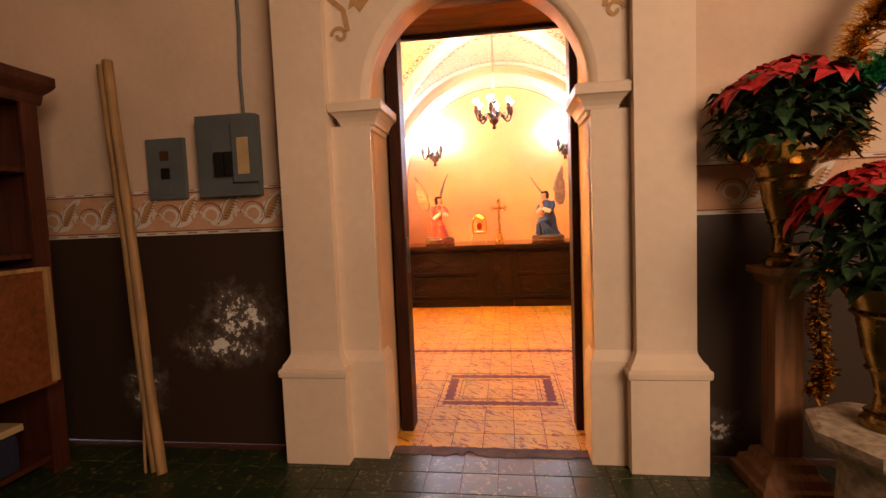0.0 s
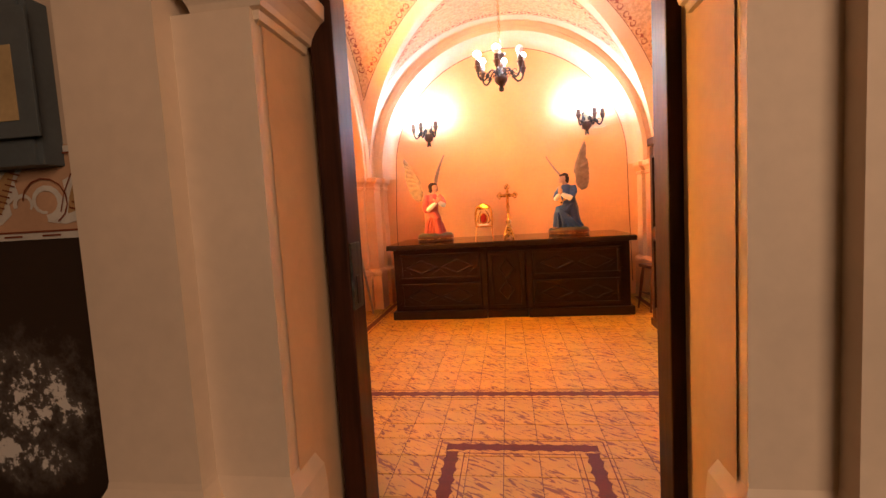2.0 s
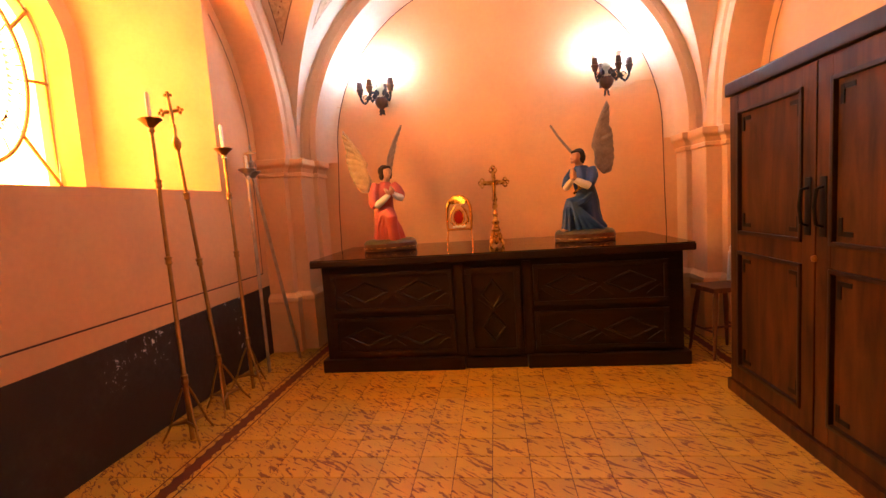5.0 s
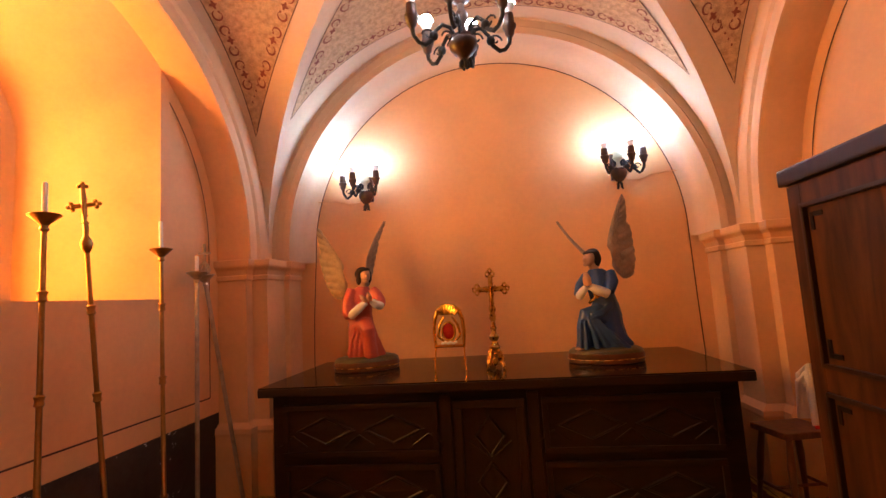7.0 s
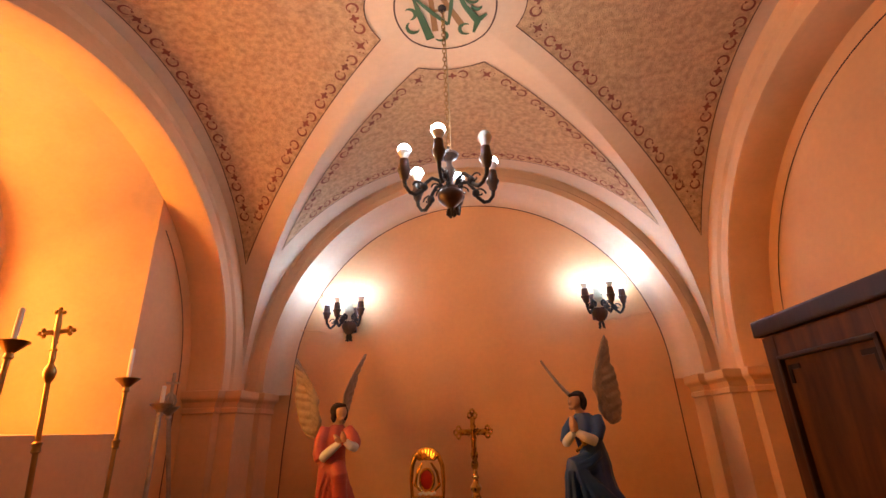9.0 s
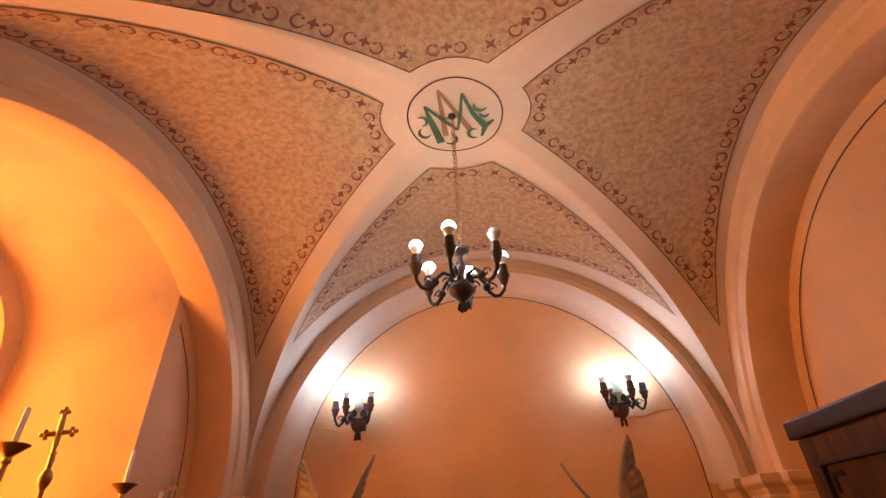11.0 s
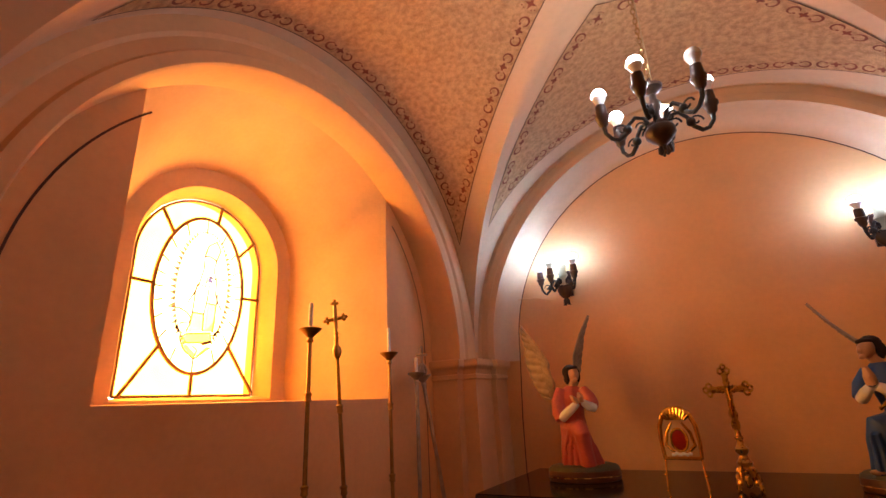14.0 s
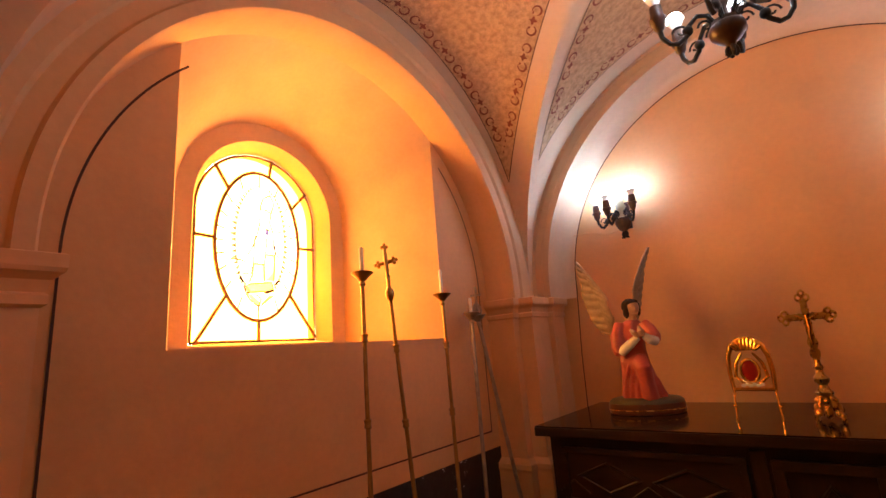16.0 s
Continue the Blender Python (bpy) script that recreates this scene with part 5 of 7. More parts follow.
def altar_cross(x, y):
    ob = thing("altar_cross", "ornate gilt standing cross with trefoil ends", "cross", m=pose(x, y, 0.99) @ Matrix.Diagonal((0.82, 0.9, 1.02, 1)))
    bm = bmesh.new()
    for k in range(4):
        a = radians(45 + 90 * k)
        tube(bm, [(0.035 * math.cos(a), 0.035 * math.sin(a), 0.13), (0.055 * math.cos(a), 0.055 * math.sin(a), 0.09), (0.06 * math.cos(a), 0.06 * math.sin(a), 0.05), (0.10 * math.cos(a), 0.10 * math.sin(a), 0.03), (0.105 * math.cos(a), 0.105 * math.sin(a), 0.008), (0.085 * math.cos(a), 0.085 * math.sin(a), 0.012)], [0.014, 0.016, 0.014, 0.015, 0.012, 0.008], 8)
        ball(bm, (0.075 * math.cos(a), 0.075 * math.sin(a), 0.045), 0.024, 0.024, 0.022, 8)
        b = a + radians(45)
        ball(bm, (0.055 * math.cos(b), 0.055 * math.sin(b), 0.055), 0.030, 0.030, 0.040, 8)
        ball(bm, (0.050 * math.cos(b), 0.050 * math.sin(b), 0.105), 0.018, 0.018, 0.018, 8)
    lathe(bm, [(0.03, 0.03), (0.05, 0.05), (0.045, 0.08), (0.05, 0.10), (0.058, 0.12), (0.04, 0.135)], (0, 0, 0), 4)
    part("foot", bm, M_gilt, ob, "", True)
    bm = bmesh.new()
    lathe(bm, [(0.045, 0.13), (0.055, 0.15), (0.036, 0.165), (0.026, 0.19), (0.042, 0.205), (0.048, 0.225), (0.028, 0.245), (0.020, 0.27), (0.030, 0.285), (0.020, 0.30), (0.020, 0.33)], (0, 0, 0), 16)
    part("stem", bm, M_gilt, ob, "", True)
    bm = bmesh.new()
    C = 0.565
    box(bm, -0.021, 0.021, -0.007, 0.007, 0.32, 0.66, bevel=0.003)
    box(bm, -0.115, 0.115, -0.007, 0.007, C - 0.020, C + 0.020, bevel=0.003)
    for cx, cz in ((-0.125, C), (0.125, C), (0, 0.675)):
        for dx, dz in ((0, 0.022), (0.022, 0), (-0.022, 0), (0, -0.022)):
            tube(bm, [(cx + dx + 0.018 * math.cos(k * math.pi / 5), 0, cz + dz + 0.018 * math.sin(k * math.pi / 5)) for k in range(11)], 0.008, 6)
    for z in (0.36, 0.42):
        tube(bm, [(0.026 * math.cos(k * math.pi / 8), 0, z + 0.03 * math.sin(k * math.pi / 8)) for k in range(17)], 0.006, 6)
    for k in range(12):
        a = 2 * math.pi * k / 12
        tube(bm, [(0.02 * math.cos(a), 0, C + 0.02 * math.sin(a)), (0.05 * math.cos(a), 0, C + 0.05 * math.sin(a))], [0.006, 0.002], 6)
    cr = part("cross", bm, M_gilt, ob, "", True)
    bm = bmesh.new()
    tube(bm, [(-0.07, -0.012, C + 0.012), (0, -0.014, C - 0.02), (0.07, -0.012, C + 0.012)], [0.005, 0.008, 0.005], 6)
    tube(bm, [(0, -0.014, C + 0.01), (0.004, -0.016, C - 0.06), (-0.004, -0.018, C - 0.11), (0, -0.014, C - 0.16)], [0.012, 0.014, 0.010, 0.006], 8)
    part("relief", bm, M_gold, cr, "small gilt relief", True)


altar_cross(-0.01, 7.82)


# ---- tall candlesticks along the window wall ----
def rod_m(foot, head_):
    """A pose whose z axis runs from foot to head."""
    d = Vector(head_) - Vector(foot)
    return Matrix.Translation(foot) @ d.to_track_quat("Z", "Y").to_matrix().to_4x4(), d.length


def tripod(bm, r=0.16, h=0.34):
    for k in range(3):
        a = radians(90 + 120 * k)
        tube(bm, [(0.02 * math.cos(a), 0.02 * math.sin(a), h), (0.06 * math.cos(a), 0.06 * math.sin(a), h * 0.75), (r * 0.8 * math.cos(a), r * 0.8 * math.sin(a), h * 0.25), (r * 1.1 * math.cos(a), r * 1.1 * math.sin(a), 0.008)], [0.008, 0.008, 0.007, 0.006], 8)
        b = radians(210 + 120 * k)
        q, z = r * 0.72, h * 0.33
        tube(bm, [(q * math.cos(a), q * math.sin(a), z), (0.25 * q * (math.cos(a) + math.cos(b)), 0.25 * q * (math.sin(a) + math.sin(b)), z + 0.012), (q * math.cos(b), q * math.sin(b), z)], [0.007, 0.011, 0.007], 6)
        ball(bm, (q * math.cos(a), q * math.sin(a), z), 0.013, 0.013, 0.010, 8)
    return bm


def staff_parts(ob, L, collar=True, metal=None):
    metal = metal or M_brass
    bm = bmesh.new()
    lathe(bm, [(0.014, 0.0), (0.015, 0.12), (0.017, 0.36), (0.022, 0.37), (0.022, 0.39), (0.015, 0.40), (0.013, L * 0.55), (0.012, L)], (0, 0, 0), 12)
    part("staff", bm, metal, ob, "", True)
    if collar:
        for z in (0.37, L * 0.56, L * 0.8):
            bm = bmesh.new()
            lathe(bm, [(0.012, z), (0.022, z + 0.01), (0.018, z + 0.03), (0.024, z + 0.05), (0.012, z + 0.06)], (0, 0, 0), 12)
            part("collar", bm, metal, ob, "", True)


def drip_pan(L, r=0.07):
    bm = bmesh.new()
    lathe(bm, [(0.013, L - 0.06), (0.022, L - 0.05), (0.016, L - 0.03), (0.03, L - 0.015), (r * 0.8, L + 0.01), (r, L + 0.022), (r * 0.97, L + 0.026), (0.02, L + 0.012), (0.018, L + 0.03), (0.012, L + 0.03)], (0, 0, 0), 20)
    return bm


def candlestick(foot, head_, candle, lab):
    m, L = rod_m(foot, head_)
    ob = thing("tall_candlestick", lab, "candlestick", "tall candlesticks", m)
    staff_parts(ob, L)
    part("drip_pan", drip_pan(L), M_brass, ob, "", True)
    part("candle", lathe(bmesh.new(), [(0.013, L + 0.02), (0.013, L + candle - 0.01), (0.009, L + candle), (0.002, L + candle + 0.004)], (0, 0, 0), 12), M_candle, ob, "white wax candle", True)
    part("tripod", tripod(bmesh.new()), M_brass, ob, "", True)


def procession_cross(foot, head_):
    m, L = rod_m(foot, head_)
    ob = thing("processional_cross", "brass processional cross on a tripod staff", "cross", "", m)
    staff_parts(ob, L)
    bm = bmesh.new()
    lathe(bm, [(0.012, L - 0.05), (0.024, L - 0.03), (0.031, L), (0.024, L + 0.025), (0.014, L + 0.04), (0.010, L + 0.06)], (0, 0, 0), 16)
    part("knob", bm, M_brass, ob, "", True)
    bm = bmesh.new()
    C = L + 0.21
    tube(bm, [(0, 0, L + 0.04), (0.010, 0, L + 0.09), (-0.008, 0, L + 0.14), (0.006, 0, L + 0.18), (0, 0, L + 0.24), (0, 0, L + 0.32)], [0.012, 0.015, 0.011, 0.014, 0.016, 0.011], 8)
    e = m.to_3x3().inverted() @ Vector((0.040, 0.034, 0.012))
    tube(bm, [(-e.x, -e.y, C - e.z), (0, 0, C), (e.x, e.y, C + e.z)], [0.011, 0.014, 0.011], 8)
    for p in ((-e.x, -e.y, C - e.z), (e.x, e.y, C + e.z), (0, 0, L + 0.315)):
        o = Vector(p) - Vector((0, 0, C))
        o.normalize()
        w = o.cross(Vector((-e.y, e.x, 0))).normalized()
        for d in (o * 0.017, w * 0.016, -w * 0.016):
            ball(bm, Vector(p) + d, 0.0125, 0.0125, 0.0125, 8)
    for z, q in ((0.075, 0.018), (0.115, 0.020), (0.155, 0.017)):
        ball(bm, (0, 0, L + z), q, q, 0.012, 8)
    # small draped relief on the front
    f = Vector((e.y, -e.x, 0)).normalized() * 0.014
    tube(bm, [(f.x, f.y, C + 0.015), (f.x * 1.2, f.y * 1.2, C - 0.04), (f.x, f.y, C - 0.10)], [0.010, 0.013, 0.006], 8)
    part("cross", bm, M_brass, ob, "", True)
    part("tripod", tripod(bmesh.new()), M_brass, ob, "", True)


candlestick((-2.03, 6.22, 0.0), (-2.11, 6.29, 2.02), 0.19, "tall brass candlestick with white candle on a tripod")
procession_cross((-2.05, 6.66, 0.0), (-2.13, 6.545, 1.93))
candlestick((-2.06, 7.05, 0.0), (-2.13, 7.10, 1.93), 0.21, "tall brass candlestick with white candle on a tripod")
for foot, head_, lab in (((-2.10, 7.41, 0.0), (-2.20, 7.56, 1.80), "tarnished silver processional candle staff leaning on the wall"), ((-1.98, 7.80, 0.0), (-2.19, 7.64, 1.78), "tarnished silver processional staff leaning on the wall")):
    m, L = rod_m(foot, head_)
    ob = thing("silver_staff", lab, "staff", "silver staffs", m)
    part("staff", lathe(bmesh.new(), [(0.013, 0), (0.015, 0.02), (0.015, L)], (0, 0, 0), 12), M_silver, ob, "", True)
    part("drip_pan", drip_pan(L, 0.075), M_silver, ob, "", True)
    bm = bmesh.new()
    if foot[1] < 7.6:
        lathe(bm, [(0.014, L + 0.02), (0.014, L + 0.15), (0.004, L + 0.155)], (0, 0, 0), 10)
        part("candle", bm, M_candle, ob, "stub of white candle", True)
    else:
        lathe(bm, [(0.014, L + 0.02), (0.03, L + 0.05), (0.012, L + 0.09), (0.01, L + 0.13)], (0, 0, 0), 10)
        box(bm, -0.008, 0.008, -0.008, 0.008, L + 0.12, L + 0.27)
        box(bm, -0.05, 0.05, -0.007, 0.007, L + 0.19, L + 0.205)
        for k in range(8):
            a = 2 * math.pi * k / 8
            tube(bm, [(0.03 * math.cos(a), 0.03 * math.sin(a), L + 0.03), (0.042 * math.cos(a), 0.042 * math.sin(a), L + 0.07), (0.03 * math.cos(a), 0.03 * math.sin(a), L + 0.105), (0.006 * math.cos(a), 0.006 * math.sin(a), L + 0.13)], 0.005, 6)
        c = Matrix.Translation((0, 0, L + 0.02))
        bmesh.ops.transform(bm, verts=bm.verts, matrix=c @ m.to_3x3().inverted().to_4x4() @ c.inverted())
        part("cross", bm, M_silver, ob, "", True)


# ---- lamps ----
def bulb(bm, c, r=0.037):
    """The round glowing dome of a bulb."""
    lathe(bm, [(r * 0.985, -0.006), (r, 0.004), (r * 0.90, 0.019), (r * 0.64, 0.031), (r * 0.25, 0.037)], c, 14)


def bulb_neck(bm, c, r=0.037):
    """The opaque white housing under the dome."""
    lathe(bm, [(0.013, -0.060), (0.016, -0.052), (0.022, -0.034), (r * 0.81, -0.0205), (r * 0.97, -0.008), (r * 0.986, -0.0065)], c, 14)


def arm_curve(r, z0):
    return [(0.03, z0 - 0.02), (0.06, z0 + 0.045), (0.10, z0 + 0.055), (0.135, z0 + 0.02), (0.155, z0 - 0.03), (0.19, z0 - 0.055), (r - 0.03, z0 - 0.045), (r - 0.005, z0 - 0.01), (r, z0 + 0.03)]


def lamp_arm(ob, c, ang, r, z0, lit, bulbs=True, scale=1.0):
    ca, sa = math.cos(ang), math.sin(ang)
    at = lambda d, z: (c[0] + ca * d * scale, c[1] + sa * d * scale, c[2] + z)
    bm = bmesh.new()
    tube(bm, [at(d, z) for d, z in arm_curve(r, z0)], [0.010, 0.010, 0.010, 0.010, 0.011, 0.011, 0.010, 0.010, 0.012], 8)
    tube(bm, [at(0.17 + 0.035 * math.cos(k) * (1 - k / 9), z0 + 0.0 + 0.03 * math.sin(k) * (1 - k / 9)) for k in [i * 0.6 for i in range(11)]], [0.005] * 11, 6)
    tube(bm, [at(0.075 + 0.03 * math.cos(k) * (1 - k / 9), z0 + 0.0 + 0.03 * math.sin(k) * (1 - k / 9)) for k in [i * 0.6 for i in range(11)]], [0.005] * 11, 6)
    ball(bm, at(0.145, z0 - 0.005), 0.022, 0.022, 0.024, 10)
    a = part("arm", bm, M_iron, ob, "curled dark iron arm", True)
    bm = bmesh.new()
    lathe(bm, [(0.010, z0 + 0.02), (0.022, z0 + 0.035), (0.026, z0 + 0.06), (0.034, z0 + 0.07), (0.036, z0 + 0.085), (0.026, z0 + 0.09), (0.028, z0 + 0.10), (0.025, z0 + 0.145), (0.015, z0 + 0.148)], at(r, 0)[:2] + (c[2],), 14)
    part("socket", bm, M_turned, a, "turned brown candle socket", True)
    bm = bmesh.new()
    bulb(bm, at(r, z0 + 0.200))
    part("bulb", bm, (M_bulb if scale == 1.0 else M_bulb_wall) if lit else M_bulb_dim, a, "glowing white bulb" if lit else "unlit white bulb", True)
    bm = bmesh.new()
    bulb_neck(bm, at(r, z0 + 0.200))
    part("bulb_neck", bm, M_bulb_dim, a, "white bulb housing", True)


def chandelier(x, y, z):
    ob = thing("chandelier", "dark six-armed iron and wood chandelier on a chain", "chandelier", m=pose(x, y, z))
    bm = bmesh.new()
    lathe(bm, [(0.012, 0.035), (0.018, 0.045), (0.022, 0.055), (0.045, 0.075), (0.066, 0.10), (0.070, 0.125), (0.064, 0.14), (0.058, 0.145), (0.058, 0.16), (0.03, 0.165)], (0, 0, 0), 22)
    part("bowl", bm, M_turned, ob, "turned dark wooden bowl", True)
    bm = bmesh.new()
    for k in range(4):
        a = radians(90 * k + 20)
        tube(bm, [(0.006 * math.cos(a), 0.006 * math.sin(a), 0.05), (0.018 * math.cos(a), 0.018 * math.sin(a), 0.03), (0.02 * math.cos(a), 0.02 * math.sin(a), 0.01), (0.01 * math.cos(a), 0.01 * math.sin(a), 0.0)], [0.009, 0.009, 0.009, 0.007], 8)
    part("finial", bm, M_iron, ob, "", True)
    bm = bmesh.new()
    lathe(bm, [(0.028, 0.16), (0.018, 0.18), (0.016, 0.22), (0.030, 0.25), (0.032, 0.28), (0.018, 0.30), (0.016, 0.33), (0.030, 0.345), (0.052, 0.36), (0.055, 0.375), (0.03, 0.385), (0.012, 0.40), (0.008, 0.43)], (0, 0, 0), 18)
    part("column", bm, M_turned, ob, "turned dark column", True)
    for k in range(6):
        lamp_arm(ob, (0, 0, 0), radians(262 + 60 * k), 0.250, 0.16, k != 1)
    bm = bmesh.new()
    top = ZC - z - 0.01
    n = int((top - 0.42) / 0.032)
    for i in range(n):
        zz = 0.42 + 0.032 * (i + 0.5)
        ring = [(0.010 * math.cos(t), 0.0, zz + 0.021 * math.sin(t)) if i % 2 else (0.0, 0.010 * math.cos(t), zz + 0.021 * math.sin(t)) for t in [2 * math.pi * j / 8 for j in range(9)]]
        tube(bm, ring, 0.0028, 5)
    part("chain", bm, M_brass, ob, "thin brass chain", True)
    part("cord", tube(bmesh.new(), [(0.012, 0.0, 0.40), (0.016, 0.004, 0.8), (0.008, 0, top)], 0.003, 6), M_paper, ob, "thin yellowish cord", True)
    part("hook", lathe(bmesh.new(), [(0.004, top - 0.02), (0.025, top - 0.006), (0.028, top + 0.008)], (0, 0, 0), 12), M_iron, ob, "", True)


chandelier(-0.02, 6.47, 2.62)


def sconce(x, z, inner):
    ob = thing("wall_sconce", "three-armed wall sconce with cream turned baluster", "wall lamp", "sconces", pose(x, 8.575, z) @ Matrix.Diagonal((1.16, 0.6, 1.12, 1)))
    bm = bmesh.new()
    lathe(bm, [(0.016, 0.055), (0.03, 0.065), (0.05, 0.09), (0.062, 0.12), (0.064, 0.14), (0.058, 0.15), (0.06, 0.165), (0.03, 0.17)], (0, 0, 0), 20)
    part("bowl", bm, M_turned, ob, "turned brown bowl", True)
    bm = bmesh.new()
    for k in range(4):
        a = radians(90 * k + 30)
        tube(bm, [(0.006 * math.cos(a), 0.006 * math.sin(a), 0.06), (0.020 * math.cos(a), 0.020 * math.sin(a), 0.035), (0.018 * math.cos(a), 0.018 * math.sin(a), 0.015), (0.028 * math.cos(a), 0.028 * math.sin(a), 0.0)], [0.009, 0.009, 0.008, 0.006], 8)
    part("finial", bm, M_iron, ob, "", True)
    bm = bmesh.new()
    lathe(bm, [(0.036, 0.17), (0.026, 0.19), (0.026, 0.23), (0.040, 0.25), (0.032, 0.27), (0.028, 0.31), (0.036, 0.33), (0.034, 0.345), (0.022, 0.355), (0.020, 0.375), (0.006, 0.38)], (0, -0.02, 0), 16)
    part("baluster", bm, M_baluster, ob, "cream turned baluster", True)
    part("backplate", boxes((-0.05, 0.05, 0.06, 0.12, 0.08, 0.30), bevel=0.01), M_turned, ob)
    part("bracket", boxes((-0.02, 0.02, 0.0, 0.08, 0.10, 0.14), bevel=0.004), M_turned, ob)
    for ang in (185, 245, 305):
        lamp_arm(ob, (0, 0, 0), radians(ang if inner > 0 else 180 - ang), 0.235, 0.17, True, scale=0.82)


sconce(-1.155, 2.395, 1)
sconce(1.183, 2.395, -1)
for x, s in ((-1.155, -1), (1.183, 1)):
    ob = thing("lamp_cable", "thin pale cable tacked along the plaster wall", "cable")
    part("wire", tube(bmesh.new(), [(x + s * 0.05, 8.66, 2.50), (x + s * 0.20, 8.694, 2.49), (x + s * 0.32, 8.694, 2.53), (x + s * 0.48, 8.694, 2.545), (x + s * 0.60, 8.694, 2.54)], 0.0045, 6), M_wall, ob, "", True)


# ---- stained-glass window ----
def window():
    GX = WX - 0.15
    ob = thing("window_1", "round-headed stained glass window with yellow border panes", "window", kind="structure")
    EC, EA, EB = (6.30, 2.47), 0.355, 0.60
    z0 = SILL + 0.07

    def rim(a, s=1.0):
        d = 1 / math.sqrt((math.cos(a) / EA) ** 2 + (math.sin(a) / EB) ** 2)
        return EC[0] + s * d * math.cos(a), EC[1] + s * d * math.sin(a)

    def edge(a):
        c, s = math.cos(a), math.sin(a)
        best = 9.0
        for i in range(400):
            d = 0.3 + i * 0.0025
            y, z = EC[0] + d * c, EC[1] + d * s
            inside = z > z0 and abs(y - WC) < WR + 0.015 and (z < W_SP or (y - WC) ** 2 + (z - W_SP) ** 2 < (WR + 0.015) ** 2)
            if not inside:
                best = d
                break
        return EC[0] + best * c, EC[1] + best * s

    def slab(name, pts, g, x, label=""):
        bm = bmesh.new()
        bm.faces.new([bm.verts.new((x, y, z)) for y, z in pts])
        geo = bmesh.ops.extrude_face_region(bm, geom=list(bm.faces))
        bmesh.ops.translate(bm, verts=[v for v in geo["geom"] if isinstance(v, bmesh.types.BMVert)], vec=(0.004, 0, 0))
        bm.faces.ensure_lookup_table()
        bmesh.ops.delete(bm, geom=[f for f in bm.faces if abs(f.normal.x) < 0.5] + [f for f in bm.faces if f.calc_center_median().x > x + 0.003], context="FACES_ONLY")
        o = part(name, bm, g, ob, label)
        return o

    cuts = [2, 50, 82, 122, 178, 238, 270, 305, 362]
    for a0, a1 in zip(cuts, cuts[1:]):
        A = [radians(a0 + (a1 - a0) * i / 14) for i in range(15)]
        slab("pane", [rim(a) for a in A] + [edge(a) for a in reversed(A)], G_yellow, GX, "yellow stained glass pane")
        e, r = edge(radians(a0)), rim(radians(a0))
        part("bar", tube(bmesh.new(), [(GX + 0.006, *r), (GX + 0.006, *e)], 0.014, 8), M_lead, ob, "", True)
    for i in range(20):
        A = [radians(18 * i + 18 * k / 3) for k in range(4)]
        slab("pane", [rim(a, 0.80) for a in A] + [rim(a, 0.99) for a in reversed(A)], G_white, GX, "white glass pane")
        part("leading", tube(bmesh.new(), [(GX + 0.003, *rim(A[0], 0.80)), (GX + 0.003, *rim(A[0], 0.99))], 0.0070, 5), M_lead_thin, ob)
    for i in range(12):
        A = [radians(30 * i + 10 * k) for k in range(4)]
        slab("pane", [rim(a, 0.50) for a in A] + [rim(a, 0.80) for a in reversed(A)], G_pale, GX, "pale yellow glass pane")
    slab("pane", [rim(radians(10 * i), 0.50) for i in range(36)], G_blue, GX, "pale blue glass pane")
    # plain draped shape, rays, crescent and plinth in the middle
    W = lambda a, b: (EC[0] + a, EC[1] + b)
    lines = (
        ((0.088, 0.432), (0.024, 0.382), (0.0, 0.291), (0.005, 0.193), (-0.021, 0.072), (-0.056, -0.018), (-0.096, -0.094)),
        ((0.0, 0.291), (0.048, 0.299), (0.101, 0.276)),
        ((0.088, 0.432), (0.13, 0.37), (0.101, 0.276), (0.088, 0.193), (0.12, 0.118), (0.123, -0.003), (0.152, -0.063), (0.184, -0.109)),
        ((-0.04, 0.065), (0.032, 0.054), (0.037, 0.125), (0.064, 0.14), (0.112, 0.122)),
        ((0.064, 0.072), (0.056, -0.063), (0.043, -0.154), (0.048, -0.290)),
        ((0.056, -0.071), (0.139, -0.074)), ((-0.043, -0.154), (0.048, -0.157)),
        ((-0.04, 0.057), (-0.048, -0.154), (-0.059, -0.245), (-0.08, -0.305)),
        ((0.139, 0.012), (0.136, -0.169), (0.128, -0.290)),
        ((-0.232, -0.136), (-0.152, -0.136), (-0.088, -0.162), (-0.056, -0.199), (-0.064, -0.230), (-0.136, -0.248)),
        ((-0.12, -0.350), (-0.072, -0.317), (0.112, -0.294), (0.123, -0.350), (0.056, -0.373), (-0.104, -0.388), (-0.12, -0.350)),
        ((-0.104, -0.396), (-0.072, -0.441), (0.0, -0.494), (0.016, -0.486), (0.088, -0.426), (0.123, -0.403)),
        ((0.0, -0.494), (0.02, -0.43), (-0.02, -0.40)))
    for pts in lines:
        part("leading", tube(bmesh.new(), [(GX + 0.006, *W(*p)) for p in pts], 0.0068, 5), M_lead_thin, ob, "", True)
    rnd = random.Random(21)
    for i in range(64):
        a0 = 2 * math.pi * i / 64
        if i % 64 in (44, 45, 46, 47, 48, 49, 50, 51, 52):
            continue
        ry, rz, ln = 0.205, 0.445, 0.040 + 0.020 * rnd.random()
        e = [(math.cos(a0 + d), math.sin(a0 + d)) for d in (0.0, 0.090, 0.044)]
        slab("pane", [W(0.010 + ry * e[0][0], 0.035 + rz * e[0][1]), W(0.010 + ry * e[1][0], 0.035 + rz * e[1][1]), W(0.010 + (ry + ln) * e[2][0], 0.035 + (rz + ln) * e[2][1])], G_fringe, GX + 0.010, "tan ray of glass")
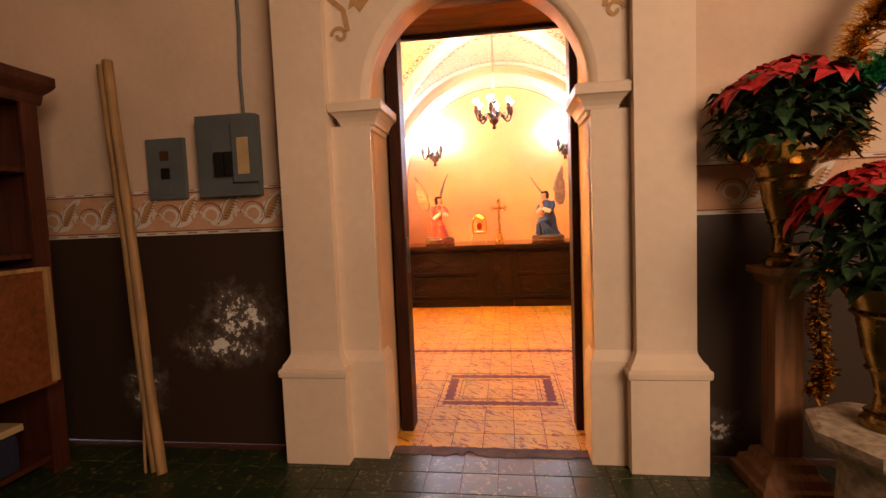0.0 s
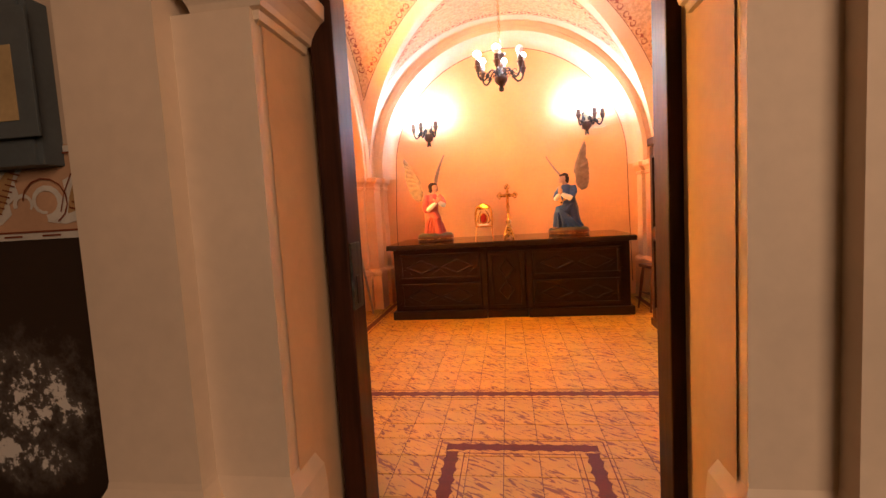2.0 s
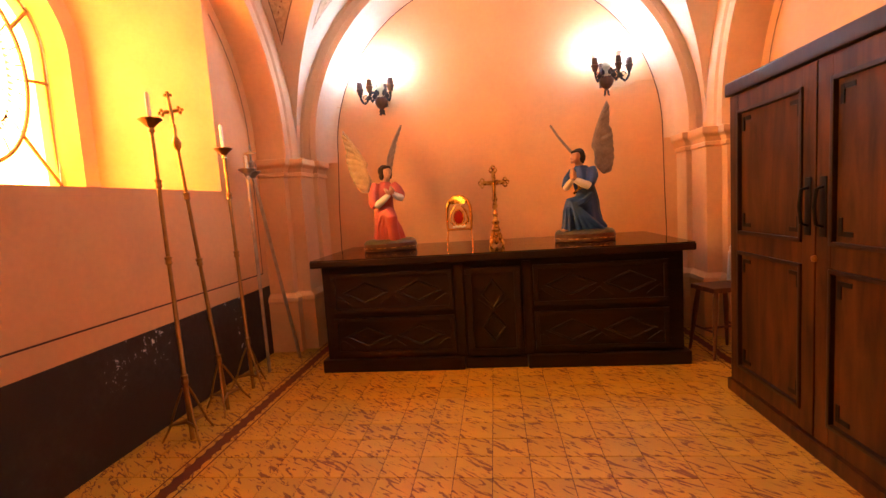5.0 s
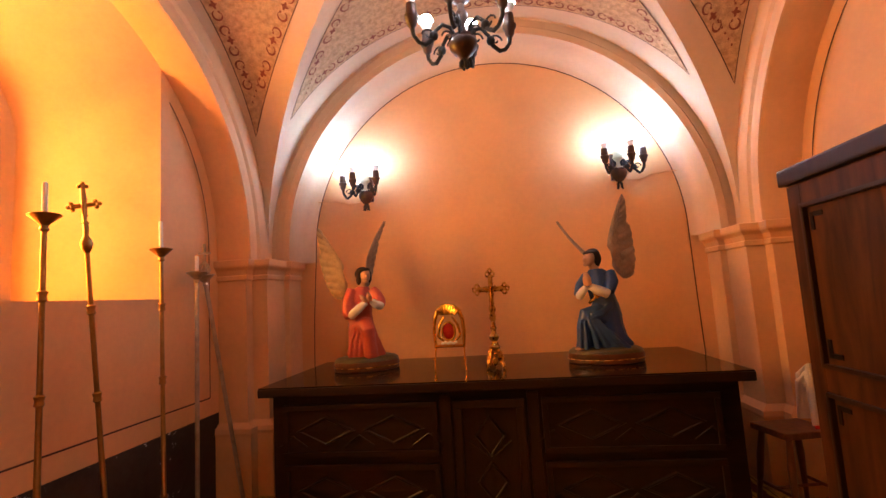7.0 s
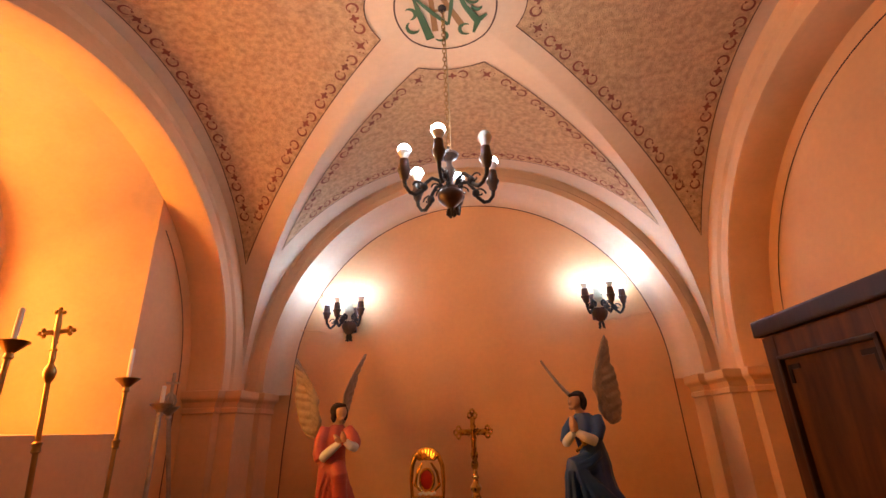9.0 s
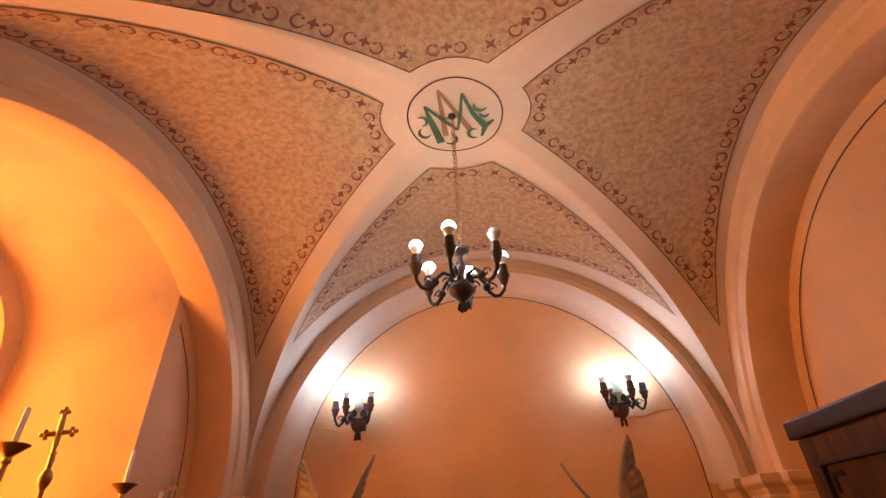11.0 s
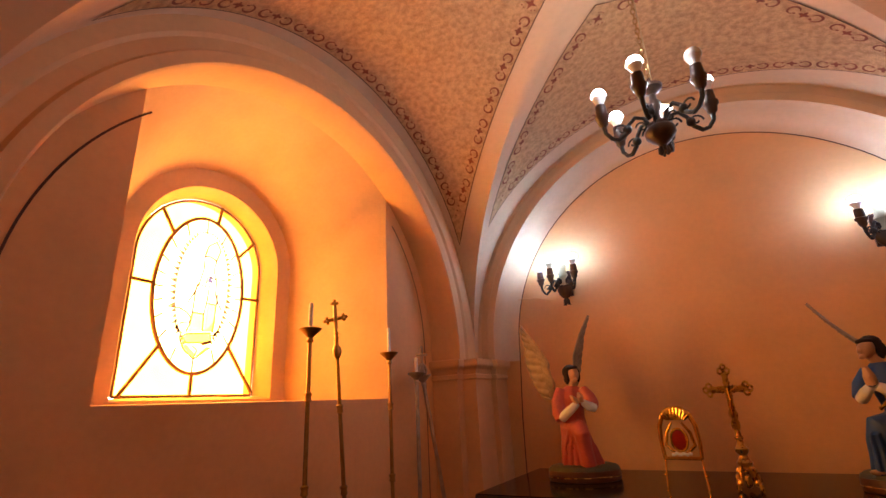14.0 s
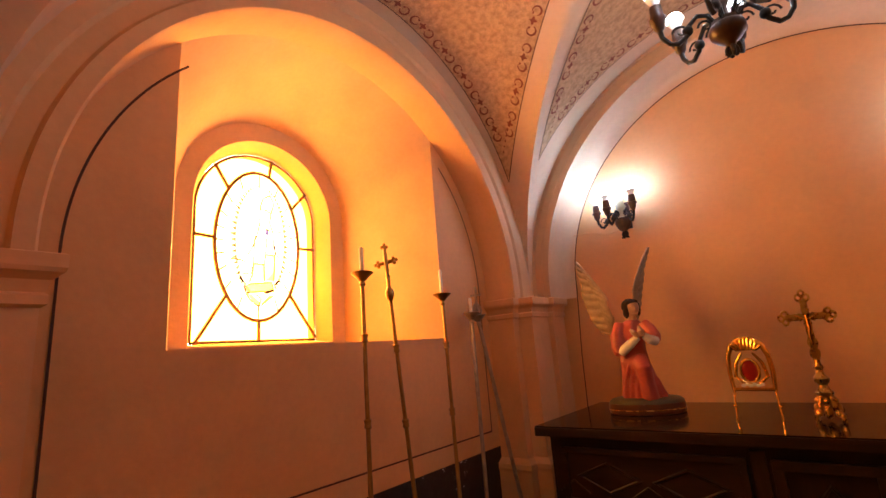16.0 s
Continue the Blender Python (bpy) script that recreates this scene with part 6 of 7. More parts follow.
    slab("pane", [W(-0.046, -0.16), W(0.044, -0.16), W(0.046, -0.285), W(-0.065, -0.30)], G_cream, GX + 0.010, "cream glass pane")
    slab("pane", [W(0.058, -0.08), W(0.136, -0.08), W(0.126, -0.285), W(0.052, -0.288)], G_cream, GX + 0.010, "cream glass pane")
    slab("pane", [W(-0.11, -0.352), W(-0.07, -0.322), W(0.108, -0.298), W(0.116, -0.347), W(0.055, -0.368), W(-0.10, -0.384)], G_cream, GX + 0.010, "cream plinth pane")
    slab("pane", [W(-0.095, -0.40), W(-0.06, -0.40), W(0.01, -0.46), W(0.0, -0.488), W(-0.065, -0.44)], G_cream, GX + 0.010, "cream glass pane")
    slab("pane", [W(0.085, -0.40), W(0.118, -0.405), W(0.03, -0.486), W(0.015, -0.47)], G_cream, GX + 0.010, "cream glass pane")
    slab("pane", [W(0.046, 0.135), W(0.074, 0.135), W(0.092, 0.085), W(0.040, 0.085)], G_violet, GX + 0.010, "small violet pane")
    for y0, z0_, y1 in ((-0.125, 0.205, 0.0), (0.135, 0.128, 0.20)):
        slab("pane", [W(y0, z0_ - 0.020), W((y0 + y1) / 2, z0_ - 0.004), W(y1, z0_ - 0.002), W(y1, z0_ + 0.006), W((y0 + y1) / 2, z0_ + 0.008)], G_sky, GX + 0.010, "light blue sliver of glass")
    for q in (-1, 1):
        slab("pane", [W(0.005 + q * 0.185, -0.20), W(0.005 + q * 0.165, -0.26), W(0.005 + q * 0.125, -0.305), W(0.005 + q * 0.10, -0.318), W(0.005 + q * 0.13, -0.322), W(0.005 + q * 0.17, -0.29)], G_dark, GX + 0.012, "dark crescent pane")
    slab("pane", [W(0.02, -0.372), W(0.06, -0.376), W(0.12, -0.352), W(0.12, -0.372), W(0.06, -0.396)], G_dark, GX + 0.012, "dark pane")
    part("oval_frame", tube(bmesh.new(), [(GX + 0.006, *rim(radians(5 * i))) for i in range(73)], 0.015, 8), M_lead, ob, "", True)
    o = outline(WC, WR + 0.005, W_SP, z0 + 0.012, 32, 4)
    part("window_frame", tube(bmesh.new(), [(GX + 0.004, *p) for p in o + o[:1]], 0.011, 8), M_lead, ob, "", True)
    for c in ob.children:
        if c.name.split(".")[0] == "pane":
            c.visible_shadow = True


window()

# ---- door between nave and sacristy ----
def door_frame():
    ob = thing("trim_door_frame", "dark old wooden door frame with heavy lintel", "door frame", kind="structure")
    for x0, x1, y0 in ((-0.657, -0.575, 3.005), (0.512, 0.585, 3.07)):
        part("post", boxes((x0, x1, y0, y0 + 0.15, 0, 2.72), bevel=0.008), M_doorwood, ob)
    part("lintel", boxes((-0.72, 0.60, 2.86, 3.27, 2.70, 2.86), bevel=0.01), M_lintel, ob, "worn wooden lintel boards")
    part("head_rail", boxes((-0.60, 0.48, 3.22, 3.27, 2.675, 2.70), bevel=0.004), M_doorwood, ob)
    bm = boxes((-0.579, -0.568, 3.012, 3.115, 1.08, 1.32), bevel=0.003)
    part("lock_plate", bm, M_lockmetal, ob, "worn grey-green lock plate")
    part("keyhole", boxes((-0.570, -0.5655, 3.045, 3.08, 1.10, 1.20), bevel=0.001), M_black, ob)


door_frame()


def leaf(name, hinge, ang, s):
    ob = thing(name, "open dark wooden door leaf with glazed upper panels", "door", kind="structure", m=pose(hinge[0], hinge[1], 0.012, 0, 0, ang))
    W, H, T = 0.60, 2.62, 0.022
    for x0, x1 in ((0, 0.10), (W - 0.10, W)):
        part("stile", boxes((x0, x1, -T, T, 0, H), bevel=0.005), M_doorwood, ob)
    for z0, z1 in ((0.0, 0.20), (0.86, 0.98), (1.42, 1.54), (2.50, H)):
        part("rail", boxes((0.10, W - 0.10, -T, T, z0, z1), bevel=0.005), M_doorwood, ob)
    part("muntin", boxes((W / 2 - 0.025, W / 2 + 0.025, -T, T, 1.54, 2.50), bevel=0.005), M_doorwood, ob)
    p = part("panel", boxes((0.10, W - 0.10, -0.008, 0.008, 0.20, 0.86)), M_doorwood, ob)
    part("raised_field", boxes((0.15, W - 0.15, -0.018, 0.018, 0.26, 0.80), bevel=0.008), M_doorwood, p)
    for x0, x1, z0, z1 in ((0.10, W / 2 - 0.025, 1.54, 2.50), (W / 2 + 0.025, W - 0.10, 1.54, 2.50), (0.10, W - 0.10, 0.98, 1.42)):
        bm = bmesh.new()
        for r in ((x0, x1, z0, z0 + 0.015), (x0, x1, z1 - 0.015, z1), (x0, x0 + 0.015, z0, z1), (x1 - 0.015, x1, z0, z1)):
            box(bm, r[0], r[1], -0.026, 0.026, r[2], r[3], bevel=0.004)
        b = part("glazing_bead", bm, M_doorwood, ob)
        part("pane", boxes((x0 + 0.01, x1 - 0.01, -0.002, 0.002, z0 + 0.01, z1 - 0.01)), G_door, b, "dull glass pane")
    bm = bmesh.new()
    y = -s * 0.03
    tube(bm, [(W - 0.05, y, 1.86), (W - 0.03, y - s * 0.03, 1.88), (W + 0.0, y - s * 0.03, 1.86), (W + 0.01, y - s * 0.02, 1.80)], 0.006, 8)
    h = part("hook", bm, M_iron_black, ob, "black iron hook", True)
    part("padlock", boxes((W - 0.01, W + 0.03, y - s * 0.035, y - s * 0.01, 1.735, 1.80), bevel=0.004), M_steel_blue, h, "small grey padlock")


leaf("door_1", (-0.615, 3.18), 112.8, -1)
leaf("door_2", (0.56, 3.23), 68.8, 1)
# door sill with ragged edges
rnd = random.Random(11)
near = [(-0.70 + 1.28 * i / 40, 2.70 + 0.035 * rnd.random() * (1 + (i in (14, 15, 16, 17))) - 0.02) for i in range(41)]
far = [(-0.70 + 1.28 * i / 40, 2.795 + 0.012 * rnd.random()) for i in range(41)]
bm = bmesh.new()
rows = [[bm.verts.new((x, y, z)) for x, y in pts] for pts, z in ((near, -0.01), (near, 0.004), (far, 0.004), (far, -0.01))]
for a, b in zip(rows, rows[1:]):
    for i in range(40):
        bm.faces.new((a[i], a[i + 1], b[i + 1], b[i]))
structure("trim_threshold", bm, M_concrete, "worn chipped cement door sill", "threshold")

# ---- things of the nave ----
def breaker(x0, x1, z0, z1):
    ob = thing("breaker_panel", "grey-blue electric breaker panel with open flap", "electric panel")
    Y = WY0
    part("case", boxes((x0, x1, Y - 0.07, Y, z0, z1), bevel=0.006), M_steel_blue, ob)
    part("cover", boxes((x0 - 0.01, x1 - 0.02, Y - 0.08, Y - 0.07, z0 + 0.0, z1 - 0.0), bevel=0.003), M_steel_blue, ob)
    f = part("flap", boxes((x1 - 0.14, x1 + 0.03, Y - 0.105, Y - 0.095, z0 + 0.08, z1 - 0.04), bevel=0.003), M_steel_blue, ob)
    part("label", boxes((x1 - 0.105, x1 - 0.03, Y - 0.108, Y - 0.105, z0 + 0.13, z1 - 0.15)), M_paper, f, "yellowed paper label")
    part("recess", boxes((x0 + 0.09, x1 - 0.15, Y - 0.086, Y - 0.08, z0 + 0.11, z1 - 0.09), bevel=0.003), M_steel_blue, ob)
    for k in (0, 1):
        part("breaker", boxes((x0 + 0.115 + 0.07 * k, x0 + 0.175 + 0.07 * k, Y - 0.105, Y - 0.086, z0 + 0.12, z0 + 0.27), bevel=0.004), M_black, ob)


breaker(-1.80, -1.42, 1.63, 2.13)
ob = thing("switch_plate", "grey-blue metal switch and socket plate", "switch plate")
part("plate", boxes((-2.20, -1.935, WY0 - 0.03, WY0, 1.63, 2.02), bevel=0.005), M_steel_blue, ob)
for z0, z1, m in ((1.88, 1.94, M_turned), (1.76, 1.83, M_black), (1.66, 1.71, M_steel_blue)):
    part("insert", boxes((-2.10, -2.04, WY0 - 0.036, WY0 - 0.03, z0, z1), bevel=0.002), m, ob)
ob = thing("wall_cable", "grey cable conduit running up the wall", "cable")
part("wire", tube(bmesh.new(), [(-1.52, WY0 - 0.012, 2.13), (-1.525, WY0 - 0.012, 2.4), (-1.51, WY0 - 0.012, 2.7), (-1.53, WY0 - 0.012, 3.4), (-1.52, WY0 - 0.012, 4.6)], 0.010, 8), M_steel_blue, ob, "", True)
ob = thing("junction_box", "small square junction box on the wall", "junction box")
part("box", boxes((2.00, 2.06, WY0 - 0.03, WY0, 2.62, 2.72), bevel=0.004), M_steel_blue, ob)

for k, (foot, head_, r) in enumerate((((-1.975, 2.40, 0.0), (-2.39, 2.72, 2.52), 0.030), ((-2.032, 2.42, 0.0), (-2.45, 2.735, 2.50), 0.026), ((-2.08, 2.40, 0.0), (-2.155, 2.53, 0.70), 0.009))):
    m, L = rod_m(foot, head_)
    bm = bmesh.new()
    tube(bm, [(0.004 * math.sin(i), 0.004 * math.cos(1.7 * i), L * i / 9) for i in range(10)], [r * (1 + 0.06 * math.sin(2.3 * i)) for i in range(10)], 10)
    ob = part("wooden_pole", bm, M_pole, None, "", True)
    ob.matrix_world = m
    tagged(ob, "bare wooden pole leaning against the wall", "pole", "poles")


def cupboard():
    ob = thing("open_cupboard", "tall red-brown wooden cupboard with open shelves and cornice", "cupboard")
    x0, x1, y0, y1, H = -3.25, -2.66, 0.95, 2.45, 2.30
    for y in (y0, y1 - 0.04):
        part("side", boxes((x0, x1, y, y + 0.04, 0, H), bevel=0.004), M_shelfwood, ob)
    for y in (y0, y1 - 0.09):
        part("stile", boxes((x1, x1 + 0.022, y - 0.004, y + 0.094, 0, H - 0.02), bevel=0.005), M_shelfwood, ob)
    part("back", boxes((x0 - 0.02, x0, y0, y1, 0, H)), M_shelfwood, ob)
    bm = bmesh.new()
    stack(bm, x0, x1, y0, y1, [(H - 0.10, 0.024), (H - 0.08, 0.03), (H - 0.04, 0.035), (H, 0.07), (H + 0.02, 0.08), (H + 0.07, 0.08), (H + 0.08, 0.06)])
    part("cornice", bm, M_shelfwood, ob)
    for z in (0.08, 0.55, 1.30, 1.80):
        part("shelf", boxes((x0, x1 - 0.01, y0 + 0.04, y1 - 0.04, z, z + 0.03), bevel=0.003), M_shelfwood, ob)
    b = thing("wooden_box", "orange-brown wooden box jutting out of the cupboard shelf", "box")
    part("body", boxes((-3.15, -2.50, 1.25, 2.30, 0.582, 1.25), bevel=0.008), M_boxwood, b)
    part("edge_strip", boxes((-2.503, -2.488, 2.265, 2.306, 0.60, 1.255), bevel=0.003), M_pole, b, "pale bare wood edge")
    part("rim", boxes((-2.503, -2.486, 1.25, 2.265, 1.235, 1.258), bevel=0.003), M_pole, b, "pale bare wood edge")
    c = thing("folded_dark_cloth", "dark blue folded cloth on the low shelf", "cloth")
    part("cloth", boxes((-3.1, -2.68, 1.3, 2.2, 0.11, 0.32), bevel=0.03), mat("navy_cloth", (0.01, 0.012, 0.04), 0.9), c)
    d = thing("yellow_folder", "yellowed folder lying on the low shelf", "folder")
    part("cover", boxes((-3.1, -2.70, 1.4, 2.25, 0.32, 0.36), bevel=0.006), M_paper, d)


cupboard()


def pedestal(x, y):
    ob = thing("pedestal", "square stained wooden pedestal column", "pedestal", m=pose(x, y, 0))
    bm = bmesh.new()
    stack(bm, -0.07, 0.07, -0.07, 0.07, [(0, 0.10), (0.05, 0.10), (0.06, 0.08), (0.10, 0.07), (0.12, 0.04), (0.16, 0.03), (0.18, 0.0)])
    part("foot", bm, M_pedestal, ob)
    part("shaft", boxes((-0.066, 0.066, -0.066, 0.066, 0.17, 1.05), bevel=0.010), M_pedestal, ob)
    bm = bmesh.new()
    stack(bm, -0.067, 0.067, -0.067, 0.067, [(1.04, 0.0), (1.06, 0.02), (1.08, 0.025), (1.10, 0.05), (1.13, 0.05), (1.135, 0.04)])
    part("cap", bm, M_pedestal, ob)


def urn(x, y, z, s, label):
    ob = thing("brass_urn", label, "urn", "brass urns", pose(x, y, z))
    bm = bmesh.new()
    lathe(bm, [(0.06 * s, 0), (0.085 * s, 0.005), (0.085 * s, 0.03 * s), (0.05 * s, 0.06 * s), (0.04 * s, 0.12 * s), (0.055 * s, 0.20 * s), (0.085 * s, 0.30 * s), (0.10 * s, 0.40 * s), (0.115 * s, 0.46 * s), (0.15 * s, 0.52 * s), (0.155 * s, 0.53 * s), (0.13 * s, 0.52 * s), (0.02, 0.45 * s)], (0, 0, 0), 24)
    part("body", bm, M_urn, ob, "", True)
    for zz in (0.045, 0.21, 0.42):
        bm = bmesh.new()
        lathe(bm, [((0.06 if zz < 0.1 else 0.064 if zz < 0.3 else 0.112) * s, zz * s), ((0.075 if zz < 0.1 else 0.075 if zz < 0.3 else 0.122) * s, (zz + 0.012) * s), ((0.06 if zz < 0.1 else 0.064 if zz < 0.3 else 0.112) * s, (zz + 0.024) * s)], (0, 0, 0), 24)
        part("band", bm, M_urn, ob, "", True)
    return ob


def blade(bm, base, d, up, length, width, droop):
    """One pointed leaf with a fold along its middle."""
    d, up = Vector(d).normalized(), Vector(up).normalized()
    side = d.cross(up).normalized()
    rows = []
    for i, w in enumerate((0.15, 0.8, 1.0, 0.6, 0.04)):
        t = i / 4
        c = Vector(base) + d * length * t + up * (0.02 * math.sin(t * 3) - droop * t * t)
        rows.append((bm.verts.new(c + side * width * w * 0.5 + up * 0.008 * w), bm.verts.new(c), bm.verts.new(c - side * width * w * 0.5 + up * 0.008 * w)))
    for a, b in zip(rows, rows[1:]):
        bm.faces.new((a[0], a[1], b[1], b[0]))
        bm.faces.new((a[1], a[2], b[2], b[1]))


def poinsettia(x, y, z, R, H, flowers, label, seed):
    rnd = random.Random(seed)
    ob = thing("poinsettia", label, "potted plant", "poinsettias", pose(x, y, z))
    for i in range(12):
        a = rnd.uniform(0, 6.28)
        bm = bmesh.new()
        tube(bm, [(0, 0, 0), (R * 0.25 * math.cos(a), R * 0.25 * math.sin(a), H * 0.45), (R * 0.6 * math.cos(a), R * 0.6 * math.sin(a), H * rnd.uniform(0.75, 0.95))], [0.007, 0.005, 0.004], 6)
        part("stem", bm, M_leaf, ob)
    bm = bmesh.new()
    for i in range(330):
        a, f = rnd.uniform(0, 6.28), rnd.uniform(0.15, 1.0) ** 0.6
        zz = H * rnd.uniform(0.12, 0.86)
        b = (R * f * 0.75 * math.cos(a), R * f * 0.75 * math.sin(a), zz)
        a2 = a + rnd.uniform(-0.9, 0.9)
        blade(bm, b, (math.cos(a2), math.sin(a2), rnd.uniform(-0.5, 0.35)), (0, 0, 1), rnd.uniform(0.09, 0.14), rnd.uniform(0.05, 0.08), rnd.uniform(0.0, 0.05))
    part("foliage", bm, M_leaf, ob, "dark green leaves")
    for i in range(flowers):
        a = 6.283 * (i * 0.382) + rnd.uniform(-0.2, 0.2)
        f = math.sqrt((i + 0.4) / flowers)
        c = (R * f * 0.85 * math.cos(a), R * f * 0.85 * math.sin(a), H * (1.0 - 0.34 * f * f) + rnd.uniform(-0.015, 0.02))
        bm = bmesh.new()
        tilt = Vector((math.cos(a) * f * 0.8, math.sin(a) * f * 0.8, 1)).normalized()
        e1 = tilt.orthogonal().normalized()
        e2 = tilt.cross(e1)
        for k in range(11):
            b = 6.283 * k / 11 * (1 if k < 6 else 1.13) + rnd.uniform(-0.2, 0.2)
            blade(bm, Vector(c) + tilt * (0.0 if k < 6 else 0.012), e1 * math.cos(b) + e2 * math.sin(b), tilt, rnd.uniform(0.12, 0.17) * (1 if k < 6 else 0.65), rnd.uniform(0.065, 0.085), 0.03)
        part("flower", bm, M_bract, ob, "red poinsettia bracts")
    return ob


pedestal(1.45, 2.50)
urn(1.45, 2.50, 1.135, 1.0, "old brass urn on the wooden pedestal")
rnd = random.Random(4)
wrap = bmesh.new()
rows = [[wrap.verts.new(((r + 0.018 * rnd.random()) * math.cos(6.2832 * i / 36), (r + 0.018 * rnd.random()) * math.sin(6.2832 * i / 36), z + k * (0.035 * math.sin(6.2832 * i / 36 * 5) + 0.03 * rnd.random()))) for i in range(36)] for r, z, k in ((0.10, 0.0, 0), (0.15, 0.02, 0.3), (0.20, 0.045, 0.8), (0.245, 0.075, 1.4))]
for a, b in zip(rows, rows[1:]):
    for i in range(36):
        wrap.faces.new((a[i], a[(i + 1) % 36], b[(i + 1) % 36], b[i]))
wrap = part("foil_wrap", wrap, M_foil)
wrap.matrix_world = pose(1.45, 2.50, 1.62)
tagged(wrap, "crinkled gold foil round the flower pot", "foil")
poinsettia(1.44, 2.48, 1.66, 0.34, 0.44, 14, "red poinsettia in the urn on the pedestal", 2)

ob = thing("stone_plinth", "pale carved stone plinth with moulded rim", "plinth", m=pose(1.66, 2.06, 0))
part("block", lathe(bmesh.new(), [(0.25, 0), (0.26, 0.05), (0.21, 0.10), (0.20, 0.34), (0.23, 0.38), (0.27, 0.41)], (0, 0, 0), 8), M_stone, ob)
part("rim", lathe(bmesh.new(), [(0.25, 0.40), (0.31, 0.43), (0.32, 0.45), (0.32, 0.49), (0.29, 0.50)], (0, 0, 0), 8), M_stone, ob)
urn(1.63, 2.08, 0.50, 1.12, "old brass urn on the stone plinth")
poinsettia(1.63, 2.10, 1.02, 0.33, 0.56, 20, "large red poinsettia in the urn on the plinth", 7)


def garland(name, label, pts, r, n, material, seed, extra=()):
    rnd = random.Random(seed)
    ob = thing(name, label, "garland", "tinsel garlands")
    P = [Vector(p) for p in pts]
    bm = bmesh.new()
    for i in range(n):
        t = rnd.random() * (len(P) - 1)
        k = min(int(t), len(P) - 2)
        c = P[k].lerp(P[k + 1], t - k)
        d = Vector((rnd.gauss(0, 1), rnd.gauss(0, 1), rnd.gauss(0, 1))).normalized()
        s = d.orthogonal().normalized() * 0.0045
        a, b = c + d * r * 0.15, c + d * r * rnd.uniform(0.6, 1.1)
        bm.faces.new([bm.verts.new(v) for v in (a - s, a + s, b + s, b - s)])
    part("tinsel", bm, material, ob, recalc=False)
    part("string", tube(bmesh.new(), P, 0.004, 5), M_iron, ob)
    return ob


garland("gold_garland", "glittering gold tinsel garland hanging down", [(2.05, 2.4, 2.65), (1.88, 2.42, 2.42), (1.74, 2.45, 2.2), (1.68, 2.45, 1.95), (1.72, 2.46, 1.7)], 0.10, 2600, M_tinsel, 5)
garland("green_garland", "glittering green tinsel garland", [(2.05, 2.3, 2.3), (1.85, 2.3, 2.10), (1.66, 2.3, 1.97)], 0.09, 1500, M_tinsel_green, 6)
garland("blue_garland", "glittering blue tinsel garland", [(2.05, 2.27, 2.15), (1.90, 2.27, 2.02), (1.74, 2.27, 1.95)], 0.07, 900, M_tinsel_blue, 8)
garland("gold_garland", "gold tinsel garland trailing behind the plinth", [(1.62, 2.5, 1.2), (1.58, 2.45, 0.9), (1.60, 2.42, 0.62), (1.55, 2.42, 0.5)], 0.06, 700, M_tinsel, 9)

# ---- floor tiles ----
def tile_mesh(name, material, s=0.0982, z0=-0.006, chamfer=0.0018):
    bm = bmesh.new()
    stack(bm, -s + chamfer, s - chamfer, -s + chamfer, s - chamfer, [(z0, chamfer), (-0.0018, chamfer), (0.0, 0.0)])
    bmesh.ops.recalc_face_normals(bm, faces=bm.faces)
    me = bpy.data.meshes.new(name)
    bm.to_mesh(me)
    bm.free()
    me.materials.append(material)
    return me


def lay(host, name, material, cells, near, tilt):
    """Near cells become single tiles on one mesh; the rest one joined sheet of tiles."""
    me = tile_mesh(name, material)
    rnd = random.Random(3)
    verts, faces = [], []
    base_v = [v.co.copy() for v in me.vertices]
    base_f = [tuple(p.vertices) for p in me.polygons]
    count = 0
    for x, y in cells:
        dz, ax, ay = rnd.uniform(-0.0006, 0.0006), rnd.gauss(0, tilt), rnd.gauss(0, tilt)
        if near(x, y) and count < 300:
            ob = new(name, me)
            ob.parent = host
            ob.location = (x, y, dz)
            ob.rotation_euler = (ax, ay, 0)
            count += 1
        else:
            k = len(verts)
            verts += [(v.x + x, v.y + y, v.z + dz - ax * 0 + v.x * -ay + v.y * ax) for v in base_v]
            faces += [tuple(i + k for i in f) for f in base_f]
    me2 = bpy.data.meshes.new(name + "_field")
    me2.from_pydata(verts, [], faces)
    me2.materials.append(material)
    ob = new(name + "_field", me2)
    ob.parent = host
    tagged(ob, "", "", "", "stuff")


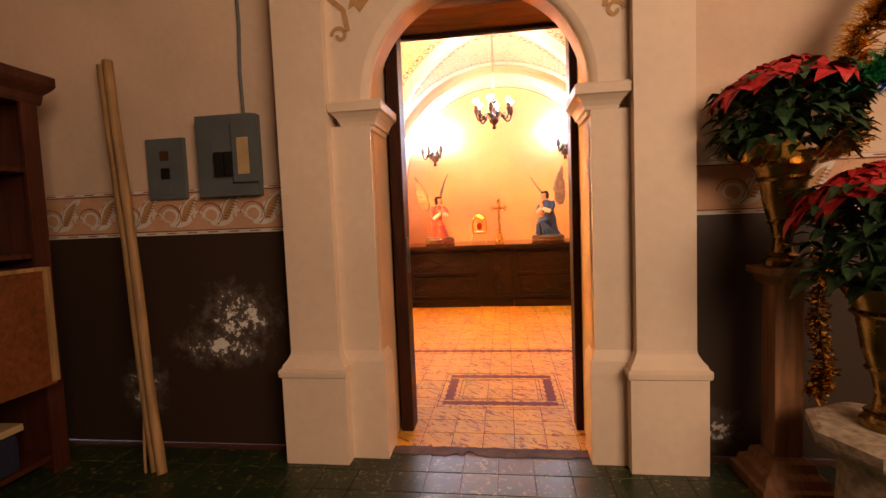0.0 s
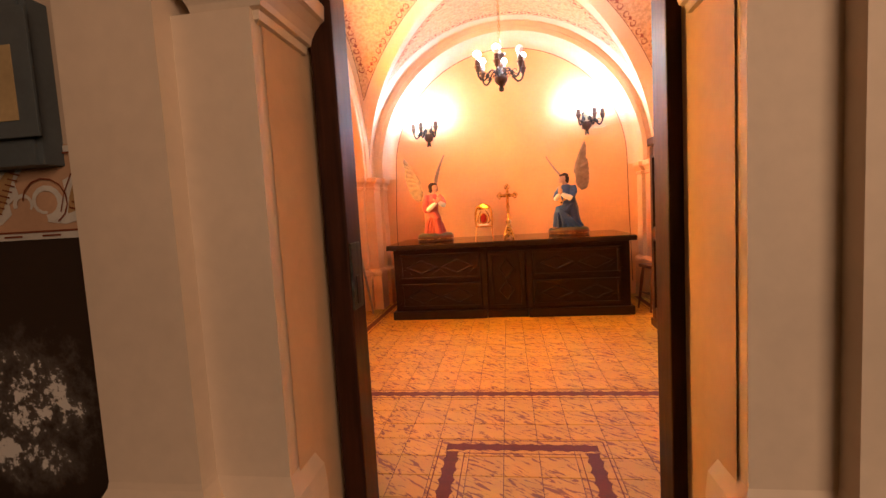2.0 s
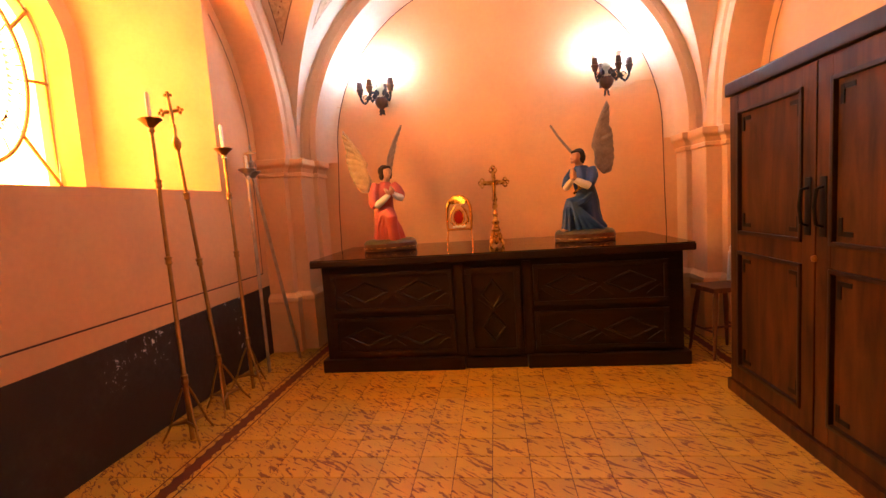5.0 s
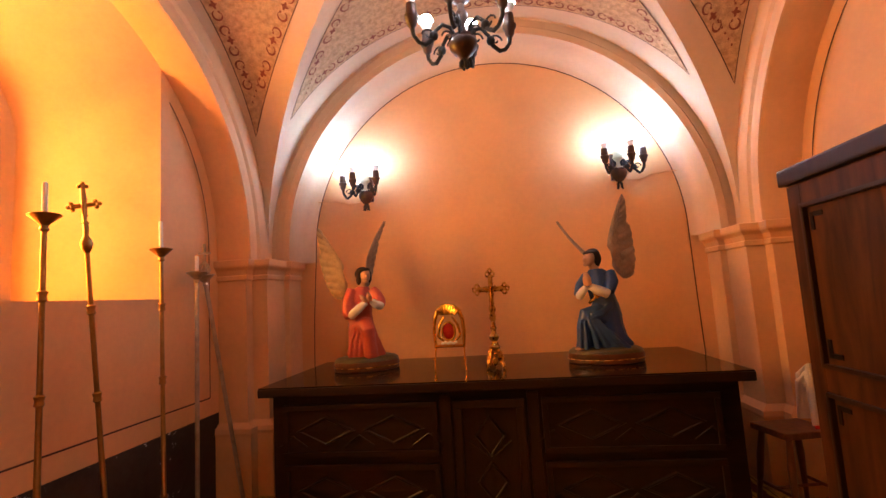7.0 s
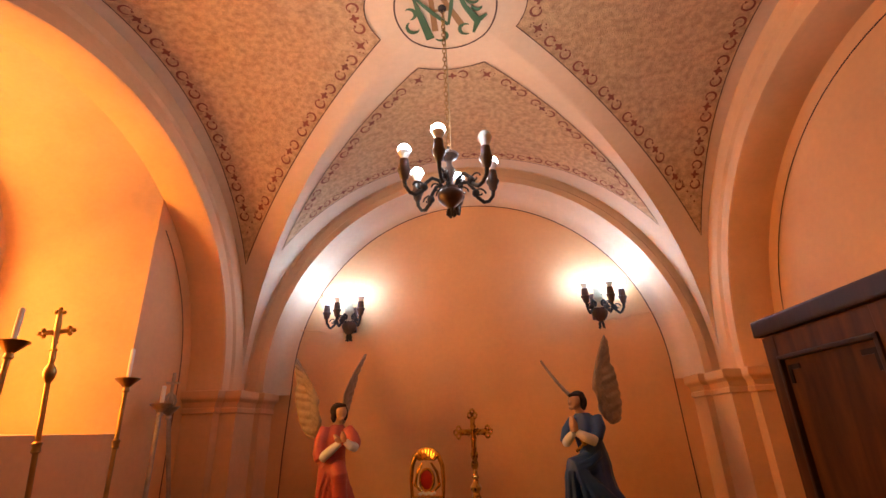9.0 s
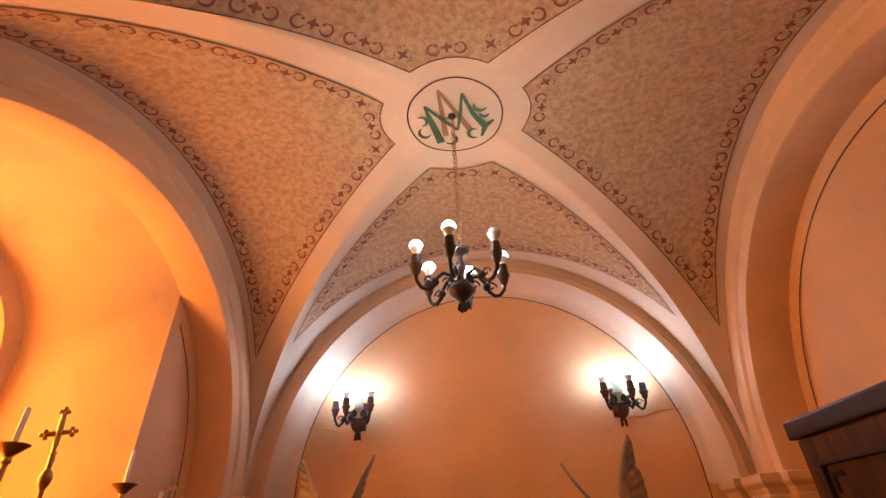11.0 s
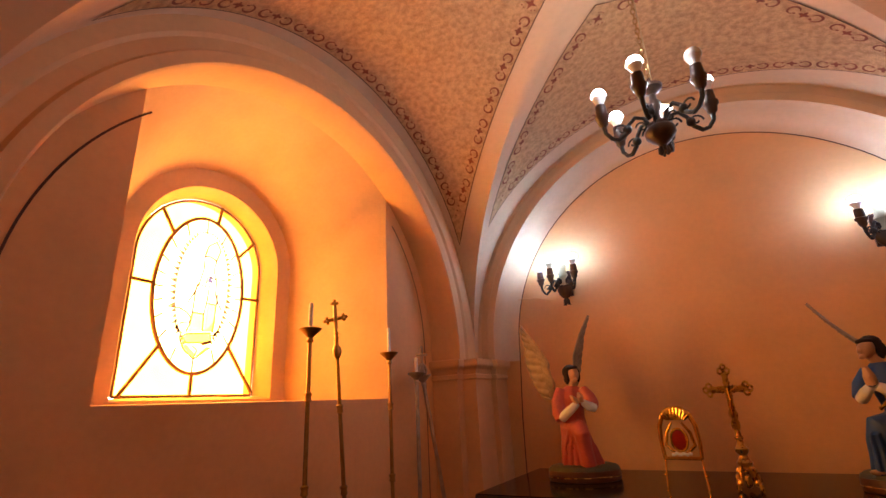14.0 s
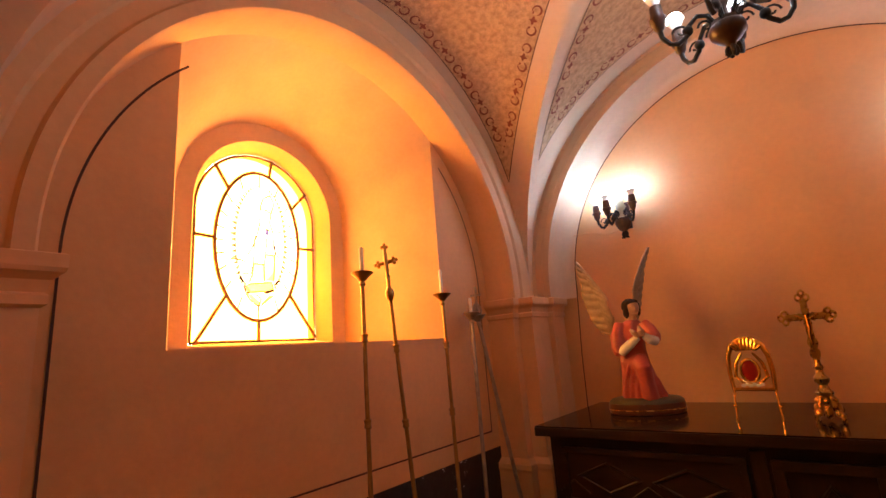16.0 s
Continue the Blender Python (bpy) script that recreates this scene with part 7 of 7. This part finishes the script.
floor_ob = bpy.data.objects["floor"]
cells = [(-2.4 + 0.2 * i, 2.9 + 0.2 * j) for i in range(25) for j in range(30)]
lay(floor_ob, "tile", M_tile, cells, lambda x, y: abs(x) < 1.75 and 2.8 < y < 7.2 and (abs(x) < 1.05 or y > 4.2), 0.0009)
nave_ob = bpy.data.objects["floor_nave"]
cells = [(-4.5 + 0.2 * i, 2.61 - 0.2 * j) for i in range(46) for j in range(48)]
lay(nave_ob, "tile", M_tile_nave, cells, lambda x, y: abs(x) < 2.6 and y > 0.75, 0.0010)

# inlaid wavy borders
floor_put = lambda a, b: (a, b, 0.0016)


def wavy(bm, p0, p1, w=0.105, wave=0.020, period=0.1):
    d = Vector((p1[0] - p0[0], p1[1] - p0[1]))
    L = d.length
    d.normalize()
    n = max(4, int(L / 0.0125))
    pts = [(p0[0] + d.x * L * i / n, p0[1] + d.y * L * i / n) for i in range(n + 1)]
    ws = [w - 2 * wave * abs(math.sin(math.pi * L * i / n / period)) ** 0.6 for i in range(n + 1)]
    strip(bm, pts, ws, floor_put)


bm = bmesh.new()
for p0, p1 in (((-2.3, 4.9), (2.3, 4.9)), ((-1.8, 4.985), (-1.8, 8.5)), ((1.8, 4.985), (1.8, 8.5))):
    wavy(bm, p0, p1)
    d = Vector((p1[0] - p0[0], p1[1] - p0[1])).normalized()
    for o in (-0.072, 0.072):
        strip(bm, [(p0[0] - d.y * o, p0[1] + d.x * o), (p1[0] - d.y * o, p1[1] + d.x * o)], 0.010, floor_put)
part("border_inlay", bm, M_maroon, floor_ob, "maroon wavy border pattern", recalc=False)
bm = bmesh.new()
R0, R1, R2, R3 = -0.5, 0.5, 3.4, 4.2
for p0, p1 in (((R0 + 0.06, R2 + 0.10), (R1 - 0.06, R2 + 0.10)), ((R0 + 0.06, R3 - 0.10), (R1 - 0.06, R3 - 0.10)), ((R0 + 0.10, R2 + 0.153), (R0 + 0.10, R3 - 0.153)), ((R1 - 0.10, R2 + 0.153), (R1 - 0.10, R3 - 0.153))):
    wavy(bm, p0, p1, 0.10, 0.018)
for o in (0.022, 0.172):
    strip(bm, [(R0 + o, R2 + o), (R1 - o, R2 + o), (R1 - o, R3 - o), (R0 + o, R3 - o)], 0.010, floor_put, True)
part("border_inlay", bm, M_maroon, floor_ob, "maroon tile carpet pattern", recalc=False)
